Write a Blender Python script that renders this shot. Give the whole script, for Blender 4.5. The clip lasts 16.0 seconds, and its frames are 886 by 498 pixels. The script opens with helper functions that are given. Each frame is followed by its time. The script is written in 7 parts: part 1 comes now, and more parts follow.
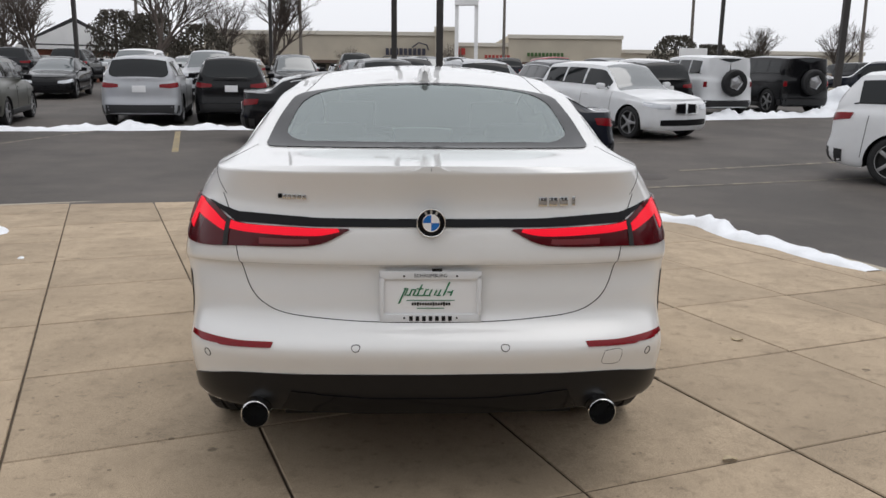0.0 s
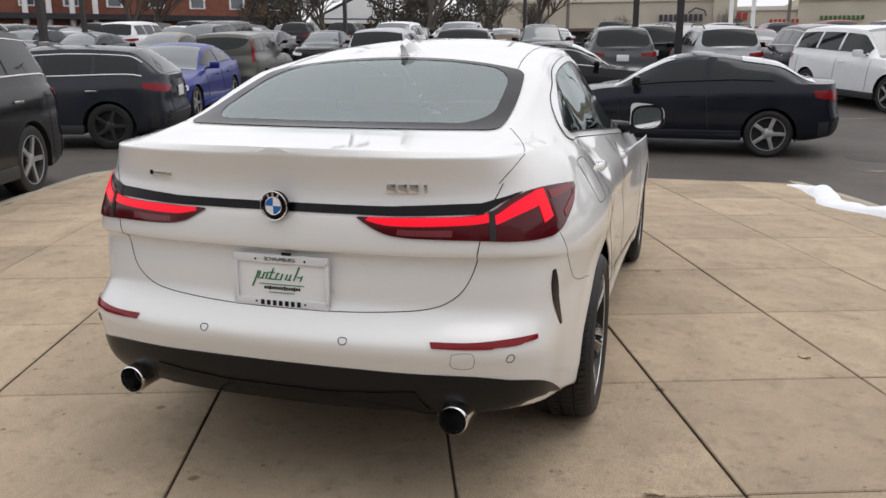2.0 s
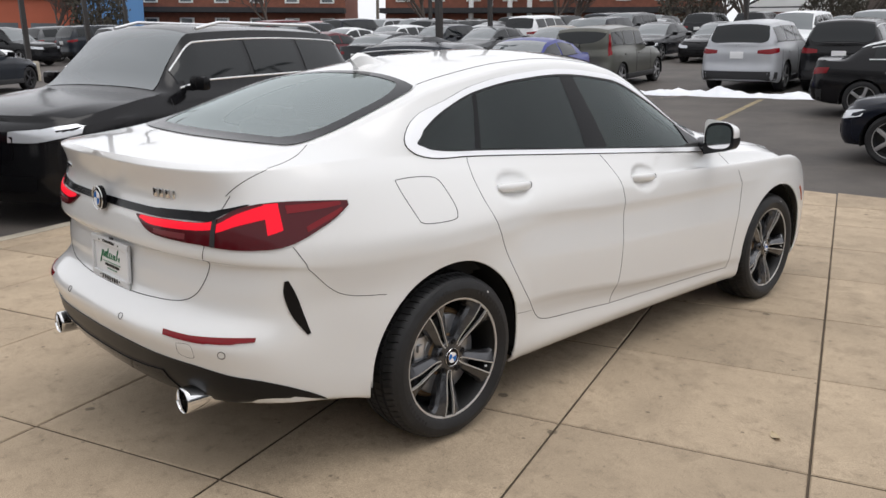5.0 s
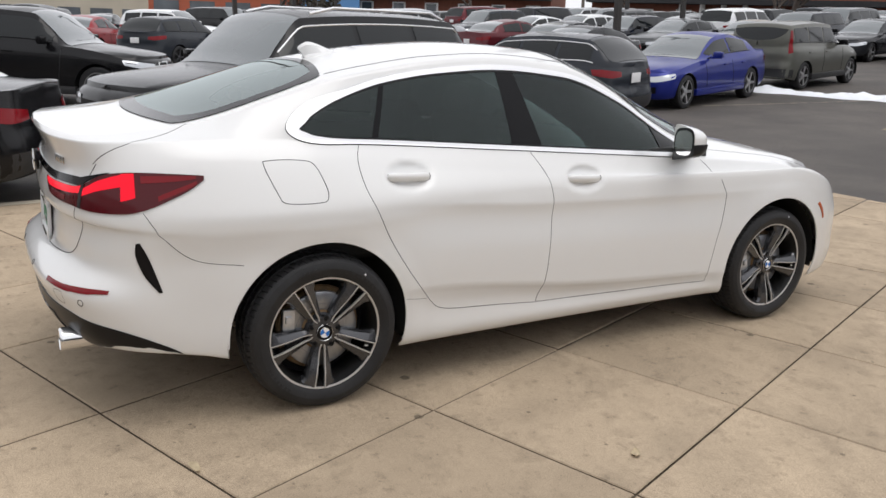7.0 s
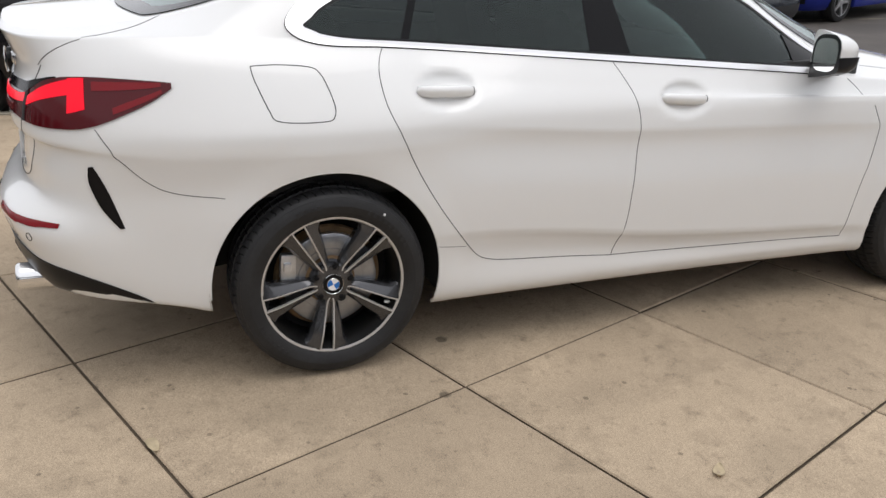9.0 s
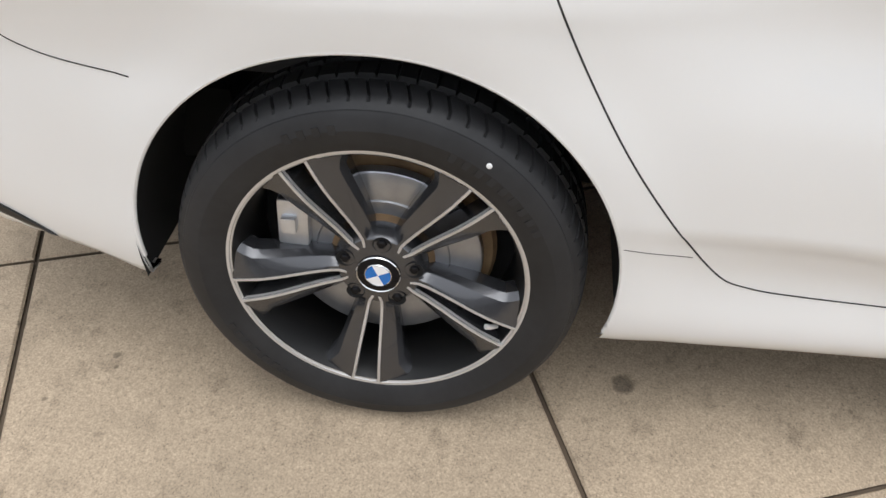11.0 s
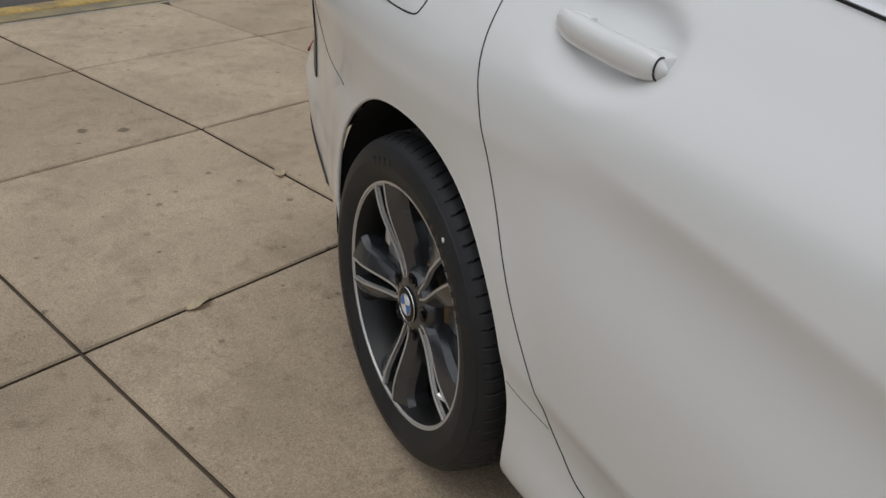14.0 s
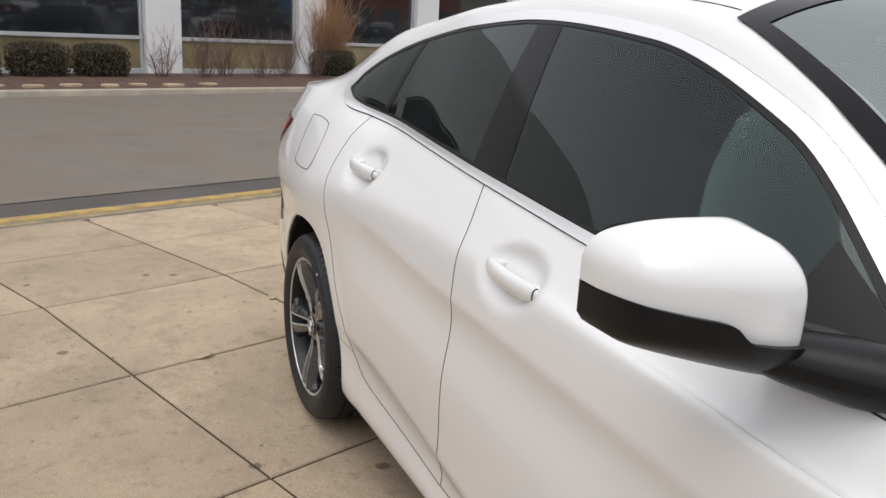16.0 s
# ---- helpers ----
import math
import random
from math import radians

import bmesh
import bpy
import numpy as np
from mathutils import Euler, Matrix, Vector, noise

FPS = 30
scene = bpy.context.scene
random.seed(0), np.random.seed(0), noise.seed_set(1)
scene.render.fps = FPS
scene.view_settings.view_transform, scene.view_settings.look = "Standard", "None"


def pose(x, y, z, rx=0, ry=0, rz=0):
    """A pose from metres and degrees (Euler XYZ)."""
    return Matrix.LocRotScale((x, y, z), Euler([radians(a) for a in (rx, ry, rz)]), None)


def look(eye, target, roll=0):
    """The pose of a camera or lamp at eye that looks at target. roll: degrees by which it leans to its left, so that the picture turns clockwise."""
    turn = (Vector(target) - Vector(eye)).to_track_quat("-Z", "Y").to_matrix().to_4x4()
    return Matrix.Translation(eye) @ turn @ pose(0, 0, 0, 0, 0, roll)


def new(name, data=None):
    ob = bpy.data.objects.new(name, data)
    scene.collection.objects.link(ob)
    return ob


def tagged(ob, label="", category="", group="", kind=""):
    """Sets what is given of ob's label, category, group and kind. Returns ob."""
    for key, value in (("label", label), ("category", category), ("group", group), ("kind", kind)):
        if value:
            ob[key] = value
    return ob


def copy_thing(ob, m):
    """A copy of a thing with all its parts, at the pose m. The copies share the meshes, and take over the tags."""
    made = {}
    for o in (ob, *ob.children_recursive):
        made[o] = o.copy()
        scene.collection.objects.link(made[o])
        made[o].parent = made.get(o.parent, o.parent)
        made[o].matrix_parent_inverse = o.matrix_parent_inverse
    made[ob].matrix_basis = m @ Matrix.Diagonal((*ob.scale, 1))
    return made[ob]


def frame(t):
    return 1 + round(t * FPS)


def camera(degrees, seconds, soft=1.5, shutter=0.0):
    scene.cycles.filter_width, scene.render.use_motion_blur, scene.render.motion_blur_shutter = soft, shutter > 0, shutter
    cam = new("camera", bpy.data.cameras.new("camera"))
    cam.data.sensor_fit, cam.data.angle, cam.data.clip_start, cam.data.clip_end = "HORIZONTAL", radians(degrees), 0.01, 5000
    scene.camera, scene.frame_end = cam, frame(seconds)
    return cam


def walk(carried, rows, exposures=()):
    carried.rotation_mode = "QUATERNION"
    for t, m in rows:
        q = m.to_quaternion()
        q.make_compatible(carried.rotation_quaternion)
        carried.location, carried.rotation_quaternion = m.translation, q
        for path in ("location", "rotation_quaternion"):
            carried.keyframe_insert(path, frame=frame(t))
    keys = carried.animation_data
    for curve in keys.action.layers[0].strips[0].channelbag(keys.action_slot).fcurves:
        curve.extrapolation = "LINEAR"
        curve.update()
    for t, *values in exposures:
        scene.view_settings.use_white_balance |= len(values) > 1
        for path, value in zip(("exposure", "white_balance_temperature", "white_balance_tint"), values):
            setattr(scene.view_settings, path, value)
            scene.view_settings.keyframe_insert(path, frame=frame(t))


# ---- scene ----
cam = camera(56.7, 16.0)
PATH = [
    (0, (-0.065, -3.416, 1.334), (0.016, -1.453, 0.962), 0.5),
    (0.5, (0.256, -3.382, 1.362), (0.174, -1.424, 0.964), 0.8),
    (1, (0.537, -3.327, 1.349), (0.312, -1.383, 0.937), 0.5),
    (1.5, (0.84, -3.201, 1.368), (0.466, -1.284, 0.938), 0.3),
    (2, (1.158, -3.101, 1.364), (0.603, -1.232, 0.918), 0.1),
    (2.5, (1.472, -2.974, 1.378), (0.766, -1.161, 0.916), 0.3),
    (3, (1.757, -2.792, 1.385), (0.923, -1.032, 0.934), -0.2),
    (3.5, (2.053, -2.634, 1.393), (1.046, -0.963, 0.953), -0.8),
    (3.7, (2.199, -2.582, 1.408), (1.128, -0.951, 0.967), -0.6),
    (5.8, (3.329, -1.671, 1.481), (1.794, -0.482, 1.001), 0.5),
    (6, (3.423, -1.555, 1.481), (1.857, -0.406, 1.003), 0.6),
    (6.5, (3.614, -1.33, 1.514), (1.99, -0.269, 1.027), 1.6),
    (7, (3.804, -1.181, 1.524), (2.135, -0.206, 1.014), 2.2),
    (7.5, (3.912, -1.094, 1.515), (2.214, -0.182, 0.982), 1.3),
    (8, (3.869, -0.992, 1.456), (2.153, -0.129, 0.898), 1.0),
    (8.5, (3.571, -0.783, 1.435), (1.846, 0.01, 0.806), 1.6),
    (8.7, (3.461, -0.706, 1.424), (1.731, 0.05, 0.767), 1.9),
    (11, (1.812, 0.198, 1.168), (0.268, 0.042, -0.093), 1.0),
    (11.5, (1.523, 0.223, 1.053), (0.125, -0.174, -0.321), 4.2),
    (12, (1.372, 0.251, 1.006), (0.153, -0.357, -0.459), 8.9),
    (12.5, (1.274, 0.335, 1.004), (0.274, -0.523, -0.502), 9.8),
    (13, (1.343, 0.519, 1.06), (0.43, -0.595, -0.328), 7.6),
    (13.5, (1.414, 0.817, 1.149), (0.532, -0.519, -0.05), 6.2),
    (14, (1.444, 1.147, 1.2), (0.584, -0.354, 0.195), 5.1),
    (14.5, (1.478, 1.511, 1.27), (0.614, -0.105, 0.47), 4.3),
    (15, (1.545, 1.885, 1.3), (0.663, 0.214, 0.65), 3.2),
    (15.5, (1.558, 2.251, 1.312), (0.706, 0.53, 0.753), 3.1),
    (16, (1.571, 2.607, 1.331), (0.762, 0.852, 0.818), 3.0),
]
walk(cam, [(t, look(eye, target, roll)) for t, eye, target, roll in PATH], [(0, 0.0, 6500, 11), (1.5, 0.1, 6560, 12), (3.5, 0.2, 6560, 12), (6.0, 0.2, 6500, 11), (8.0, 0.2, 6560, 12), (10.8, 0.6, 6250, 10), (11.5, 0.95, 6300, 10), (12.0, 1.0, 6330, 11), (12.5, 0.9, 6350, 11), (13.0, 0.68, 6350, 10), (13.5, 0.08, 6380, 10), (14.0, -0.4, 6300, 9), (14.5, -0.2, 6300, 9), (15.0, 0.08, 6450, 11), (15.5, 0.24, 6550, 12), (16.0, 0.26, 6550, 12)])

# ---- world, sun, exposure ----
world = bpy.data.worlds.new("overcast_sky")
scene.world = world
world.use_nodes = True
wn, wl = world.node_tree.nodes, world.node_tree.links
wn.clear()
sky = wn.new("ShaderNodeTexSky")
sky.sky_type, sky.sun_disc = "NISHITA", False
sky.sun_elevation, sky.sun_rotation = radians(72), radians(68)
sky.air_density, sky.dust_density, sky.ozone_density = 1.0, 4.0, 1.0
grey = wn.new("ShaderNodeHueSaturation")
grey.inputs["Saturation"].default_value = 0.08
veil = wn.new("ShaderNodeMixRGB")
veil.inputs[0].default_value = 0.72
veil.inputs[2].default_value = (8.3, 8.5, 8.9, 1)
back = wn.new("ShaderNodeBackground")
back.inputs["Strength"].default_value = 0.13
wout = wn.new("ShaderNodeOutputWorld")
wl.new(sky.outputs[0], grey.inputs["Color"])
wl.new(grey.outputs[0], veil.inputs[1])
wl.new(veil.outputs[0], back.inputs["Color"])
wl.new(back.outputs[0], wout.inputs["Surface"])
sun_data = bpy.data.lights.new("sun", "SUN")
sun_data.energy, sun_data.angle, sun_data.color = 0.55, radians(40), (1.0, 0.97, 0.93)
sun = new("sun", sun_data)
sun.matrix_world = look((3, 1.2, 10), (0, 0, 0))

# ---- materials ----
MATS = {}


def mat(name, color, rough=0.5, metal=0.0, var=0.0, scale=8.0, fine=0.0, fine_scale=120.0, bump=0.0, coat=0.0, emit=None, spec=0.5, dirt=None, dirt_at=(0.5, 0.7), dirt_scale=1.5):
    """A procedural surface: base colour, coarse and fine variation, relief, optional stains."""
    if name in MATS:
        return MATS[name]
    m = bpy.data.materials.new(name)
    m.use_nodes = True
    n, l = m.node_tree.nodes, m.node_tree.links
    b = n["Principled BSDF"]
    b.inputs["Base Color"].default_value = (*color, 1)
    b.inputs["Roughness"].default_value = rough
    b.inputs["Metallic"].default_value = metal
    b.inputs["Specular IOR Level"].default_value = spec
    b.inputs["Coat Weight"].default_value = coat
    b.inputs["Coat Roughness"].default_value = 0.03
    if emit:
        b.inputs["Emission Color"].default_value = (*emit[:3], 1)
        b.inputs["Emission Strength"].default_value = emit[3]
    if var or fine or bump or dirt:
        co = n.new("ShaderNodeTexCoord")
        last = None

        def layer(prev, amount, sc, detail):
            t = n.new("ShaderNodeTexNoise")
            t.inputs["Scale"].default_value, t.inputs["Detail"].default_value = sc, detail
            l.new(co.outputs["Object"], t.inputs["Vector"])
            r = n.new("ShaderNodeMapRange")
            r.inputs[1].default_value, r.inputs[2].default_value = 0.25, 0.75
            r.inputs[3].default_value, r.inputs[4].default_value = 1 - amount, 1 + amount
            l.new(t.outputs["Fac"], r.inputs[0])
            x = n.new("ShaderNodeMixRGB")
            x.blend_type, x.inputs[0].default_value = "MULTIPLY", 1
            if prev is None:
                x.inputs[1].default_value = (*color, 1)
            else:
                l.new(prev.outputs[0], x.inputs[1])
            l.new(r.outputs[0], x.inputs[2])
            return x, t
        tex = None
        if var:
            last, tex = layer(last, var, scale, 5)
        if fine:
            last, tex = layer(last, fine, fine_scale, 3)
        if dirt:
            t = n.new("ShaderNodeTexNoise")
            t.inputs["Scale"].default_value, t.inputs["Detail"].default_value, t.inputs["Roughness"].default_value = dirt_scale, 8, 0.65
            l.new(co.outputs["Object"], t.inputs["Vector"])
            r = n.new("ShaderNodeMapRange")
            r.inputs[1].default_value, r.inputs[2].default_value = dirt_at
            l.new(t.outputs["Fac"], r.inputs[0])
            x = n.new("ShaderNodeMixRGB")
            l.new(r.outputs[0], x.inputs[0])
            x.inputs[1].default_value, x.inputs[2].default_value = (*color, 1), (*dirt, 1)
            if last is not None:
                l.new(last.outputs[0], x.inputs[1])
            last = x
        if last is not None:
            l.new(last.outputs[0], b.inputs["Base Color"])
        if bump:
            t = n.new("ShaderNodeTexNoise")
            t.inputs["Scale"].default_value, t.inputs["Detail"].default_value = fine_scale, 4
            l.new(co.outputs["Object"], t.inputs["Vector"])
            bp = n.new("ShaderNodeBump")
            bp.inputs["Strength"].default_value, bp.inputs["Distance"].default_value = bump, 0.004
            l.new(t.outputs["Fac"], bp.inputs["Height"])
            l.new(bp.outputs[0], b.inputs["Normal"])
    MATS[name] = m
    return m


def glass_mat(name, tint, ior=1.5):
    if name in MATS:
        return MATS[name]
    m = bpy.data.materials.new(name)
    m.use_nodes = True
    n, l = m.node_tree.nodes, m.node_tree.links
    n.clear()
    out, mix = n.new("ShaderNodeOutputMaterial"), n.new("ShaderNodeMixShader")
    tr, gl, fr = n.new("ShaderNodeBsdfTransparent"), n.new("ShaderNodeBsdfGlossy"), n.new("ShaderNodeFresnel")
    tr.inputs["Color"].default_value = (*tint, 1)
    gl.inputs["Roughness"].default_value = 0.0
    gl.inputs["Color"].default_value = (0.90, 0.99, 0.98, 1)
    fr.inputs["IOR"].default_value = ior
    l.new(fr.outputs[0], mix.inputs[0])
    l.new(tr.outputs[0], mix.inputs[1])
    l.new(gl.outputs[0], mix.inputs[2])
    l.new(mix.outputs[0], out.inputs["Surface"])
    MATS[name] = m
    return m


CONCRETE = mat("broom_finished_concrete", (0.40, 0.314, 0.220), 0.85, var=0.16, scale=2.2, fine=0.32, fine_scale=260, bump=0.03, dirt=(0.27, 0.215, 0.15), dirt_at=(0.6, 0.85), dirt_scale=1.3, spec=0.3)
JOINT = mat("joint_filler", (0.095, 0.070, 0.046), 0.9, var=0.3, scale=6)
ASPHALT = mat("asphalt", (0.068, 0.060, 0.054), 0.75, var=0.22, scale=0.35, fine=0.3, fine_scale=160, bump=0.5, dirt=(0.115, 0.100, 0.088), dirt_at=(0.42, 0.7), dirt_scale=0.5, spec=0.35)
KERB = mat("kerb_concrete", (0.36, 0.32, 0.25), 0.85, var=0.2, scale=3, fine=0.2, fine_scale=80, bump=0.3)
YELLOW_LINE = mat("worn_yellow_paint", (0.30, 0.235, 0.12), 0.8, var=0.35, scale=5, dirt=(0.2, 0.17, 0.12), dirt_at=(0.45, 0.6), dirt_scale=7)
PALE_LINE = mat("faded_line_paint", (0.22, 0.19, 0.14), 0.8, var=0.3, scale=4, dirt=(0.075, 0.07, 0.066), dirt_at=(0.45, 0.6), dirt_scale=6)
SNOW = mat("old_snow", (0.82, 0.84, 0.87), 0.6, var=0.06, scale=4, fine=0.05, fine_scale=60, bump=0.4)
PAINT = mat("white_car_paint", (0.75, 0.75, 0.74), 0.33, coat=1.0, spec=0.4)
BLACK_GLOSS = mat("gloss_black_trim", (0.006, 0.006, 0.007), 0.12, spec=0.16)
BLACK_PLASTIC = mat("black_plastic", (0.007, 0.007, 0.008), 0.34, var=0.1, scale=30, spec=0.25)
GAP = mat("panel_gap_black", (0.02, 0.02, 0.021), 0.8)
RUBBER = mat("tyre_rubber", (0.021, 0.021, 0.022), 0.52, var=0.25, scale=9, fine=0.1, fine_scale=70, bump=0.1, spec=0.3)
LINER = mat("wheel_housing_felt", (0.006, 0.006, 0.006), 0.95)
RIM_GREY = mat("orbit_grey_wheel_paint", (0.066, 0.067, 0.072), 0.24, metal=0.6, coat=0.6)
# darker copy of the wheel paint, with the shade behind the spokes in its colour
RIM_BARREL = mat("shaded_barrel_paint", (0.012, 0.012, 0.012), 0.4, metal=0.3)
RIM_CUT = mat("machined_alloy", (0.60, 0.59, 0.58), 0.38, metal=0.6)
DISC = mat("worn_brake_disc", (0.34, 0.35, 0.37), 0.30, metal=0.8, var=0.15, scale=30)
STEEL = mat("brake_steel", (0.62, 0.63, 0.65), 0.36, metal=0.75, var=0.15, scale=30)
RUST = mat("brake_hub_rust", (0.19, 0.12, 0.06), 0.8, var=0.4, scale=20)
CHROME = mat("chrome", (0.78, 0.78, 0.78), 0.08, metal=1.0)
SATIN = mat("satin_aluminium_trim", (0.84, 0.84, 0.85), 0.28, metal=0.65)
LAMP_RED = mat("red_lamp_lens", (0.19, 0.003, 0.007), 0.10, spec=0.3)
LAMP_GLOW = mat("lit_red_light_bar", (0.25, 0.002, 0.006), 0.25, emit=(1.0, 0.006, 0.028, 0.72), spec=0.2)
LAMP_DARK = mat("dark_red_lamp_lens", (0.075, 0.003, 0.006), 0.10, spec=0.3)
LAMP_CLEAR = mat("smoky_clear_lens", (0.17, 0.03, 0.035), 0.15, spec=0.4)
LAMP_WHITE = mat("clear_headlamp_lens", (0.55, 0.57, 0.60), 0.05, coat=1.0, metal=0.3)
AMBER = mat("amber_marker", (0.45, 0.10, 0.03), 0.15)
BLUE = mat("roundel_blue", (0.01, 0.14, 0.48), 0.2, coat=0.5)
WHITE = mat("enamel_white", (0.8, 0.8, 0.8), 0.25)
GLASS = glass_mat("tinted_window_glass", (0.36, 0.41, 0.40), 1.45)
GLASS_REAR = glass_mat("tinted_rear_screen_glass", (0.55, 0.64, 0.63), 3.2)
GLASS_DARK = mat("dark_car_glass", (0.010, 0.012, 0.013), 0.05, spec=0.35)
CABIN = mat("dark_cabin_lining", (0.03, 0.03, 0.03), 0.8)
SEAT = mat("black_seat_leather", (0.035, 0.035, 0.036), 0.5, var=0.15, scale=20)

# ---- mesh helpers ----


def mesh_object(name, bm, material, smooth=True, auto=None):
    me = bpy.data.meshes.new(name)
    bm.normal_update()
    bm.to_mesh(me)
    bm.free()
    for mtl in (material if isinstance(material, (list, tuple)) else [material]):
        me.materials.append(mtl)
    if smooth:
        me.shade_smooth()
        if auto is not None:
            me.set_sharp_from_angle(angle=radians(auto))
    return new(name, me)


def part(name, bm, material, parent, label="", smooth=True, auto=40):
    ob = mesh_object(name, bm, material, smooth, auto)
    ob.parent = parent
    if label:
        tagged(ob, label)
    return ob


def thing(name, label, category, group="", kind="", at=None):
    ob = new(name)
    ob.empty_display_size = 0.2
    tagged(ob, label, category, group, kind)
    if at is not None:
        ob.matrix_basis = at
    return ob


def box(bm, cx, cy, cz, sx, sy, sz, bevel=0.0, m=None):
    v = bmesh.ops.create_cube(bm, size=1)["verts"]
    bmesh.ops.scale(bm, vec=(sx, sy, sz), verts=v)
    bmesh.ops.translate(bm, vec=(cx, cy, cz), verts=v)
    if bevel:
        e = list({e for w in v for e in w.link_edges})
        r = bmesh.ops.bevel(bm, geom=e, offset=bevel, segments=2, profile=0.6, affect="EDGES")
        v = r["verts"]
    if m is not None:
        bmesh.ops.transform(bm, matrix=m, verts=list({w for w in v}))
    return v


def boxed(*args, **kw):
    bm = bmesh.new()
    box(bm, *args, **kw)
    return bm


def lathe(profile, segs=48, axis="x", a0=0.0, a1=2 * math.pi):
    """A turned shape. profile: (radius, along)."""
    bm = bmesh.new()
    closed = abs(a1 - a0 - 2 * math.pi) < 1e-6
    cols = segs if closed else segs + 1
    grid = []
    for i in range(cols):
        a = a0 + (a1 - a0) * i / segs
        c, s = math.cos(a), math.sin(a)
        row = []
        for r, h in profile:
            row.append(bm.verts.new({"x": (h, r * c, r * s), "y": (r * s, h, r * c), "z": (r * c, r * s, h)}[axis]))
        grid.append(row)
    for i in range(segs):
        a, b = grid[i], grid[(i + 1) % cols]
        for j in range(len(profile) - 1):
            bm.faces.new((a[j], a[j + 1], b[j + 1], b[j]))
    bmesh.ops.remove_doubles(bm, verts=bm.verts, dist=1e-5)
    return bm


def tube(points, r, segs=8, closed=False, flat=None):
    """A round bar along points; flat: (normal, thickness) squashes nothing, kept simple."""
    bm = bmesh.new()
    pts = [Vector(p) for p in points]
    rings = []
    n = len(pts)
    up = Vector((0.13, 0.21, 0.97)).normalized()
    for i, p in enumerate(pts):
        d = (pts[min(i + 1, n - 1)] - pts[max(i - 1, 0)]) if not closed else (pts[(i + 1) % n] - pts[i - 1])
        d = d.normalized() if d.length else Vector((0, 0, 1))
        side = d.cross(up)
        side = side.normalized() if side.length > 1e-4 else Vector((1, 0, 0))
        other = d.cross(side).normalized()
        rr = r(i / max(1, n - 1)) if callable(r) else r
        rings.append([bm.verts.new(p + rr * (math.cos(2 * math.pi * k / segs) * side + math.sin(2 * math.pi * k / segs) * other)) for k in range(segs)])
    for i in range(n if closed else n - 1):
        a, b = rings[i], rings[(i + 1) % n]
        for k in range(segs):
            bm.faces.new((a[k], a[(k + 1) % segs], b[(k + 1) % segs], b[k]))
    if not closed:
        bm.faces.new(rings[0][::-1])
        bm.faces.new(rings[-1])
    bmesh.ops.recalc_face_normals(bm, faces=bm.faces)
    return bm


def curve1(points):
    """A smooth function through (place, value, ...) rows (monotone in place)."""
    xs = [p[0] for p in points]
    vals = [p[1] for p in points]
    n = len(xs)
    d = [(vals[i + 1] - vals[i]) / (xs[i + 1] - xs[i]) for i in range(n - 1)]
    m = [d[0]] + [(0 if d[i - 1] * d[i] <= 0 else 2 * d[i - 1] * d[i] / (d[i - 1] + d[i])) for i in range(1, n - 1)] + [d[-1]]

    def f(x):
        if x <= xs[0]:
            return vals[0]
        if x >= xs[-1]:
            return vals[-1]
        i = 0
        while x > xs[i + 1]:
            i += 1
        h = xs[i + 1] - xs[i]
        t = (x - xs[i]) / h
        return (2 * t**3 - 3 * t**2 + 1) * vals[i] + (t**3 - 2 * t**2 + t) * h * m[i] + (-2 * t**3 + 3 * t**2) * vals[i + 1] + (t**3 - t**2) * h * m[i + 1]
    return f


def spline(points, n):
    """n points evenly spaced along a Catmull-Rom curve through the given ones."""
    P = [Vector(p) for p in points]
    out = []
    k = len(P)
    for i in range(k - 1):
        a, b, c, d = P[max(i - 1, 0)], P[i], P[i + 1], P[min(i + 2, k - 1)]
        for j in range(16):
            t = j / 16
            out.append(0.5 * ((2 * b) + (c - a) * t + (2 * a - 5 * b + 4 * c - d) * t * t + (3 * b - a - 3 * c + d) * t**3))
    out.append(P[-1])
    acc = [0.0]
    for i in range(1, len(out)):
        acc.append(acc[-1] + (out[i] - out[i - 1]).length)
    res, j = [], 0
    for i in range(n):
        s = acc[-1] * i / (n - 1)
        while j < len(acc) - 2 and acc[j + 1] < s:
            j += 1
        w = (s - acc[j]) / max(1e-9, acc[j + 1] - acc[j])
        res.append(out[j].lerp(out[j + 1], min(1, max(0, w))))
    return res


def smooth(x):
    x = min(1, max(0, x))
    return x * x * (3 - 2 * x)


# ---- the lot's levels ----


def lot_z(x, y):
    def soft(a, k=2.0):
        return k * math.log1p(math.exp(min(a / k, 50)))
    return -0.10 + 0.05 * soft(y - 6) + 0.012 * soft(-x - 4) - 0.05 * max(0, y - 40) - 0.012 * max(0, -x - 40)


def on_lot(x, y, heading=0.0):
    """A pose on the lot's surface; heading in degrees, 0 faces +y, counterclockwise."""
    e = 0.8
    nx, ny = -(lot_z(x + e, y) - lot_z(x - e, y)) / (2 * e), -(lot_z(x, y + e) - lot_z(x, y - e)) / (2 * e)
    up = Vector((nx, ny, 1)).normalized()
    f = Vector((-math.sin(radians(heading)), math.cos(radians(heading)), 0))
    f = (f - up * f.dot(up)).normalized()
    r = f.cross(up)
    m = Matrix((r, f, up)).transposed().to_4x4()
    m.translation = (x, y, lot_z(x, y))
    return m

# ---- ground: pad of concrete slabs, asphalt sheet, kerbs ----
PAD_TURN = radians(20.0)
PAD_ORIGIN = Vector((1.082, 0.391, 0))
PA = Vector((-math.sin(PAD_TURN), math.cos(PAD_TURN), 0))
PB = Vector((math.cos(PAD_TURN), math.sin(PAD_TURN), 0))
STEP_A, STEP_B = 0.968, 0.934
BACK_LINES = (0.0, -0.96, -1.915, -2.75, -3.54, -4.4)


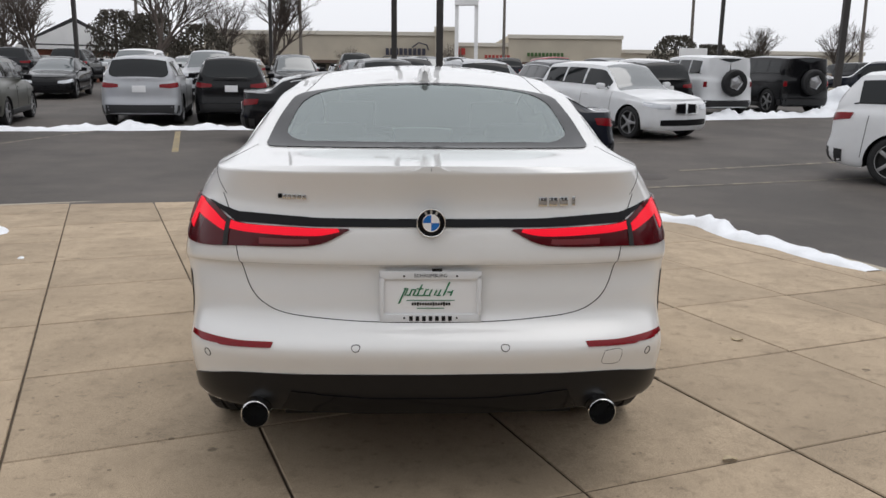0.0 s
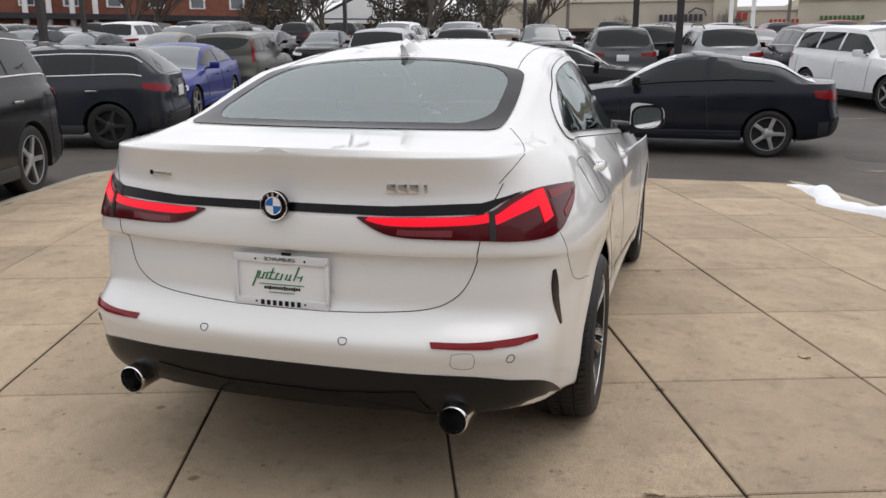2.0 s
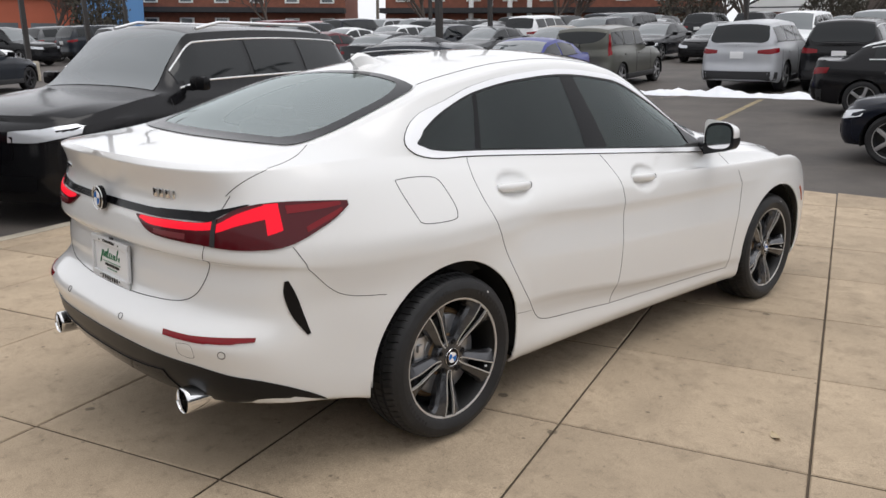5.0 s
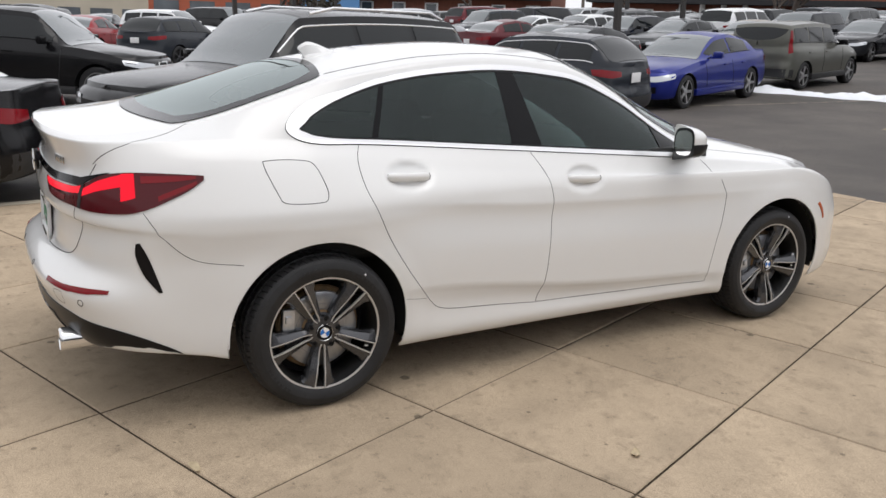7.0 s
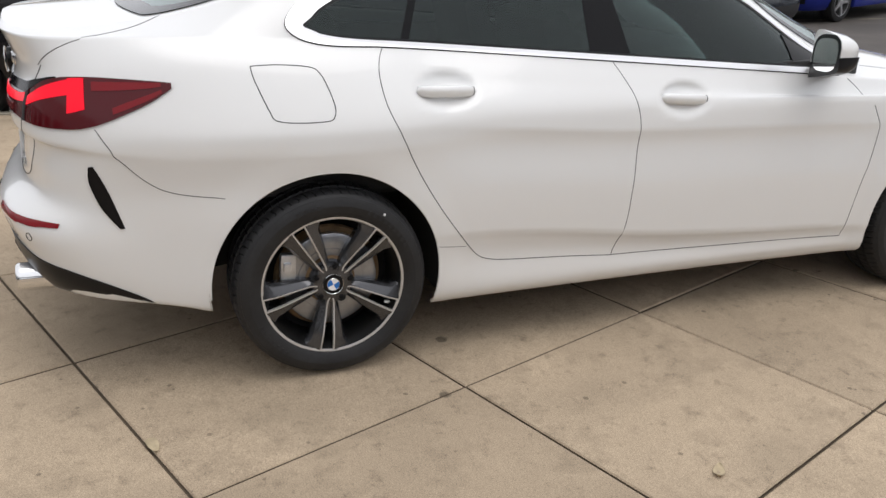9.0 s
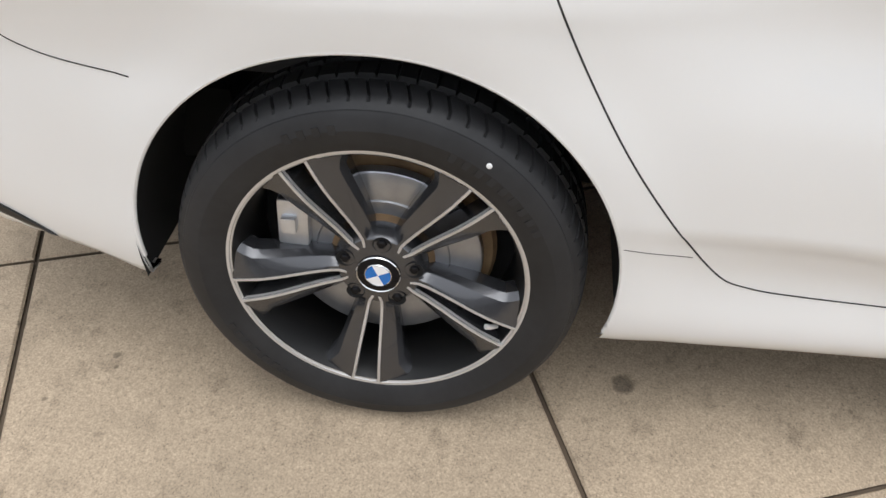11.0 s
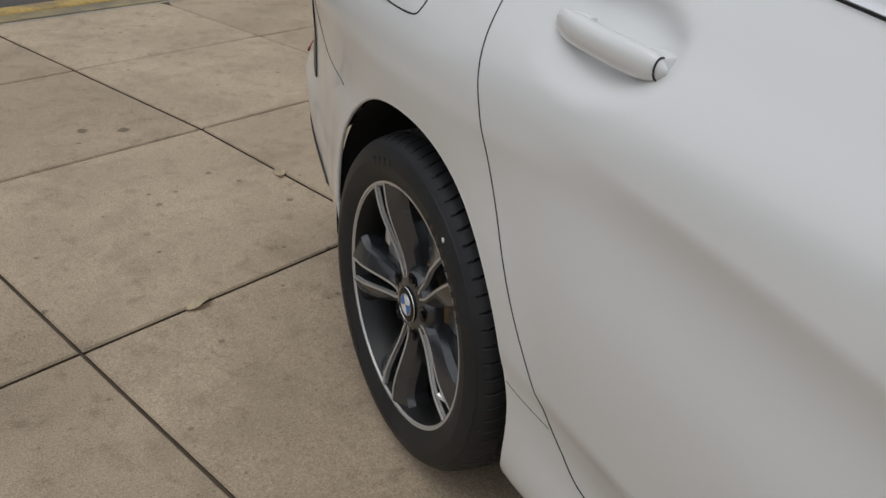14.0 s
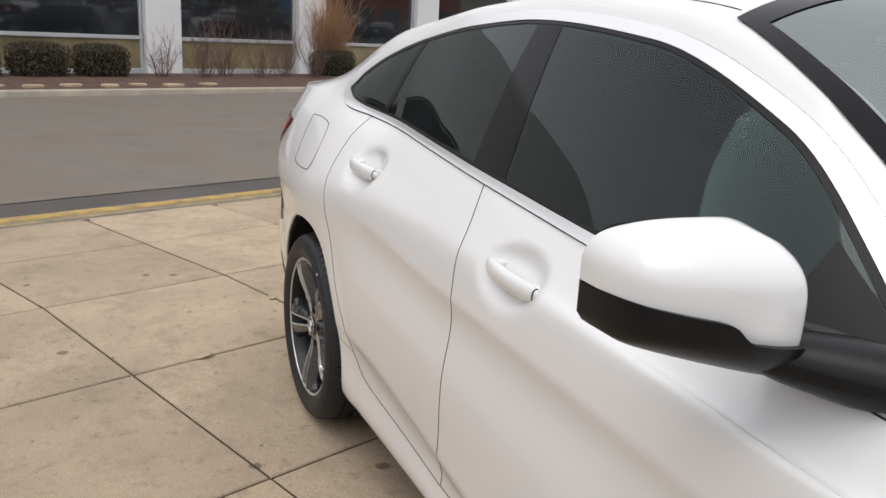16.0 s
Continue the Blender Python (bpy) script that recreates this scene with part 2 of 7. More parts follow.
def pad_point(a, b, z=0.0):
    p = PAD_ORIGIN + PA * a + PB * b
    return Vector((p.x, p.y, z))


def line_a(i):
    return i * STEP_A if i >= 0 else BACK_LINES[min(-i, 5)] - max(0, -i - 5) * STEP_A


def inside_pad(a, b):
    pts = PAD_EDGE
    odd = False
    for i in range(len(pts)):
        (a0, b0), (a1, b1) = pts[i - 1], pts[i]
        if (b0 > b) != (b1 > b) and a < (a1 - a0) * (b - b0) / (b1 - b0) + a0:
            odd = not odd
    return odd


def pad_coords(x, y):
    d = Vector((x, y, 0)) - PAD_ORIGIN
    return d.dot(PA), d.dot(PB)


PAD_CORNERS = [pad_coords(*p) for p in ((-5.0, 6.25), (-5.75, 5.6), (-5.6, 4.6), (-4.55, 1.4), (-3.75, -1.2), (-4.6, -4.4))] + [(-3.2, -7.0), (-3.48, -6.4), (-3.51, -4.5), (-3.52, -1.0), (-3.53, 2.0), (-3.56, 4.4), (-3.5, 5.3)] + [pad_coords(*p) for p in ((4.1, 1.6), (3.65, 2.6), (2.9, 5.55), (2.3, 7.2), (2.0, 7.9), (1.5, 8.3), (0.95, 8.1), (-3.0, 7.0))]
PAD_EDGE = [tuple(v)[:2] for v in spline([(*p, 0) for p in PAD_CORNERS + PAD_CORNERS[:1]], 180)][:-1]


def edge_ring(offset):
    """The pad's edge moved outward."""
    out = []
    k = len(PAD_EDGE)
    area = sum(PAD_EDGE[i - 1][0] * PAD_EDGE[i][1] - PAD_EDGE[i][0] * PAD_EDGE[i - 1][1] for i in range(k))
    sgn = 1 if area > 0 else -1
    for i in range(k):
        p, q = Vector(PAD_EDGE[i - 2]), Vector(PAD_EDGE[(i + 2) % k])
        d = (q - p).normalized()
        nrm = Vector((d.y, -d.x)) * sgn
        out.append(Vector(PAD_EDGE[i]) + nrm * offset)
    return out


def build_ground():
    bm = bmesh.new()

    def axis(lo, hi, fine_lo, fine_hi, step, grow):
        v, x = [], fine_lo
        while x <= fine_hi:
            v.append(x)
            x += step
        up, s = [], step
        x = v[-1]
        while x < hi:
            s *= grow
            x += s
            up.append(x)
        dn, s = [], step
        x = v[0]
        while x > lo:
            s *= grow
            x -= s
            dn.append(x)
        return dn[::-1] + v + up
    xs, ys = axis(-1200, 1200, -40, 25, 1.0, 1.25), axis(-1200, 1500, -20, 45, 1.0, 1.25)
    g = [[bm.verts.new((x, y, lot_z(x, y))) for x in xs] for y in ys]
    for i in range(len(ys) - 1):
        for j in range(len(xs) - 1):
            bm.faces.new((g[i][j], g[i][j + 1], g[i + 1][j + 1], g[i + 1][j]))
    ob = mesh_object("ground", bm, ASPHALT)
    return tagged(ob, "dark grey patched asphalt of a car lot", "asphalt", kind="structure")


build_ground()


def build_pad():
    pad = thing("pavement", "tan concrete display pad of square slabs with dark joints", "pavement", kind="structure")
    bm = bmesh.new()
    ring = [bm.verts.new(pad_point(a, b, -0.012)) for a, b in edge_ring(0.0)]
    low = [bm.verts.new(pad_point(v.x, v.y, -0.5)) for v in edge_ring(0.0)]
    bm.faces.new(ring)
    for i in range(len(ring)):
        bm.faces.new((ring[i - 1], low[i - 1], low[i], ring[i]))
    bmesh.ops.recalc_face_normals(bm, faces=bm.faces)
    part("bed", bm, JOINT, pad, "dark joint bed under the slabs", smooth=False)
    # kerb ring
    bm = bmesh.new()
    prof = [(0.0, -0.45), (0.0, 0.0), (-0.004, 0.002), (0.02, 0.006), (0.12, 0.004), (0.145, -0.012), (0.155, -0.45)]
    rings = [[bm.verts.new(pad_point(v.x, v.y, z)) for v in edge_ring(o)] for o, z in prof]
    k = len(rings[0])
    for r in range(len(rings) - 1):
        for i in range(k):
            bm.faces.new((rings[r][i - 1], rings[r][i], rings[r + 1][i], rings[r + 1][i - 1]))
    bmesh.ops.recalc_face_normals(bm, faces=bm.faces)
    part("kerb", bm, KERB, pad, "rounded concrete kerb round the pad")
    # slabs
    edge = [Vector((a, b)) for a, b in PAD_EDGE]
    rnd = random.Random(5)
    for i in range(-9, 12):
        for j in range(-9, 9):
            a0, b0 = line_a(i), j * STEP_B
            a_step = line_a(i + 1) - a0
            cs = [(a0 + u * a_step, b0 + w * STEP_B) for u, w in ((0.02, 0.02), (0.98, 0.02), (0.98, 0.98), (0.02, 0.98), (0.5, 0.5))]
            n_in = sum(inside_pad(*c) for c in cs)
            if not n_in:
                continue
            bm = bmesh.new()
            g = 0.0048
            q = [(u, w + 0.075 * max(0.0, -1.915 - u)) for u, w in ((a0 + g, b0 + g), (a0 + a_step - g, b0 + g), (a0 + a_step - g, b0 + STEP_B - g), (a0 + g, b0 + STEP_B - g))]
            poly = q
            if n_in < 5:
                poly = clip(q)
                if len(poly) < 3:
                    bm.free()
                    continue
            dz = rnd.uniform(-0.0015, 0.0015)
            bm.free()
            bm = bmesh.new()
            c = Vector((sum(p[0] for p in poly) / len(poly), sum(p[1] for p in poly) / len(poly)))
            rows = []
            for inset, z in ((0.0, -0.03), (0.0, dz - 0.005), (0.006, dz)):
                rows.append([bm.verts.new(pad_point(*(Vector(p) + (c - Vector(p)).normalized() * inset), z)) for p in poly])
            for r0, r1 in zip(rows, rows[1:]):
                for t in range(len(poly)):
                    bm.faces.new((r0[t - 1], r0[t], r1[t], r1[t - 1]))
            bm.faces.new(rows[-1])
            bm.faces.ensure_lookup_table()
            k = len(poly)
            for q, f in enumerate(bm.faces):
                f.material_index = 1 if q < k else 0
            bmesh.ops.recalc_face_normals(bm, faces=bm.faces)
            part("slab", bm, [SLAB, JOINT], pad, smooth=False)


def clip(q):
    """A slab's corners cut to the pad's edge, by walking fine points of its own edge pulled inside."""
    pts = []
    n = 10
    c = Vector((sum(p[0] for p in q) / 4, sum(p[1] for p in q) / 4))
    if not inside_pad(c.x, c.y):
        best = [p for p in [(q[0][0] + (q[2][0] - q[0][0]) * u / 8, q[0][1] + (q[2][1] - q[0][1]) * w / 8) for u in range(9) for w in range(9)] if inside_pad(*p)]
        if not best:
            return []
        c = Vector((sum(p[0] for p in best) / len(best), sum(p[1] for p in best) / len(best)))
        if not inside_pad(c.x, c.y):
            return []
    for k in range(4):
        for s in range(n):
            p = Vector(q[k]).lerp(Vector(q[(k + 1) % 4]), s / n)
            lo, hi = 0.0, 1.0
            if not inside_pad(p.x, p.y):
                for _ in range(12):
                    mid = (lo + hi) / 2
                    w = c.lerp(p, mid)
                    if inside_pad(w.x, w.y):
                        lo = mid
                    else:
                        hi = mid
                p = c.lerp(p, lo)
            if not pts or (p - pts[-1]).length > 0.012:
                pts.append(p)
    if len(pts) > 2 and (pts[0] - pts[-1]).length < 0.012:
        pts.pop()
    return [tuple(p) for p in pts]


def slab_material():
    m = CONCRETE
    n, l = m.node_tree.nodes, m.node_tree.links
    b = n["Principled BSDF"]
    src = b.inputs["Base Color"].links[0].from_socket
    info = n.new("ShaderNodeObjectInfo")
    r = n.new("ShaderNodeMapRange")
    r.inputs[3].default_value, r.inputs[4].default_value = 0.88, 1.10
    l.new(info.outputs["Random"], r.inputs[0])
    x = n.new("ShaderNodeMixRGB")
    x.blend_type, x.inputs[0].default_value = "MULTIPLY", 1
    l.new(src, x.inputs[1])
    l.new(r.outputs[0], x.inputs[2])
    # small dark oil drops
    co = n.new("ShaderNodeTexCoord")
    vo = n.new("ShaderNodeTexVoronoi")
    vo.inputs["Scale"].default_value = 2.6
    l.new(co.outputs["Object"], vo.inputs["Vector"])
    no = n.new("ShaderNodeTexNoise")
    no.inputs["Scale"].default_value = 30
    l.new(co.outputs["Object"], no.inputs["Vector"])
    ad = n.new("ShaderNodeMath")
    ad.operation = "MULTIPLY_ADD"
    ad.inputs[1].default_value, ad.inputs[2].default_value = 0.06, 0.0
    l.new(no.outputs["Fac"], ad.inputs[0])
    sm = n.new("ShaderNodeMath")
    sm.operation = "ADD"
    l.new(vo.outputs["Distance"], sm.inputs[0])
    l.new(ad.outputs[0], sm.inputs[1])
    st = n.new("ShaderNodeMapRange")
    st.inputs[1].default_value, st.inputs[2].default_value = 0.075, 0.1
    st.inputs[3].default_value, st.inputs[4].default_value = 0.45, 1.0
    l.new(sm.outputs[0], st.inputs[0])
    y = n.new("ShaderNodeMixRGB")
    y.blend_type, y.inputs[0].default_value = "MULTIPLY", 1
    l.new(x.outputs[0], y.inputs[1])
    l.new(st.outputs[0], y.inputs[2])
    # scattered specks between them
    vs = n.new("ShaderNodeTexVoronoi")
    vs.inputs["Scale"].default_value = 11.0
    l.new(co.outputs["Object"], vs.inputs["Vector"])
    ss = n.new("ShaderNodeMath")
    ss.operation = "ADD"
    l.new(vs.outputs["Distance"], ss.inputs[0])
    sc = n.new("ShaderNodeMath")
    sc.operation = "MULTIPLY"
    sc.inputs[1].default_value = 0.22
    l.new(vs.outputs["Color"], sc.inputs[0])
    l.new(sc.outputs[0], ss.inputs[1])
    sr = n.new("ShaderNodeMapRange")
    sr.inputs[1].default_value, sr.inputs[2].default_value = 0.13, 0.17
    sr.inputs[3].default_value, sr.inputs[4].default_value = 0.55, 1.0
    l.new(ss.outputs[0], sr.inputs[0])
    y2 = n.new("ShaderNodeMixRGB")
    y2.blend_type, y2.inputs[0].default_value = "MULTIPLY", 1
    l.new(y.outputs[0], y2.inputs[1])
    l.new(sr.outputs[0], y2.inputs[2])
    prev = y2
    for scale_, detail, lo, hi, dark in ((0.9, 10, 0.52, 0.75, 0.84), (4.5, 10, 0.50, 0.70, 0.74), (14.0, 8, 0.56, 0.68, 0.74), (45.0, 5, 0.60, 0.70, 0.72), (330.0, 2, 0.60, 0.68, 0.58), (250.0, 2, 0.30, 0.38, 1.0)):
        t = n.new("ShaderNodeTexNoise")
        t.inputs["Scale"].default_value, t.inputs["Detail"].default_value, t.inputs["Roughness"].default_value = scale_, detail, 0.65
        l.new(co.outputs["Object"], t.inputs["Vector"])
        q = n.new("ShaderNodeMapRange")
        q.inputs[1].default_value, q.inputs[2].default_value = lo, hi
        if dark == 1.0:
            q.inputs[3].default_value, q.inputs[4].default_value = 1.25, 1.0
        else:
            q.inputs[3].default_value, q.inputs[4].default_value = 1.0, dark
        l.new(t.outputs["Fac"], q.inputs[0])
        z = n.new("ShaderNodeMixRGB")
        z.blend_type, z.inputs[0].default_value = "MULTIPLY", 1
        l.new(prev.outputs[0], z.inputs[1])
        l.new(q.outputs[0], z.inputs[2])
        prev = z
    l.new(prev.outputs[0], b.inputs["Base Color"])
    return m


SLAB = slab_material()

# ---- car bodies ----


def car_grid(P, n_cols, n_low, n_side, n_top):
    """Half a car's skin as rows of points, x >= 0. Rows run from the sill up to the roof's centre line."""
    plan = spline([(*p, 0) for p in P["plan"]], n_cols)
    belt, xr, zr, zc = (curve1(P[k]) for k in ("belt", "xr", "zr", "zc"))
    y_rear, y_front = plan[0].y, plan[-1].y
    lv = P["levels"]
    shoulder = curve1(P.get("shoulder", [(-9, 0.0), (9, 0.0)]))
    cols = []
    for p in plan:
        wr = smooth((y_rear + P["rear_blend"] - p.y) / P["rear_blend"])
        wf = smooth((p.y - y_front + P["front_blend"]) / P["front_blend"])
        pts = []
        for k, (z_r, z_s, z_f, inset, dyr, dyf) in enumerate(lv):
            zs = belt(p.y) + z_s if k >= len(lv) - 2 else z_s
            z = zs * (1 - wr) * (1 - wf) + z_r * wr * (1 - wf) + z_f * wf
            x = p.x * (1 - (inset + shoulder(p.y) * (1.0 if k == len(lv) - 1 else 0.8 if k == len(lv) - 2 else 0.12 if k == len(lv) - 3 else 0)) / 0.88)
            pts.append(Vector((x, p.y + wr * dyr + wf * dyf, z)))
        col = spline_rows(pts, n_low)
        b = col[-1]
        y = b.y
        e = xr(y)
        xs = e if b.x > e + 0.06 else max(0.0, b.x - 0.06 - 0.25 * max(0, e - b.x)) if b.x > 0.08 else b.x * 0.3

        def deck(x):
            return zc(y) - (zc(y) - zr(y)) * (abs(x) / e) ** 2.3
        ze = deck(xs)
        for i in range(1, n_side + 1):
            t = i / n_side
            bulge = P.get("tumble", 0.02) * math.sin(math.pi * t) * min(1, max(0, (ze - b.z) / 0.2))
            col.append(Vector((b.x + (xs - b.x) * t + bulge, y, b.z + (ze - b.z) * t + (0.3 * bulge))))
        for i in range(1, n_top + 1):
            t = i / n_top
            x = xs * (1 - t)
            col.append(Vector((x, y, deck(x))))
        cols.append(col)
    return cols


def spline_rows(pts, n):
    """Rows between levels, by a Catmull-Rom curve with even parameter."""
    out = []
    k = len(pts)
    for i in range(k - 1):
        a, b, c, d = pts[max(i - 1, 0)], pts[i], pts[i + 1], pts[min(i + 2, k - 1)]
        for j in range(n):
            t = j / n
            out.append(0.5 * ((2 * b) + (c - a) * t + (2 * a - 5 * b + 4 * c - d) * t * t + (3 * b - a - 3 * c + d) * t**3))
    out.append(pts[-1])
    return out


def skin(cols, keep=None):
    """Both halves of the skin as one mesh. keep(column, row, centre): whether a face stays."""
    bm = bmesh.new()
    n, m = len(cols), len(cols[0])
    right = [[bm.verts.new(p) for p in c] for c in cols]
    left = [[(right[i][j] if p.x < 1e-6 else bm.verts.new((-p.x, p.y, p.z))) for j, p in enumerate(c)] for i, c in enumerate(cols)]
    for g, flip in ((right, False), (left, True)):
        for i in range(n - 1):
            for j in range(m - 1):
                if keep is not None and not keep(i, j, (cols[i][j] + cols[i + 1][j + 1] + cols[i + 1][j] + cols[i][j + 1]) / 4):
                    continue
                q = [g[i][j], g[i + 1][j], g[i + 1][j + 1], g[i][j + 1]]
                u = []
                for v in q:
                    if v not in u:
                        u.append(v)
                if len(u) >= 3:
                    try:
                        bm.faces.new(u[::-1] if flip else u)
                    except ValueError:
                        pass
    bmesh.ops.remove_doubles(bm, verts=bm.verts, dist=1e-5)
    loose = [v for v in bm.verts if not v.link_faces]
    bmesh.ops.delete(bm, geom=loose, context="VERTS")
    return bm

# ---- the white car ----
HERO = {
    "plan": [(0, -0.99), (0.22, -0.985), (0.42, -0.968), (0.58, -0.93), (0.712, -0.868), (0.793, -0.765), (0.842, -0.62), (0.884, -0.4), (0.903, -0.12), (0.898, 0.12), (0.876, 0.5), (0.869, 1.0), (0.87, 1.6), (0.88, 2.1), (0.898, 2.5), (0.9, 2.75), (0.885, 3.0), (0.84, 3.2), (0.74, 3.37), (0.55, 3.47), (0.3, 3.53), (0, 3.55)],
    # rear z, side z, front z, inset, rear shift, front shift
    "levels": [(0.33, 0.20, 0.20, 0.055, 0.06, -0.03), (0.40, 0.235, 0.24, 0.030, 0.015, 0.0), (0.475, 0.33, 0.33, 0.012, 0.0, 0.01), (0.565, 0.45, 0.42, 0.006, -0.022, 0.0), (0.64, 0.56, 0.50, 0.0, 0.062, -0.01), (0.72, 0.66, 0.56, 0.0, 0.074, -0.02), (0.797, 0.74, 0.61, 0.003, 0.080, -0.04), (0.822, 0.79, 0.645, 0.007, 0.048, -0.055), (0.90, 0.875, 0.70, 0.022, 0.055, -0.09), (1.00, -0.075, 0.735, 0.055, 0.08, -0.12), (1.098, 0.0, 0.765, 0.105, 0.045, -0.16)],
    "rear_blend": 0.62, "front_blend": 0.8, "tumble": 0.010,
    "shoulder": [(-0.99, 0.0), (-0.75, 0.025), (-0.45, 0.045), (-0.2, 0.065), (0.3, 0.068), (0.7, 0.035), (1.05, 0.012), (1.6, 0.0), (3.6, 0.0)],
    "belt": [(-0.95, 1.10), (-0.4, 1.105), (0.0, 1.09), (0.2, 1.073), (1.04, 1.018), (2.14, 0.935), (2.6, 0.90), (3.0, 0.84), (3.4, 0.765), (3.55, 0.75)],
    "xr": [(-0.95, 0.55), (-0.6, 0.60), (-0.4, 0.612), (-0.1, 0.618), (0.14, 0.605), (0.36, 0.58), (0.65, 0.563), (0.93, 0.552), (1.33, 0.538), (1.68, 0.532), (1.96, 0.585), (2.2, 0.65), (2.6, 0.66), (3.0, 0.62), (3.4, 0.5), (3.5, 0.4)],
    "zr": [(-0.95, 1.10), (-0.6, 1.13), (-0.4, 1.163), (-0.1, 1.25), (0.14, 1.322), (0.36, 1.362), (0.65, 1.402), (0.93, 1.417), (1.33, 1.388), (1.68, 1.272), (1.96, 1.095), (2.2, 0.97), (2.6, 0.945), (3.0, 0.89), (3.4, 0.79), (3.5, 0.765)],
    "zc": [(-0.95, 1.118), (-0.7, 1.138), (-0.56, 1.15), (-0.3, 1.233), (0.0, 1.327), (0.1, 1.355), (0.2, 1.377), (0.35, 1.407), (0.6, 1.448), (1.0, 1.476), (1.4, 1.457), (1.75, 1.36), (2.1, 1.205), (2.45, 1.035), (2.6, 1.00), (2.9, 0.945), (3.2, 0.875), (3.45, 0.80), (3.55, 0.77)],
}
from mathutils.bvhtree import BVHTree
from mathutils.kdtree import KDTree

hero = thing("car", "white fastback sedan with lit red tail lamps on the concrete pad", "car")
REAR_LOW = curve1([(-0.99, 0.34), (-0.8, 0.335), (-0.6, 0.31), (-0.45, 0.285), (-0.33, 0.25)])
CREASE = curve1([(0.1, 0.84), (0.65, 0.815), (1.0, 0.79), (1.6, 0.775), (2.5, 0.765)])
HOLLOW = curve1([(0.3, 0.47), (0.6, 0.455), (0.95, 0.419), (1.22, 0.384), (1.7, 0.35), (2.4, 0.325)])
HCOLS = car_grid(HERO, 430, 7, 22, 24)
for _c in HCOLS:
    _f = smooth((_c[49].y - 0.15) / 0.5) * smooth((2.45 - _c[49].y) / 0.4)
    _h, _s, _m, _w = _c[21].z, _c[49].z, _c[35].z, _c[62].z
    _h1, _s1 = _h + (HOLLOW(_c[21].y) - _h) * _f, _s + (CREASE(_c[49].y) - _s) * _f
    for _p in _c[8:62]:
        # rows of the mesh run along the two creases
        for _a, _b, _a1, _b1 in ((0.235, _h, 0.235, _h1), (_h, _m, _h1, _m), (_m, _s, _m, _s1), (_s, _w, _s1, _w)):
            if _a < _p.z <= _b:
                _p.z = _a1 + (_b1 - _a1) * (_p.z - _a) / (_b - _a)
                break
    for _p in _c:
        if _p.x > 0.6:
            for _y, _z in ((0.392, 0.938), (1.312, 0.885)):
                _d = math.hypot((_p.y - _y) / 0.115, (_p.z - _z) / 0.058)
                if _d < 1:
                    _p.x -= 0.024 * (1 - _d ** 3)
            if _p.y < -0.33:
                _p.z = max(_p.z, REAR_LOW(_p.y))
            # shoulder crease along the doors and the hollow above the sill
            _f = smooth((_p.y - 0.15) / 0.5) * smooth((2.45 - _p.y) / 0.4)
            _k = (CREASE(_p.y) - _p.z) / 0.20
            if 0 < _k < 1:
                _p.x -= 0.07 * _f * _k * (1 - _k) ** 2
            _t = HOLLOW(_p.y)
            _k = (_t - _p.z) / (_t - 0.235)
            if 0 < _k < 1:
                _p.x -= 0.022 * _f * min(1, (_t - 0.28) / 0.10) * (smooth(_k / 0.10) * min(1, 0.25 + _k / 0.45) if _k < 0.45 else smooth((1 - _k) / 0.55))
            for _y in (0.0, 2.67):
                _k = (math.hypot(_p.y - _y, _p.z - 0.33) - 0.388) / 0.10
                if _k < 1 and _p.z < 0.9:
                    _p.x += 0.006 * (1 - smooth(_k))
            # the flank tucks in round the rear wheel
            _p.x -= 0.034 * smooth((_p.y + 0.86) / 0.35) * smooth((0.52 - _p.y) / 0.50) * smooth((0.84 - _p.z) / 0.20)
_bm = skin(HCOLS)
bmesh.ops.recalc_face_normals(_bm, faces=_bm.faces)
if sum(f.normal.z * f.calc_area() for f in _bm.faces if f.calc_center_median().z > 1.2) < 0:
    bmesh.ops.reverse_faces(_bm, faces=_bm.faces)
HTREE = BVHTree.FromBMesh(_bm)
_bm.normal_update()
_kd = KDTree(len(_bm.verts))
SKIN_NORMALS = []
for _i, _v in enumerate(_bm.verts):
    _kd.insert(_v.co, _i)
    SKIN_NORMALS.append(_v.normal.copy())
_kd.balance()
_bm.free()


def SKIN_NORMAL(p):
    """The whole skin's smooth normal near a point."""
    out = Vector((0, 0, 0))
    for co, i, d in _kd.find_n(p, 3):
        out += SKIN_NORMALS[i] / (d + 1e-4)
    return out.normalized()


ARCHES = ((-0.008, 0.382), (2.674, 0.387))  # axle, arch radius
ARCH_Z = 0.330
Z_BELT = curve1([(-0.2, 1.127), (-0.045, 1.126), (0.0, 1.108), (0.1, 1.093), (0.25, 1.083), (1.04, 1.032), (2.05, 0.962), (2.3, 0.945)])
Z_DLO = curve1([(-0.2, 1.137), (-0.045, 1.139), (0.0, 1.176), (0.139, 1.243), (0.361, 1.307), (0.645, 1.348), (0.926, 1.364), (1.333, 1.333), (1.678, 1.218), (1.963, 1.04), (2.09, 0.965)])


def on_skin(p, off=0.0, mirror=False):
    """A point laid onto the car's skin, off metres outside it."""
    hit, nrm, _, _ = HTREE.find_nearest(Vector(p))
    q = hit + nrm * off
    return Vector((-q.x, q.y, q.z)) if mirror else q


def side_x(y, z):
    hit, nrm, _, _ = HTREE.ray_cast(Vector((2, y, z)), Vector((-1, 0, 0)))
    return hit.x if hit else 0.8


def S(y, z):
    """The point of the car's right flank at that length and height."""
    return Vector((side_x(y, z), y, z))


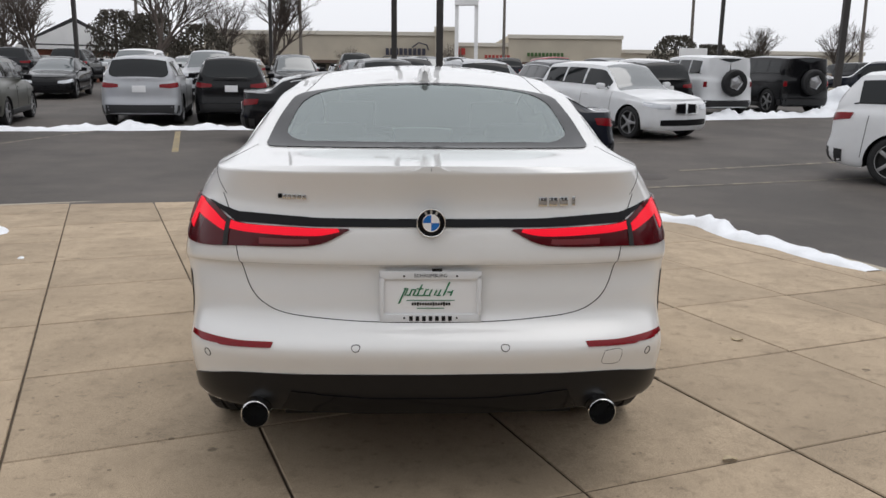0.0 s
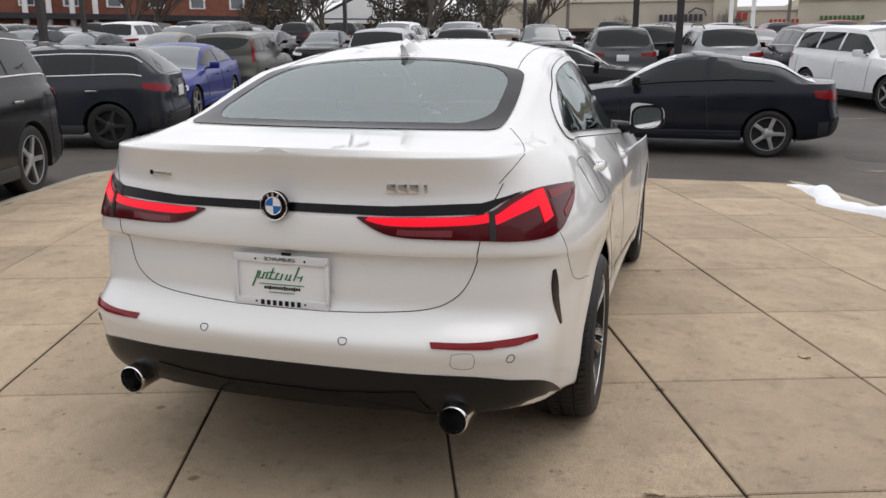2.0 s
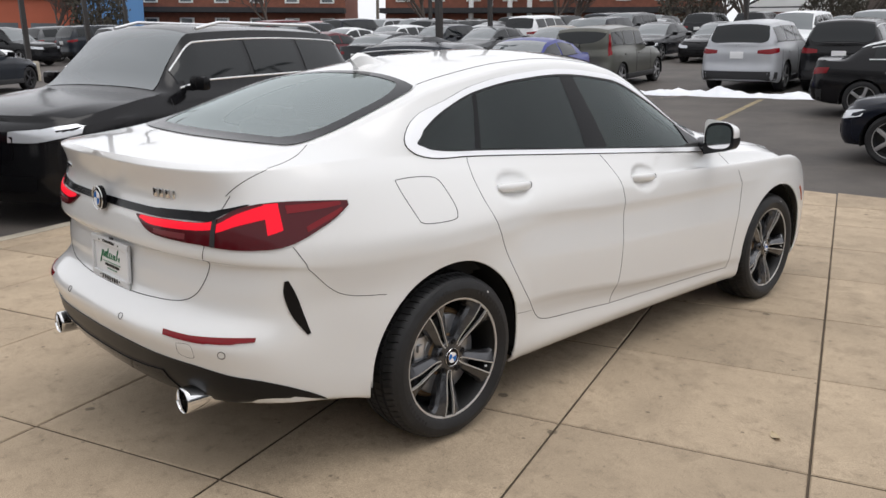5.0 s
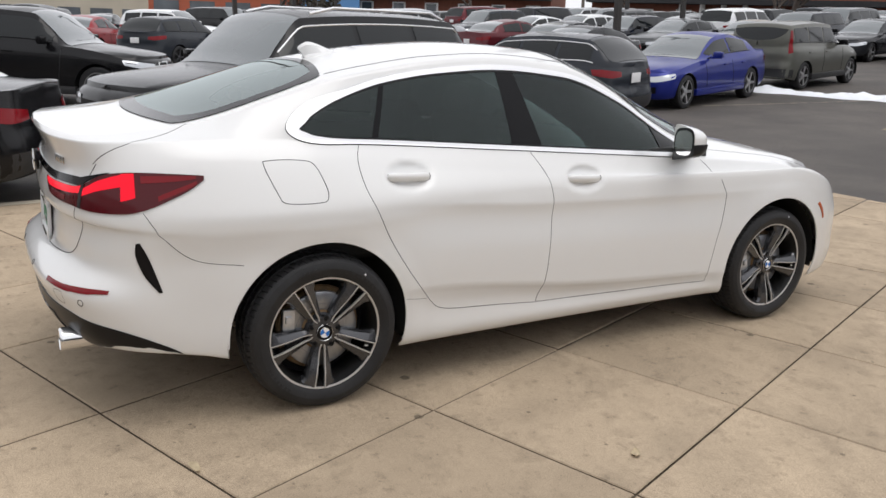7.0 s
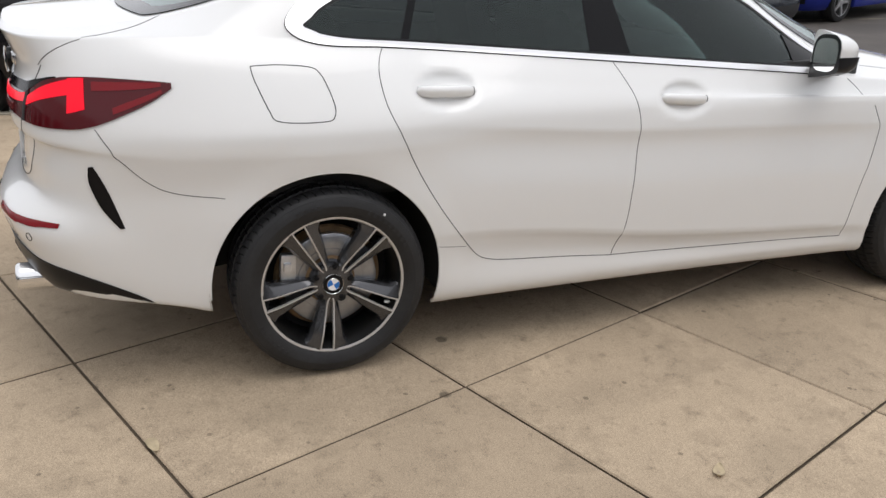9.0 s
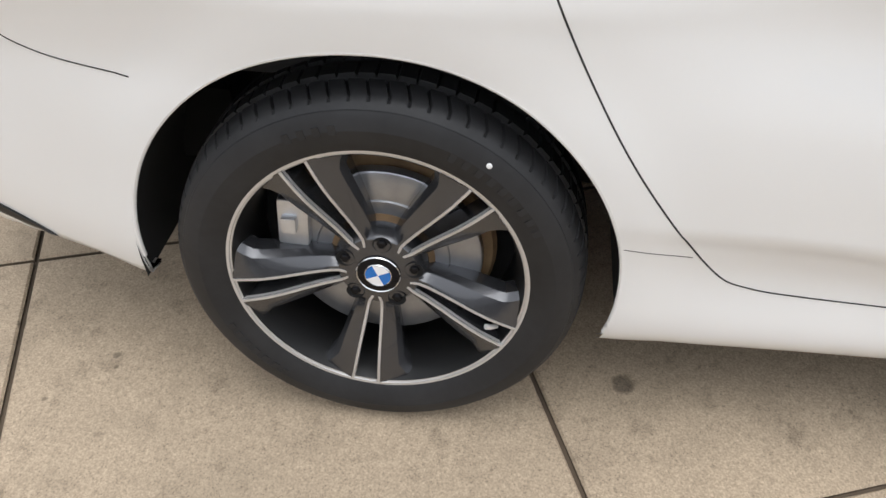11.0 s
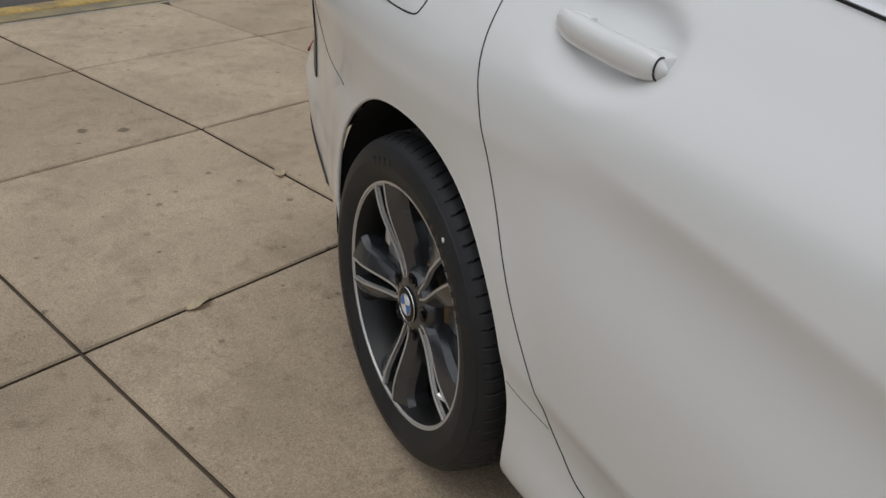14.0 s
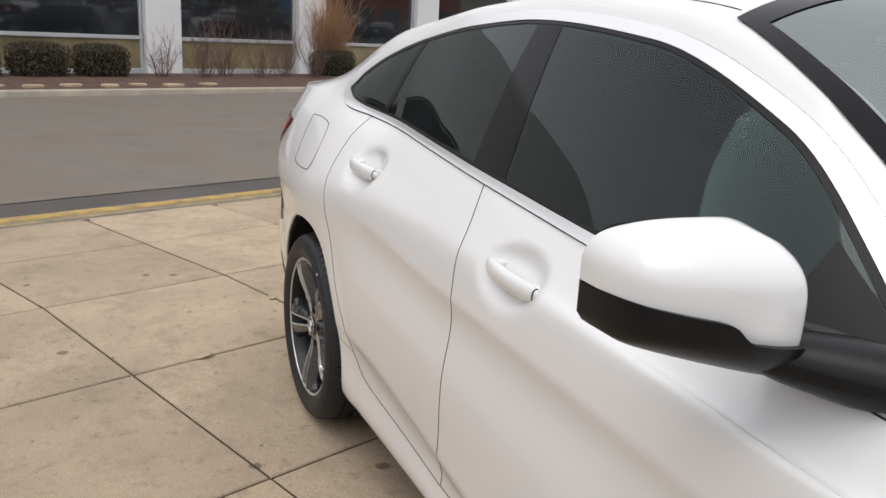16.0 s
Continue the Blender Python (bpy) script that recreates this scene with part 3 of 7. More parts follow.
def skin_patch(lo, hi, n=24, m=5, off=0.002, thick=0.004, mirror=False, raw=False):
    """A panel between two lines on the car's skin, with thickness."""
    a, b = (lo, hi) if raw else (spline(lo, n), spline(hi, n))
    n = len(a)
    bm = bmesh.new()
    layers = []
    for o in (off, off - thick):
        layers.append([[bm.verts.new(on_skin(a[i].lerp(b[i], j / m), o, mirror)) for j in range(m + 1)] for i in range(n)])
    for L, s in ((layers[0], 1), (layers[1], -1)):
        for i in range(n - 1):
            for j in range(m):
                q = (L[i][j], L[i + 1][j], L[i + 1][j + 1], L[i][j + 1])
                bm.faces.new(q[::s])
    rim = [(i, 0) for i in range(n)] + [(n - 1, j) for j in range(1, m + 1)] + [(i, m) for i in range(n - 2, -1, -1)] + [(0, j) for j in range(m - 1, 0, -1)]
    for k in range(len(rim)):
        (i0, j0), (i1, j1) = rim[k - 1], rim[k]
        bm.faces.new((layers[0][i0][j0], layers[1][i0][j0], layers[1][i1][j1], layers[0][i1][j1]))
    bmesh.ops.remove_doubles(bm, verts=bm.verts, dist=1e-6)
    bmesh.ops.recalc_face_normals(bm, faces=bm.faces)
    return bm


def skin_line(points, r=0.0016, n=60, mirror=False, off=-0.0005, closed=False):
    pts = [on_skin(p, off, mirror) for p in spline(points, n)]
    return tube(pts, r, 6, closed)


def rear_line(xz, r=0.0024, n=90, mirror=False):
    """A gap line on the tail, laid on from behind."""
    out = []
    for p in spline([(x, 0, z) for x, z in xz], n):
        hit, nrm, _, _ = HTREE.ray_cast(Vector((p.x, -2.5, p.z)), Vector((0, 1, 0)))
        out.append(Vector((-hit.x if mirror else hit.x, hit.y, hit.z)))
    return tube(out, r, 6)


def side_pts(yz, x=0.86):
    return [(side_x(y, z), y, z) for y, z in yz]


def hero_keep(i, j, c):
    if c.x > 0.5:
        for ya, ra in ARCHES:
            if math.hypot(c.y - ya, c.z - ARCH_Z) < ra:
                return False
    j0 = 7 * 10
    if j >= j0 - 5 and c.x > 0.45 and -0.035 < c.y < 2.06 and Z_BELT(c.y) - 0.008 < c.z < Z_DLO(c.y) + 0.010:
        return False
    if j >= j0 + 22 - 1:
        if -0.545 + 0.25 * c.x ** 2 < c.y < 0.17 - 0.32 * c.x ** 2 and c.x < 0.515 - 0.03 * (c.y + 0.5):
            return False
        if 1.46 < c.y < 2.30 and c.x < 0.475 + 0.05 * (c.y - 1.46):
            return False
    return True


def build_hero_body():
    bm = skin(HCOLS, hero_keep)
    for v in bm.verts:
        if abs(v.co.x) > 0.5:
            for ya, ra in ARCHES:
                d = Vector((v.co.y - ya, v.co.z - ARCH_Z))
                if v.is_boundary and ra * 0.93 < d.length < ra * 1.09 and v.co.z > 0.215:
                    d = d.normalized() * ra
                    v.co.y, v.co.z = ya + d.x, ARCH_Z + d.y
                    v.co.x = math.copysign(side_x(v.co.y, max(v.co.z, 0.22)), v.co.x)
    bmesh.ops.recalc_face_normals(bm, faces=bm.faces)
    if sum(f.normal.z * f.calc_area() for f in bm.faces if f.calc_center_median().z > 1.2) < 0:
        bmesh.ops.reverse_faces(bm, faces=bm.faces)
    normals = [SKIN_NORMAL(v.co) for v in bm.verts]
    body = part("body", bm, PAINT, hero, "glossy white painted body shell", auto=None)
    body.data.normals_split_custom_set_from_vertices(normals)
    # inner face of the sheet metal
    inner = bmesh.new()
    inner.from_mesh(body.data)
    for v, nrm in zip(inner.verts, normals):
        v.co -= nrm * 0.006
    bmesh.ops.reverse_faces(inner, faces=inner.faces)
    part("inner_sheet", inner, PAINT, body)
    return body


build_hero_body()


def build_hero_glazing():
    for mir in (False, True):
        # quarter glass, pillar, rear door glass, pillar, front door glass
        def strip(b0, b1, t0, t1, inset=0.0):
            lo = [S(b0 + (b1 - b0) * k / 24, Z_BELT(b0 + (b1 - b0) * k / 24) + inset) for k in range(25)]
            hi = [S(t0 + (t1 - t0) * k / 24, Z_DLO(t0 + (t1 - t0) * k / 24) - inset) for k in range(25)]
            return lo, hi
        for name, label, args, m_, o in (("window", "dark tinted quarter window", (-0.044, 0.262, -0.044, 0.335), GLASS, 0.002), ("pillar_trim", "gloss black pillar trim", (0.262, 0.292, 0.335, 0.362), BLACK_GLOSS, 0.003),
                                         ("window", "dark tinted rear door window", (0.292, 0.95, 0.362, 0.932), GLASS, 0.002), ("pillar_trim", "gloss black pillar trim between the doors", (0.95, 1.115, 0.932, 1.028), BLACK_GLOSS, 0.003),
                                         ("window", "tinted front door window", (1.115, 2.085, 1.028, 2.085), GLASS, 0.002)):
            lo, hi = strip(*args)
            ob = part(name, skin_patch(lo, hi, 30, 8, o, 0.003, mir), m_, hero, label)
            if m_ is GLASS:
                ob.visible_shadow = False
        # black seal and bright surround, one closed band round the tip of the quarter window
        edge = [(y, Z_DLO(y)) for y in [2.08 - 2.125 * k / 90 for k in range(91)]] + [(-0.052, 1.1325)] + [(y, Z_BELT(y)) for y in [-0.045 + 2.125 * k / 90 for k in range(91)]]
        n = len(edge)
        seal_in, inn, out = [], [], []
        for k, (y, z) in enumerate(edge):
            (ya, za), (yb, zb) = edge[max(k - 4, 0)], edge[min(k + 4, n - 1)]
            d = Vector((yb - ya, zb - za)).normalized()
            nrm = Vector((d.y, -d.x))
            upper = k < 91
            tip = smooth((0.22 - y) / 0.26)
            w = (0.023 if upper else 0.019) + (0.050 if upper else 0.016) * tip ** 2 if abs(k - 91) > 6 else 0.072
            dy, dz = nrm.x * w, nrm.y * w
            if k > 91 - 7 and k < 91 + 7:
                dy, dz = -w, (91 - k) / 7 * 0.034
            inn.append(S(y, z))
            out.append(S(y + dy, z + dz))
            seal_in.append(S(y - nrm.x * 0.008, z - nrm.y * 0.008) if abs(k - 91) > 3 else S(y + 0.010, z))
        def even(line):
            for _ in range(6):
                line = [line[0]] + [(line[q - 1] + 2 * line[q] + line[q + 1]) / 4 for q in range(1, n - 1)] + [line[-1]]
            return line
        out = even(out)
        part("seal", skin_patch(seal_in, inn, off=0.004, thick=0.006, m=2, mirror=mir, raw=True), BLACK_PLASTIC, hero, "black rubber window seal")
        part("window_trim", skin_patch(inn, out, off=0.006, thick=0.008, m=4, mirror=mir, raw=True), SATIN, hero, "satin aluminium window surround")
        part("trim_gap", tube([on_skin(p, 0.001, mir) for p in out], 0.0022, 6), GAP, hero)
    # rear screen: black edge and glass
    def top_patch(y0, y1, w0, w1, bow0, bow1, name, material, label, off, m=16, n=32, hole=None):
        bm = bmesh.new()
        grid = []
        for i in range(n + 1):
            u = -1 + 2 * i / n
            row = []
            for j in range(m + 1):
                t = j / m
                x = u * (w0 + (w1 - w0) * t)
                y = (y0 + bow0 * u * u) * (1 - t) + (y1 + bow1 * u * u) * t
                hit, nrm, _, _ = HTREE.ray_cast(Vector((x, y, 3)), Vector((0, 0, -1)))
                row.append(bm.verts.new(hit + nrm * off))
            grid.append(row)
        for i in range(n):
            for j in range(m):
                if hole and hole(i / n, j / m, (i + 1) / n, (j + 1) / m):
                    continue
                bm.faces.new((grid[i][j], grid[i + 1][j], grid[i + 1][j + 1], grid[i][j + 1]))
        return part(name, bm, material, hero, label)
    ob = top_patch(-0.575, 0.188, 0.56, 0.525, 0.08, -0.09, "rear_window", GLASS_REAR, "tinted rear window with a faint interior view", 0.002)
    ob.visible_shadow = False
    def ring(sx0, sx1, t0, t1, rad, n=24):
        """Corners rounded, in the window's own width and length."""
        out = []
        for cu, ct, a0 in ((sx1 - rad, t0 + 1.4 * rad, -90), (sx1 - rad, t1 - 1.4 * rad, 0), (sx0 + rad, t1 - 1.4 * rad, 90), (sx0 + rad, t0 + 1.4 * rad, 180)):
            for k in range(n):
                a = radians(a0 + 90 * k / (n - 1))
                out.append((cu + rad * math.cos(a), ct + 1.4 * rad * math.sin(a)))
        dense = []
        for k, p in enumerate(out):
            q = out[(k + 1) % len(out)]
            dense += [(p[0] + (q[0] - p[0]) * j / 24, p[1] + (q[1] - p[1]) * j / 24) for j in range(24)] if k % n == n - 1 else [p]
        return dense
    def onto(u, t, off):
        x = u * (0.572 - 0.036 * t + 0.016 * math.sin(math.pi * t))
        y = (-0.582 + 0.08 * u * u) * (1 - t) + (0.196 - 0.09 * u * u) * t
        hit, nrm, _, _ = HTREE.ray_cast(Vector((x, y, 3)), Vector((0, 0, -1)))
        return hit + nrm * off
    outer, inner = ring(-1, 1, 0, 1, 0.07), ring(-0.90, 0.90, 0.10, 0.95, 0.17)
    bm = bmesh.new()
    rows = [[bm.verts.new(onto(p[0] + (q[0] - p[0]) * k / 6, p[1] + (q[1] - p[1]) * k / 6, 0.004)) for p, q in zip(outer, inner)] for k in range(7)]
    for r0, r1 in zip(rows, rows[1:]):
        for k in range(len(outer)):
            bm.faces.new((r0[k - 1], r0[k], r1[k], r1[k - 1]))
    bmesh.ops.recalc_face_normals(bm, faces=bm.faces)
    part("screen_edge", bm, BLACK_GLOSS, hero, "black printed edge of the rear window")
    ob = top_patch(1.40, 2.42, 0.495, 0.60, 0.05, -0.24, "windscreen", GLASS_REAR, "laminated windscreen", 0.002)
    ob.visible_shadow = False
    top_patch(1.40, 2.42, 0.495, 0.60, 0.05, -0.24, "screen_edge", BLACK_GLOSS, "black printed edge of the windscreen", 0.004, m=40, n=60, hole=lambda a, b, c, d: a > 0.025 and c < 0.975 and b > 0.06 and d < 0.95)


build_hero_glazing()


def hero_lamps():
    for mir in (False, True):
        top = [(0.255, -0.94, 0.929), (0.42, -0.93, 0.935), (0.61, -0.87, 0.943), (0.69, -0.80, 0.985), (0.745, -0.72, 1.003), (0.80, -0.55, 0.998), (0.80, -0.452, 0.982)]
        bot = [(0.25, -0.94, 0.925), (0.36, -0.93, 0.873), (0.60, -0.88, 0.864), (0.72, -0.78, 0.852), (0.775, -0.67, 0.858), (0.80, -0.53, 0.915), (0.802, -0.452, 0.965)]
        lamp = part("tail_lamp", skin_patch(bot, top, 44, 8, 0.006, 0.012, mir), LAMP_DARK, hero, "smoked red tail lamp cluster with lit light bars")

        def between(u0, u1, f0, f1, f2, f3, off, material, label, name="light_bar"):
            t, b = spline(top, 101), spline(bot, 101)
            lo, hi = [], []
            for k in range(21):
                u = u0 + (u1 - u0) * k / 20
                i = min(99, int(u * 100))
                w = u * 100 - i
                tt, bb = t[i].lerp(t[i + 1], w), b[i].lerp(b[i + 1], w)
                s = k / 20
                lo.append(bb.lerp(tt, f0 + (f2 - f0) * s))
                hi.append(bb.lerp(tt, f1 + (f3 - f1) * s))
            return part(name, skin_patch(lo, hi, off=off, thick=0.003, m=3, mirror=mir, raw=True), material, lamp, label)
        between(0.035, 0.455, 0.45, 0.97, 0.64, 0.97, 0.0085, LAMP_GLOW, "lit red light bar")
        between(0.15, 0.33, 0.10, 0.36, 0.12, 0.40, 0.008, LAMP_CLEAR, "smoky reversing lens", "reversing_lens")
        between(0.475, 0.69, 0.50, 0.80, 0.66, 0.97, 0.0085, LAMP_GLOW, "lit red light bar")
        between(0.66, 0.715, 0.28, 0.97, 0.34, 0.97, 0.0088, LAMP_GLOW, "brightly lit red hook of the light bar")
        between(0.74, 0.965, 0.70, 0.90, 0.62, 0.90, 0.008, LAMP_RED, "red outer lens", "lens")
        between(0.80, 0.965, 0.10, 0.26, 0.12, 0.40, 0.008, LAMP_RED, "red outer lens", "lens")
        between(0.452, 0.472, 0.0, 1.0, 0.0, 1.0, 0.0095, GAP, "", "lamp_gap")
        part("lamp_brow", skin_patch([(0.615, -0.87, 0.944), (0.66, -0.83, 0.970), (0.715, -0.77, 0.997)], [(0.615, -0.87, 0.979), (0.66, -0.83, 0.986), (0.715, -0.77, 1.000)], 14, 2, 0.005, 0.008, mir), BLACK_GLOSS, hero, "gloss black brow over the lamp")
        # rear reflector
        part("reflector", skin_patch([(0.49, -0.97, 0.561), (0.6, -0.94, 0.557), (0.70, -0.88, 0.556), (0.765, -0.80, 0.562)], [(0.485, -0.97, 0.578), (0.6, -0.94, 0.579), (0.70, -0.88, 0.580), (0.775, -0.80, 0.580)], 30, 4, 0.004, 0.008, mir), LAMP_RED, hero, "slim dark red bumper reflector")
        # air slot behind the wheel
        part("air_slot", skin_patch([(0.80, -0.703, 0.748), (0.80, -0.706, 0.70), (0.81, -0.682, 0.63), (0.825, -0.632, 0.560)], [(0.81, -0.692, 0.750), (0.82, -0.668, 0.70), (0.83, -0.643, 0.63), (0.835, -0.620, 0.562)], 30, 4, 0.003, 0.006, mir), BLACK_GLOSS, hero, "black vertical air slot in the bumper corner")
        # headlamp
        part("headlamp", skin_patch([(0.80, 3.03, 0.74), (0.74, 3.2, 0.68), (0.6, 3.36, 0.665), (0.42, 3.44, 0.66)], [(0.78, 2.98, 0.81), (0.72, 3.16, 0.775), (0.6, 3.30, 0.745), (0.42, 3.40, 0.72)], 30, 5, 0.004, 0.01, mir), LAMP_WHITE, hero, "clear headlamp")
        part("side_marker", skin_patch([(0.87, 2.99, 0.655), (0.87, 3.03, 0.62), (0.86, 3.06, 0.565)], [(0.87, 3.01, 0.665), (0.87, 3.05, 0.625), (0.86, 3.075, 0.57)], 16, 2, 0.003, 0.006, mir), AMBER, hero, "amber side marker")
    # black strip joining the lamps
    half = [(0.0, -0.94, 0.948, 0.014), (0.2, -0.94, 0.949, 0.014), (0.4, -0.93, 0.953, 0.015), (0.617, -0.87, 0.961, 0.017)]
    pts = [(-x, y, z, w) for x, y, z, w in half[:0:-1]] + half
    part("lid_strip", skin_patch([(x, y, z - w) for x, y, z, w in pts], [(x, y, z + w) for x, y, z, w in pts], 80, 3, 0.004, 0.008), BLACK_GLOSS, hero, "gloss black strip joining the tail lamps")
    # lower diffuser
    top = [(0, -0.99, 0.478), (0.3, -0.98, 0.477), (0.55, -0.94, 0.47), (0.68, -0.87, 0.455), (0.75, -0.76, 0.425), (0.79, -0.62, 0.352), (0.80, -0.54, 0.302)]
    bot = [(0, -0.93, 0.335), (0.3, -0.92, 0.335), (0.55, -0.88, 0.33), (0.66, -0.82, 0.31), (0.72, -0.72, 0.325), (0.76, -0.6, 0.307), (0.78, -0.54, 0.292)]
    full = lambda c: [(-x, y, z) for x, y, z in c[:0:-1]] + list(c)
    part("diffuser", skin_patch(full(bot), full(top), 90, 8, 0.004, 0.008), BLACK_PLASTIC, hero, "black lower bumper diffuser")
    lo = [(-0.47, -0.9, 0.352), (-0.2, -0.92, 0.340), (0, -0.93, 0.338), (0.2, -0.92, 0.340), (0.47, -0.9, 0.352)]
    hi = [(-0.43, -0.93, 0.425), (-0.2, -0.95, 0.408), (0, -0.96, 0.404), (0.2, -0.95, 0.408), (0.43, -0.93, 0.425)]
    part("diffuser_insert", skin_patch(lo, hi, 60, 4, 0.008, 0.006), BLACK_GLOSS, hero, "gloss black insert between the tailpipes")


hero_lamps()


def hero_lines():
    for mir in (False, True):
        L = lambda pts, name="panel_gap", r=0.0016, n=70: part(name, skin_line(pts, r, n, mir), GAP, hero)
        L(side_pts([(0.201, 1.068), (0.180, 1.03), (0.172, 0.98), (0.184, 0.90), (0.220, 0.82), (0.279, 0.70), (0.352, 0.578), (0.438, 0.46), (0.51, 0.375), (0.56, 0.350), (0.64, 0.338), (0.85, 0.325), (1.07, 0.308)]), n=120)
        L(side_pts([(1.039, 1.01), (1.08, 0.94), (1.101, 0.889), (1.118, 0.80), (1.115, 0.70), (1.108, 0.56), (1.10, 0.437), (1.068, 0.310)]), n=90)
        L(side_pts([(2.12, 0.93), (2.17, 0.88), (2.215, 0.80), (2.238, 0.74), (2.222, 0.62), (2.195, 0.50), (2.165, 0.288)]), n=80)
        L(side_pts([(1.07, 0.309), (1.5, 0.300), (1.9, 0.294), (2.165, 0.287)]), n=60)
        L(side_pts([(0.365, 0.422), (0.467, 0.41)]), n=16, r=0.0010)
        if not mir:
            part("fuel_flap", skin_line(side_pts([(-0.226, 1.021), (-0.22, 1.026), (-0.14, 1.028), (-0.05, 1.020), (-0.02, 1.002), (0.0, 0.96), (0.014, 0.91), (0.010, 0.884), (-0.008, 0.870), (-0.09, 0.868), (-0.165, 0.876), (-0.186, 0.905), (-0.218, 0.985), (-0.226, 1.021)]), 0.0018, 110), GAP, hero, "outline of the closed fuel flap")
        # bumper joint from lamp to wheel arch
        L([(0.775, -0.66, 0.853), (0.80, -0.61, 0.78), (0.83, -0.54, 0.70), (0.85, -0.47, 0.665), (0.87, -0.33, 0.645)], r=0.0014)
        # boot lid outline
        L([(0.60, -0.46, 1.145), (0.655, -0.55, 1.125), (0.688, -0.66, 1.10), (0.684, -0.73, 1.078), (0.668, -0.78, 1.050), (0.655, -0.82, 1.02)], n=50, r=0.0016)
        part("panel_gap", rear_line([(0.655, 1.02), (0.640, 0.985), (0.622, 0.94), (0.608, 0.87), (0.594, 0.80), (0.566, 0.725), (0.522, 0.678), (0.45, 0.651), (0.3, 0.637), (0.15, 0.631), (0.0, 0.630)], 0.0016, 110, mir), GAP, hero)
        L([(0.66, 2.30, 0.97), (0.70, 2.6, 0.92), (0.68, 3.0, 0.87), (0.6, 3.28, 0.79), (0.4, 3.44, 0.755), (0.0, 3.5, 0.755)], n=80)
        # roof joint
        L([(0.522, 0.10, 1.5), (0.50, 0.35, 1.5), (0.488, 0.8, 1.5), (0.488, 1.2, 1.5), (0.495, 1.45, 1.5)], n=60, r=0.002)
        if not mir:
            L([(0.545, -0.95, 0.545), (0.545, -0.95, 0.50), (0.60, -0.93, 0.497), (0.60, -0.93, 0.545), (0.545, -0.95, 0.545)], "tow_cover_gap", 0.0011, 40)
        # sensors
        for x, z in ((0.229, 0.567), (0.70, 0.525)):
            c = on_skin((x, -1.0 if x < 0.4 else -0.88, z))
            pts = [on_skin(c + Vector((0.013 * math.cos(a), (0.3 if x > 0.4 else 0) * 0.013 * math.cos(a), 0.013 * math.sin(a))), 0.0005, mir) for a in [2 * math.pi * k / 16 for k in range(16)]]
            part("parking_sensor", tube(pts, 0.0014, 5, True), GAP, hero)


hero_lines()


def arch_lips():
    """Rolled edges of the four wheel arches."""
    for ya, ra in ARCHES:
        for mir in (False, True):
            rim = []
            for k in range(91):
                a = radians(-14 + (197 if ya < 1 else 206) * k / 90)
                y, z = ya + (ra - 0.001) * math.cos(a), ARCH_Z + (ra - 0.001) * math.sin(a)
                p = S(y, max(z, 0.235))
                rim.append(((p.x - 0.004) * (-1 if mir else 1), p.y, p.z))
            part("arch_lip", tube(rim, 0.0045, 8), PAINT, hero, "white rolled wheel arch edge")


arch_lips()


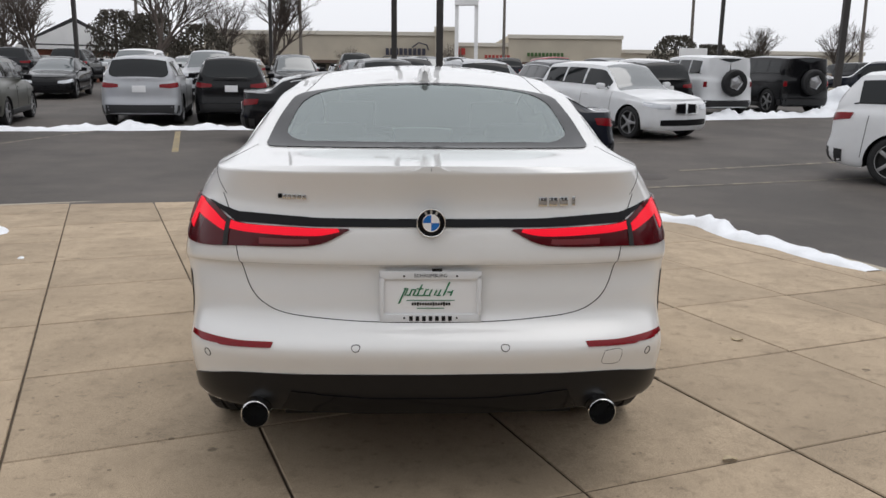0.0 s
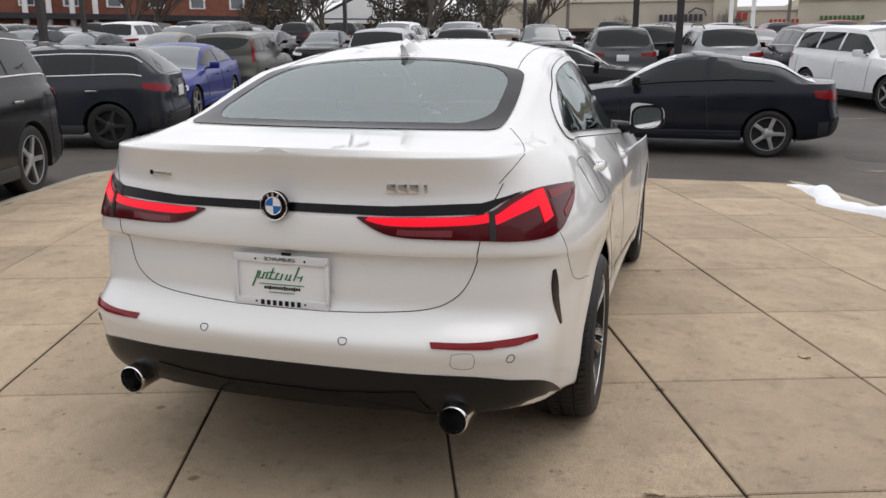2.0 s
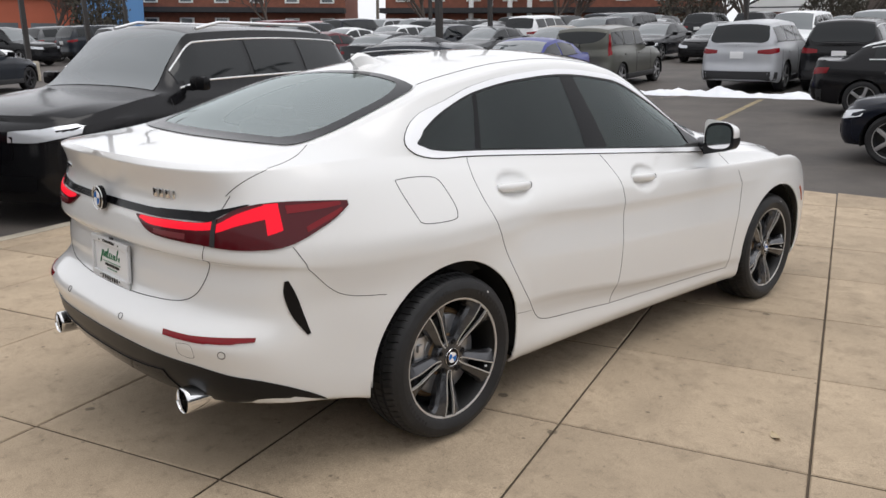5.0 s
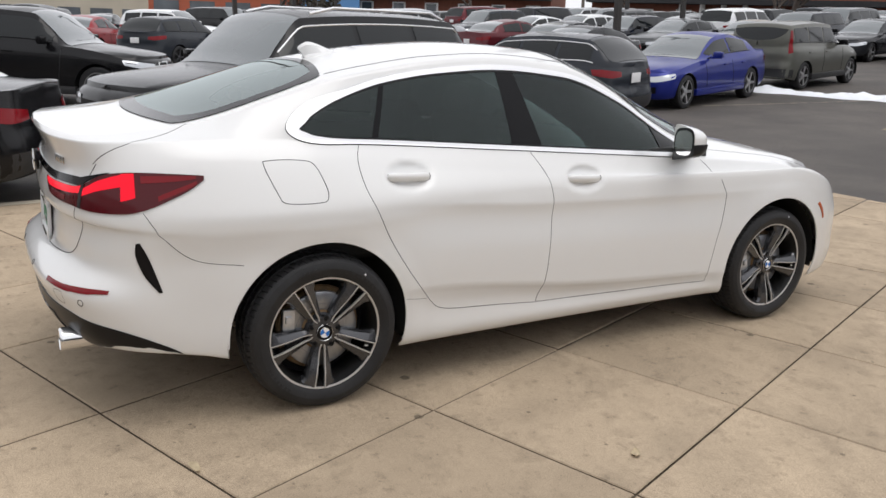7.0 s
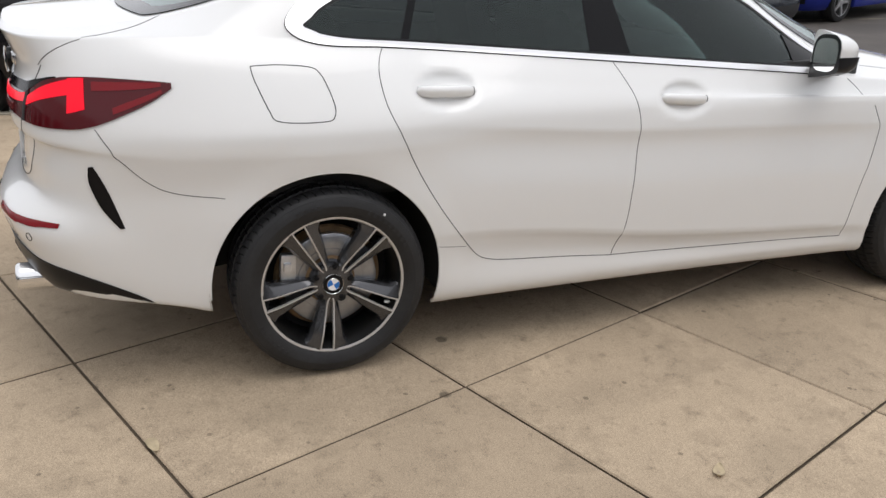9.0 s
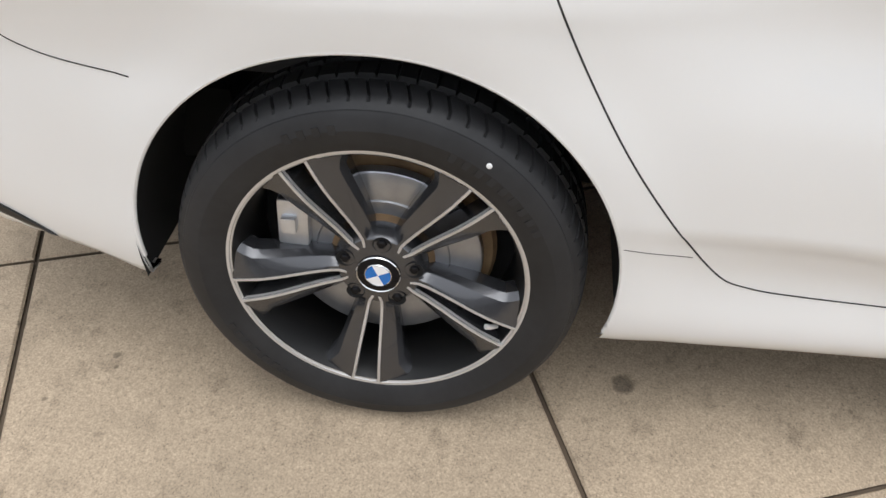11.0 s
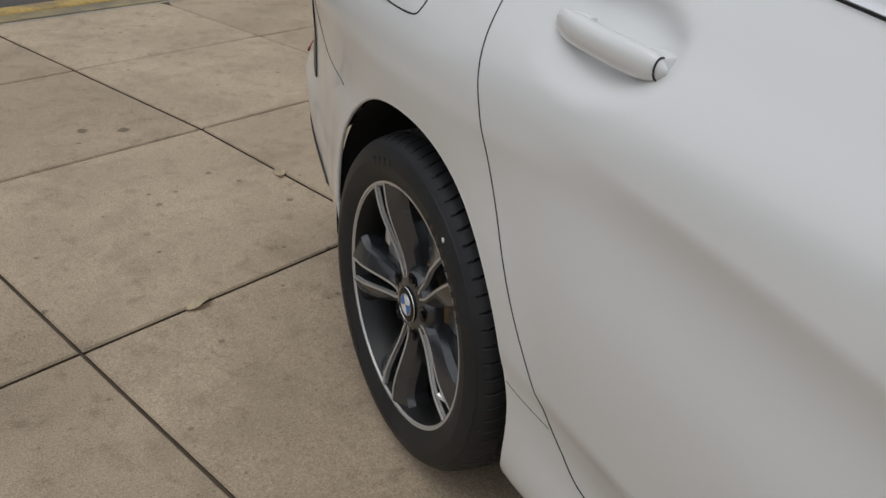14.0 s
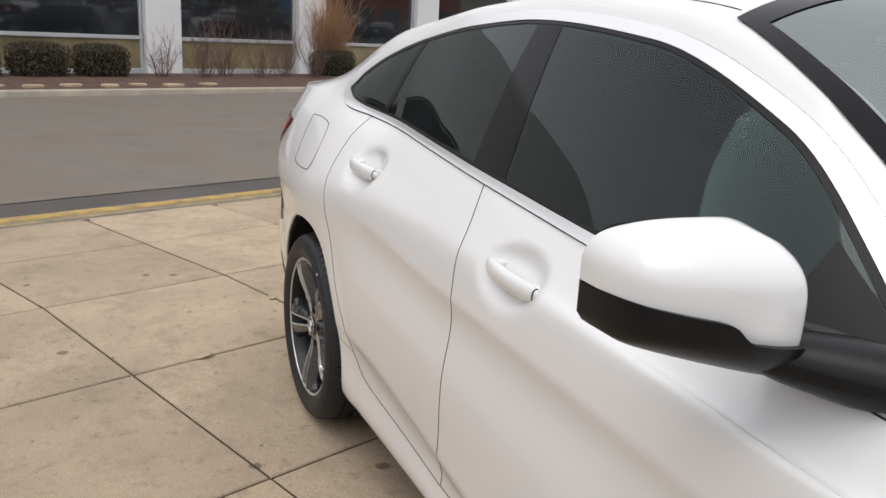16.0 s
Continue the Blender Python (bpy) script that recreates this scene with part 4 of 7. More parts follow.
def hero_wheel(name, at, mirror):
    """A 17-inch wheel: +x points out of the car in its own frame; x 0 is the rim's face."""
    w = new(name)
    w.parent = hero
    w.matrix_basis = at
    tagged(w, "black tyre on a grey five twin-spoke alloy wheel")
    prof = [(0.224, -0.02), (0.229, 0.0), (0.236, 0.004), (0.25, 0.011), (0.268, 0.014), (0.284, 0.011), (0.2935, 0.006), (0.2945, 0.0035), (0.302, -0.003), (0.3075, -0.012), (0.311, -0.024), (0.3135, -0.045), (0.3145, -0.0452), (0.3075, -0.047), (0.3075, -0.055), (0.3155, -0.057), (0.3165, -0.09), (0.3095, -0.091), (0.3095, -0.102), (0.3165, -0.103), (0.316, -0.14), (0.309, -0.141), (0.309, -0.15), (0.315, -0.152), (0.310, -0.18), (0.30, -0.2), (0.27, -0.214), (0.23, -0.205), (0.21, -0.2)]
    step = (0.0, 0.10, 0.5, 0.90)
    segs = 4 * 72
    bm = bmesh.new()
    rows = []
    for i in range(segs):
        row = []
        for k, (r, x) in enumerate(prof):
            ang = 2 * math.pi * (i // 4 + step[i % 4]) / 72
            if 9 <= k <= 23:
                ang += -0.9 * (x + 0.012) if k < 12 else 0.08
                if i % 4 == 0 and (9 <= k <= 12 or k in (15, 16, 19, 20)):
                    r -= 0.0065 if k > 9 else 0.004
            row.append(bm.verts.new((x, r * math.cos(ang), r * math.sin(ang))))
        rows.append(row)
    for i in range(segs):
        a, b = rows[i], rows[(i + 1) % segs]
        for k in range(len(prof) - 1):
            bm.faces.new((a[k], a[k + 1], b[k + 1], b[k]))
    bmesh.ops.recalc_face_normals(bm, faces=bm.faces)
    tyre = part("tyre", bm, RUBBER, w, "black tyre with grooved tread", auto=18)
    # sidewall lettering as plain raised bars
    for a0, cnt, r in ((28, 9, 0.262), (205, 7, 0.262), (100, 4, 0.27)):
        for k in range(cnt):
            bm = bmesh.new()
            a = radians(a0 + k * 4.6)
            m = Matrix.Rotation(a, 4, "X") @ Matrix.Translation((0.0136, r, 0))
            box(bm, 0, 0, 0, 0.0014, 0.014, 0.010, m=m)
            part("raised_mark", bm, RUBBER, tyre, smooth=False)
    bm = bmesh.new()
    m = Matrix.Translation((0.0125, 0.160, 0.228))
    bmesh.ops.create_uvsphere(bm, u_segments=10, v_segments=6, radius=0.0042, matrix=m @ Matrix.Diagonal((0.3, 1, 1.1, 1)))
    part("paint_dot", bm, WHITE, tyre, "small white paint dot")
    part("rim", lathe([(0.2335, -0.012), (0.2335, -0.001), (0.232, 0.001), (0.2262, 0.0005), (0.2255, -0.002), (0.2225, -0.003)], 96), RIM_CUT, w, "bright machined rim lip")
    # barrel coloured near black to stand for shade inside the wheel
    part("barrel", lathe([(0.2225, -0.002), (0.2185, -0.012), (0.213, -0.03), (0.207, -0.06), (0.205, -0.18), (0.215, -0.2)], 72), RIM_BARREL, w, "rim barrel in grey darkened for the shade behind the spokes")
    for k in range(5):
        ang = radians(47.2 + 72 * k)
        for side in (1, -1):
            for what, material, label in (("spoke", RIM_GREY, "grey painted spoke flank"), ("spoke_edge", RIM_CUT, "machined bright spoke edge")):
                bm = bmesh.new()
                rows = []
                for i in range(15):
                    t = i / 14
                    r = 0.05 + (0.2245 - 0.05) * t
                    o = 0.0075 + 0.0124 * t
                    if t < 0.08:
                        o *= 0.4 + 0.6 * t / 0.08
                    x = -0.021 + 0.022 * smooth((t - 0.05) / 0.80)
                    wd = 0.010 + 0.030 * t ** 0.9 + 0.03 * smooth((t - 0.78) / 0.22)
                    if what == "spoke_edge":
                        sec = [(o - 0.0012, x - 0.008), (o - 0.0002, x + 0.0008), (o + 0.0040, x + 0.0008), (o + 0.0047, x - 0.006)]
                    else:
                        sec = [(o - 0.001, x - 0.05), (o - 0.0006, x - 0.002), (o + 0.003, x), (o + 0.008, x - 0.0015), (o + 0.008 + wd * 0.75, x - 0.013), (o + 0.008 + wd, x - 0.026), (o + 0.006 + wd, x - 0.055)]
                    rows.append([bm.verts.new((xx, r, side * oo)) for oo, xx in sec])
                for a, b in zip(rows, rows[1:]):
                    for q in range(len(a) - 1):
                        bm.faces.new((a[q], a[q + 1], b[q + 1], b[q]))
                bm.faces.new(rows[0])
                bm.faces.new(rows[-1][::-1])
                bmesh.ops.recalc_face_normals(bm, faces=bm.faces)
                bmesh.ops.transform(bm, matrix=Matrix.Rotation(ang, 4, "X"), verts=bm.verts)
                part(what, bm, material, w, label, auto=25)
    part("hub", lathe([(0.03, -0.012), (0.04, -0.0135), (0.062, -0.017), (0.072, -0.03), (0.074, -0.06), (0.0, -0.06)], 48), RIM_GREY, w, "grey wheel hub")
    for k in range(5):
        a = radians(47.2 + 36 + 72 * k)
        c = Vector((0, 0.056 * math.cos(a), 0.056 * math.sin(a)))
        bm = lathe([(0.0145, -0.0135), (0.0125, -0.016), (0.012, -0.0165), (0.0, -0.0165)], 20)
        bmesh.ops.translate(bm, vec=c, verts=bm.verts)
        part("bolt_recess", bm, LINER, w, "dark bolt recess")
        bm = lathe([(0.0, -0.011), (0.005, -0.0112), (0.0075, -0.0125), (0.0085, -0.016)], 6)
        bmesh.ops.translate(bm, vec=c, verts=bm.verts)
        part("wheel_bolt", bm, BLACK_GLOSS, w, "black wheel bolt", smooth=False)
    cap = part("hub_cap", lathe([(0.0, -0.0075), (0.03, -0.0085), (0.0335, -0.0095), (0.0345, -0.013)], 40), BLACK_GLOSS, w, "round black hub cap with a blue and white emblem")
    part("cap_ring", lathe([(0.0325, -0.0088), (0.0335, -0.0078), (0.0345, -0.0092)], 40), CHROME, cap)
    part("cap_ring", lathe([(0.0195, -0.0072), (0.0205, -0.0066), (0.0213, -0.0076)], 40), CHROME, cap)
    for k in range(4):
        bm = bmesh.new()
        c = bm.verts.new((-0.0066, 0, 0))
        arc = [bm.verts.new((-0.0068, 0.0196 * math.cos(a), 0.0196 * math.sin(a))) for a in [radians(25 + 90 * k + 9 * q) for q in range(11)]]
        for p, q in zip(arc, arc[1:]):
            bm.faces.new((c, p, q))
        part("emblem_quarter", bm, BLUE if k % 2 else WHITE, cap, smooth=False)
    for ob in list(w.children_recursive):
        if ob.name.split(".")[0] in ("hub", "bolt_recess", "wheel_bolt", "hub_cap", "cap_ring", "emblem_quarter"):
            ob.data.transform(Matrix.Translation((-0.005, 0, 0)))
    # brake
    part("brake_disc", lathe([(0.074, -0.07), (0.076, -0.062), (0.085, -0.06), (0.104, -0.0595), (0.106, -0.062), (0.152, -0.062), (0.155, -0.064), (0.156, -0.08), (0.08, -0.08)], 60), DISC, w, "bare steel brake disc")
    part("brake_hat", lathe([(0.0, -0.05), (0.07, -0.052), (0.082, -0.06), (0.084, -0.085)], 40), RUST, w, "rust-coloured brake hub")
    part("dust_shield", lathe([(0.06, -0.088), (0.17, -0.09), (0.176, -0.1)], 48), RUST, w, "dull brown dust shield")
    part("back_plate", lathe([(0.0, -0.13), (0.206, -0.13)], 40), LINER, w)
    bm = bmesh.new()
    box(bm, -0.062, -0.138, 0.052, 0.03, 0.05, 0.085, bevel=0.008)
    box(bm, -0.045, -0.142, 0.055, 0.022, 0.025, 0.03, bevel=0.006)
    bmesh.ops.rotate(bm, cent=(0, 0, 0), matrix=Matrix.Rotation(radians(-3), 3, "X"), verts=bm.verts)
    part("brake_caliper", bm, STEEL, w, "bare metal brake caliper")
    bm = tube([(-0.012, 0.185, -0.083), (-0.004, 0.176, -0.079), (0.0, 0.168, -0.0755)], 0.0045, 8)
    part("tyre_valve", bm, SATIN, w, "tyre valve with grey cap")
    return w


FACE_X = 0.870
RW = hero_wheel("wheel", pose(FACE_X, 0, 0.324) @ Matrix.Scale(1.03, 4), False)


def wheel_copy(m):
    made = {}
    for o in (RW, *RW.children_recursive):
        made[o] = o.copy()
        scene.collection.objects.link(made[o])
        made[o].parent = made.get(o.parent, hero)
    made[RW].matrix_basis = m
    return made[RW]


wheel_copy(pose(FACE_X, 2.67, 0.324, 17) @ Matrix.Scale(1.03, 4))
wheel_copy(pose(-FACE_X, 0, 0.324, 0, 0, 180) @ Matrix.Scale(1.03, 4))
wheel_copy(pose(-FACE_X, 2.67, 0.324, 30, 0, 180) @ Matrix.Scale(1.03, 4))


def hero_under():
    for ya, ra in ARCHES:
        for s in (1, -1):
            bm = lathe([(ra + 0.003, -0.016), (ra + 0.006, -0.06), (ra + 0.012, -0.38), (0.02, -0.38)], 40, "x", radians(-9), radians(189))
            bmesh.ops.scale(bm, vec=(s, 1, 1), verts=bm.verts)
            bmesh.ops.translate(bm, vec=(s * 0.862, ya, ARCH_Z), verts=bm.verts)
            part("wheel_housing", bm, LINER, hero, "black wheel housing liner")
    for q in ((0, 1.335, 0.26, 1.62, 1.86, 0.10), (0, -0.57, 0.42, 1.20, 0.55, 0.14), (0, 3.1, 0.27, 1.3, 0.72, 0.12), (0, 1.3, 0.36, 0.94, 4.3, 0.12)):
        part("underbody", boxed(*q), LINER, hero, "black underbody", smooth=False)
    for s in (1, -1):
        bm = lathe([(0.038, 0.20), (0.039, 0.02), (0.0395, 0.004), (0.042, -0.002), (0.0455, 0.002), (0.046, 0.012), (0.0465, 0.2)], 40, "y")
        bmesh.ops.translate(bm, vec=(s * 0.55, -0.955, 0.338), verts=bm.verts)
        pipe = part("tailpipe", bm, CHROME, hero, "chrome tailpipe tip")
        bm = lathe([(0.0, 0.06), (0.038, 0.05)], 30, "y")
        bmesh.ops.translate(bm, vec=(s * 0.55, -0.935, 0.338), verts=bm.verts)
        part("pipe_bore", bm, LINER, pipe)


hero_under()


def hero_fittings():
    for mir in (1, -1):
        for yc, z0, slope in ((0.392, 0.938, -0.03), (1.312, 0.885, -0.05)):
            bm = bmesh.new()
            n, k = 22, 14
            rings = []
            for i in range(n):
                t = -1 + 2 * i / (n - 1)
                y = yc + 0.103 * t
                z = z0 + slope * 0.1 * t
                e = max(0.02, 1 - abs(t) ** 5)
                prot = (0.014 - 0.010 * t * t) * (0.25 + 0.75 * e) + 0.003
                ring = []
                for q in range(k):
                    a = 2 * math.pi * q / k
                    ring.append(bm.verts.new((mir * (BASE_X(y, z) + prot + 0.014 * e ** 0.5 * math.cos(a)), y, z + (0.0195 + 0.002 * t * t) * e ** 0.5 * math.sin(a))))
                rings.append(ring)
            for a, b in zip(rings, rings[1:]):
                for q in range(k):
                    bm.faces.new((a[q], a[(q + 1) % k], b[(q + 1) % k], b[q]))
            bm.faces.new(rings[0][::-1])
            bm.faces.new(rings[-1])
            joint = [v.co.copy() for v in rings[-2]]
            bmesh.ops.recalc_face_normals(bm, faces=bm.faces)
            h = part("door_handle", bm, PAINT, hero, "white body-coloured door handle")
            for t in (-0.72, 0.74):
                part("handle_foot", boxed(mir * (BASE_X(yc + 0.103 * t, z0) - 0.006), yc + 0.103 * t, z0 + slope * 0.1 * t, 0.032, 0.045, 0.028, bevel=0.009), PAINT, h)
            part("handle_joint", tube([v + Vector((mir * 0.0006, 0.0004, 0)) for v in joint], 0.0013, 6, True), GAP, h, "thin dark joint at the handle's end")
        # door mirror
        mirror(mir)
    # fin
    bm = bmesh.new()
    rows = []
    for i in range(12):
        t = i / 11
        y = 0.232 + 0.19 * t
        h = 0.068 * (1 - smooth((t - 0.15) / 0.85)) * (0.75 + 0.25 * smooth(t / 0.15)) + 0.002
        wd = 0.018 + 0.036 * (1 - abs(2 * t - 0.9) ** 2.2) if t < 0.95 else 0.006
        zb = HTREE.ray_cast(Vector((0, y, 3)), Vector((0, 0, -1)))[0].z - 0.004
        y2 = 0.028 * (1 - t)
        rows.append([bm.verts.new((wd * u, y - (y2 if w > 0.5 else 0), zb + h * w)) for u, w in ((-1.1, 0), (-0.62, 0.25), (-0.40, 0.8), (0, 1), (0.40, 0.8), (0.62, 0.25), (1.1, 0))])
    for a, b in zip(rows, rows[1:]):
        for q in range(6):
            bm.faces.new((a[q], a[q + 1], b[q + 1], b[q]))
    bm.faces.new(rows[0][::-1])
    bm.faces.new(rows[-1])
    bmesh.ops.recalc_face_normals(bm, faces=bm.faces)
    part("roof_fin", bm, PAINT, hero, "white shark-fin antenna")
    # rear emblem
    em = part("emblem", disc_at(0.043, 0.010, (0, -0.948, 0.948)), BLACK_GLOSS, hero, "round emblem, black ring with blue and white quarters")
    part("emblem_ring", torus_at(0.0425, 0.0022, (0, -0.957, 0.948)), CHROME, em)
    part("emblem_ring", torus_at(0.026, 0.0016, (0, -0.9585, 0.948)), CHROME, em)
    for k in range(4):
        bm = bmesh.new()
        c = bm.verts.new((0, -0.9592, 0.948))
        arc = [bm.verts.new((0.0255 * math.cos(a), -0.9592, 0.948 + 0.0255 * math.sin(a))) for a in [radians(90 * k + 9 * q) for q in range(11)]]
        for p, q in zip(arc, arc[1:]):
            bm.faces.new((c, p, q))
        part("emblem_quarter", bm, WHITE if k % 2 == 0 else BLUE, em, smooth=False)
    for a0 in (50, 78, 106):
        bm = boxed(0, 0, 0, 0.007, 0.001, 0.011)
        a = radians(a0 + 12)
        bmesh.ops.transform(bm, matrix=Matrix.Translation((0.034 * math.cos(a), -0.9588, 0.948 + 0.034 * math.sin(a))) @ Matrix.Rotation(-(a - math.pi / 2), 4, "Y"), verts=bm.verts)
        part("emblem_mark", bm, CHROME, em, smooth=False)
    # model marks as plain bars
    for x0, x1, n, z, h in ((-0.483, -0.385, 6, 1.012, 0.014), (0.333, 0.473, 4, 1.004, 0.028)):
        for k in range(n):
            w = (x1 - x0) / n
            x = x0 + w * (k + 0.5)
            p = on_skin((x, -0.92, z), 0.003)
            bm = boxed(p.x, p.y, p.z, w * (0.78 if not (n == 4 and k == 3) else 0.3), 0.006, h, bevel=0.002)
            part("model_mark", bm, CHROME if k or n == 4 else BLACK_GLOSS, hero, "small grey metal mark on the boot lid")
    # plate
    m = Matrix.Translation((0, -0.926, 0.7115)) @ Matrix.Rotation(radians(-2), 4, "X")
    bm = boxed(0, 0.004, 0, 0.300, 0.006, 0.146, bevel=0.003)
    bmesh.ops.transform(bm, matrix=m, verts=bm.verts)
    plate = part("dealer_plate", bm, WHITE, hero, "white dealer plate with a green script mark in a silver frame")
    fr = bmesh.new()
    for cx, cz, sx, sz in ((0, 0.068, 0.318, 0.026), (0, -0.068, 0.318, 0.026), (-0.152, 0, 0.014, 0.14), (0.152, 0, 0.014, 0.14)):
        box(fr, cx, -0.003, cz, sx, 0.012, sz, bevel=0.004)
    bmesh.ops.transform(fr, matrix=m, verts=fr.verts)
    part("plate_frame", fr, FRAME_GREY, plate, "grey plate frame")
    def plate_bar(cx, cz, sx, sz, mt, y=-0.0005, lean=0.0, label=""):
        bm = boxed(cx, y, cz, sx, 0.003, sz, bevel=min(0.001, 0.2 * sx))
        for v in bm.verts:
            v.co.x += lean * (v.co.z - cz)
        bmesh.ops.transform(bm, matrix=m, verts=bm.verts)
        part("plate_mark", bm, mt, plate, label, smooth=False)
    # slanted green strokes of a script mark
    for cx, cz, sx, sz in ((-0.088, 0.002, 0.0055, 0.050), (-0.075, 0.014, 0.0045, 0.022), (-0.062, 0.012, 0.005, 0.020), (-0.050, 0.012, 0.005, 0.020), (-0.034, 0.020, 0.005, 0.036), (-0.018, 0.012, 0.005, 0.020), (0.0, 0.012, 0.005, 0.020), (0.016, 0.012, 0.005, 0.018), (0.028, 0.012, 0.0045, 0.020), (0.050, 0.024, 0.0055, 0.044), (0.066, 0.011, 0.005, 0.018)):
        plate_bar(cx, cz, sx, sz, GREEN, lean=0.45)
    for x0, x1, cz in ((-0.083, -0.070, 0.025), (-0.060, -0.046, 0.0215), (-0.044, -0.022, 0.024), (-0.016, -0.006, 0.0215), (0.018, 0.032, 0.0035), (0.052, 0.070, 0.014), (-0.075, -0.062, 0.004), (-0.05, 0.0, 0.003)):
        plate_bar((x0 + x1) / 2, cz, x1 - x0, 0.0035, GREEN)
    for k in range(15):
        plate_bar(-0.056 + 0.0082 * k, -0.024, 0.0058, 0.0085 if k not in (2, 8, 12) else 0.012, BLACK_PLASTIC)
    plate_bar(0, -0.0125, 0.150, 0.0022, GREEN)
    plate_bar(0, -0.038, 0.085, 0.0022, GREEN)
    for k in range(7):
        plate_bar(-0.061 + 0.0203 * k, -0.0685, 0.0115, 0.0155, BLACK_PLASTIC, -0.0095)
    for cx, cz in ((-0.082, -0.067), (0.082, -0.067), (-0.082, 0.066), (0.082, 0.066)):
        plate_bar(cx, cz, 0.006, 0.006, BLACK_PLASTIC, -0.0095)
    plate_bar(0.02, 0.0845, 0.032, 0.010, BLACK_PLASTIC, -0.006, 0.0, "black clip over the plate")
    word = lettering("SCHAUMBURG", 0.0155, m @ Matrix.Translation((0, -0.0098, 0.0625)) @ Matrix.Rotation(radians(90), 4, "X"))
    part("plate_lettering", word, BLACK_PLASTIC, plate, "small black capitals on the plate frame", smooth=False)
    # cabin
    cab = bmesh.new()
    box(cab, 0, 1.0, 0.62, 1.36, 2.7, 0.10)
    box(cab, 0, 1.92, 0.87, 1.30, 0.36, 0.22, bevel=0.06)
    box(cab, 0, -0.25, 1.03, 1.15, 0.55, 0.05, bevel=0.02)
    for s in (1, -1):
        box(cab, s * 0.72, 0.95, 0.80, 0.06, 2.5, 0.40, bevel=0.02)
    part("cabin_lining", cab, CABIN, hero, "dark cabin lining")
    for x, y in ((-0.37, 1.05), (0.37, 1.05), (-0.37, 0.18), (0.37, 0.18)):
        bm = bmesh.new()
        box(bm, x, y + 0.22, 0.70, 0.50, 0.52, 0.14, bevel=0.05)
        box(bm, x, y - 0.06, 0.94, 0.46, 0.13, 0.50, bevel=0.055, m=Matrix.Translation((x, y, 0.75)) @ Matrix.Rotation(radians(14), 4, "X") @ Matrix.Translation((-x, -y, -0.75)))
        box(bm, x, y - 0.14, 1.22 if y > 0.5 else 1.14, 0.25, 0.09, 0.15, bevel=0.035)
        part("seat", bm, SEAT, hero, "black leather seat with headrest")
    bm = lathe([(0.175 + 0.016 * math.cos(a), 0.016 * math.sin(a)) for a in [2 * math.pi * q / 10 for q in range(11)]], 40, "y")
    box(bm, 0, 0, 0, 0.33, 0.02, 0.04, bevel=0.008)
    box(bm, 0, 0, -0.03, 0.10, 0.03, 0.09, bevel=0.012)
    bmesh.ops.transform(bm, matrix=Matrix.Translation((-0.37, 1.62, 0.95)) @ Matrix.Rotation(radians(-25), 4, "X"), verts=bm.verts)
    part("steering_wheel", bm, SEAT, hero, "black steering wheel")


def lettering(text, size, m):
    """A word as thin raised letters, centred, in the built-in font."""
    c = bpy.data.curves.new("word", "FONT")
    c.body, c.size, c.align_x, c.extrude = text, size, "CENTER", 0.0006
    ob = new("word", c)
    me = bpy.data.meshes.new_from_object(ob.evaluated_get(bpy.context.evaluated_depsgraph_get()))
    bpy.data.objects.remove(ob)
    bm = bmesh.new()
    bm.from_mesh(me)
    bpy.data.meshes.remove(me)
    bmesh.ops.transform(bm, matrix=m, verts=bm.verts)
    return bm


def disc_at(r, depth, c):
    bm = lathe([(0.0, -0.4 * depth), (r * 0.9, -0.35 * depth), (r, 0.0), (r, depth)], 40, "y")
    bmesh.ops.translate(bm, vec=c, verts=bm.verts)
    return bm


def torus_at(r, q, c):
    bm = lathe([(r + q * math.cos(a), q * math.sin(a)) for a in [2 * math.pi * k / 8 for k in range(9)]], 48, "y")
    bmesh.ops.translate(bm, vec=c, verts=bm.verts)
    return bm


GREEN = mat("plate_green", (0.02, 0.18, 0.08), 0.4)
FRAME_GREY = mat("plate_frame_grey", (0.70, 0.71, 0.72), 0.3)


def BASE_X(y, z):
    """The door skin's place as if it had no hollow behind the handle."""
    return (side_x(y, z + 0.075) + side_x(y, z - 0.075)) / 2


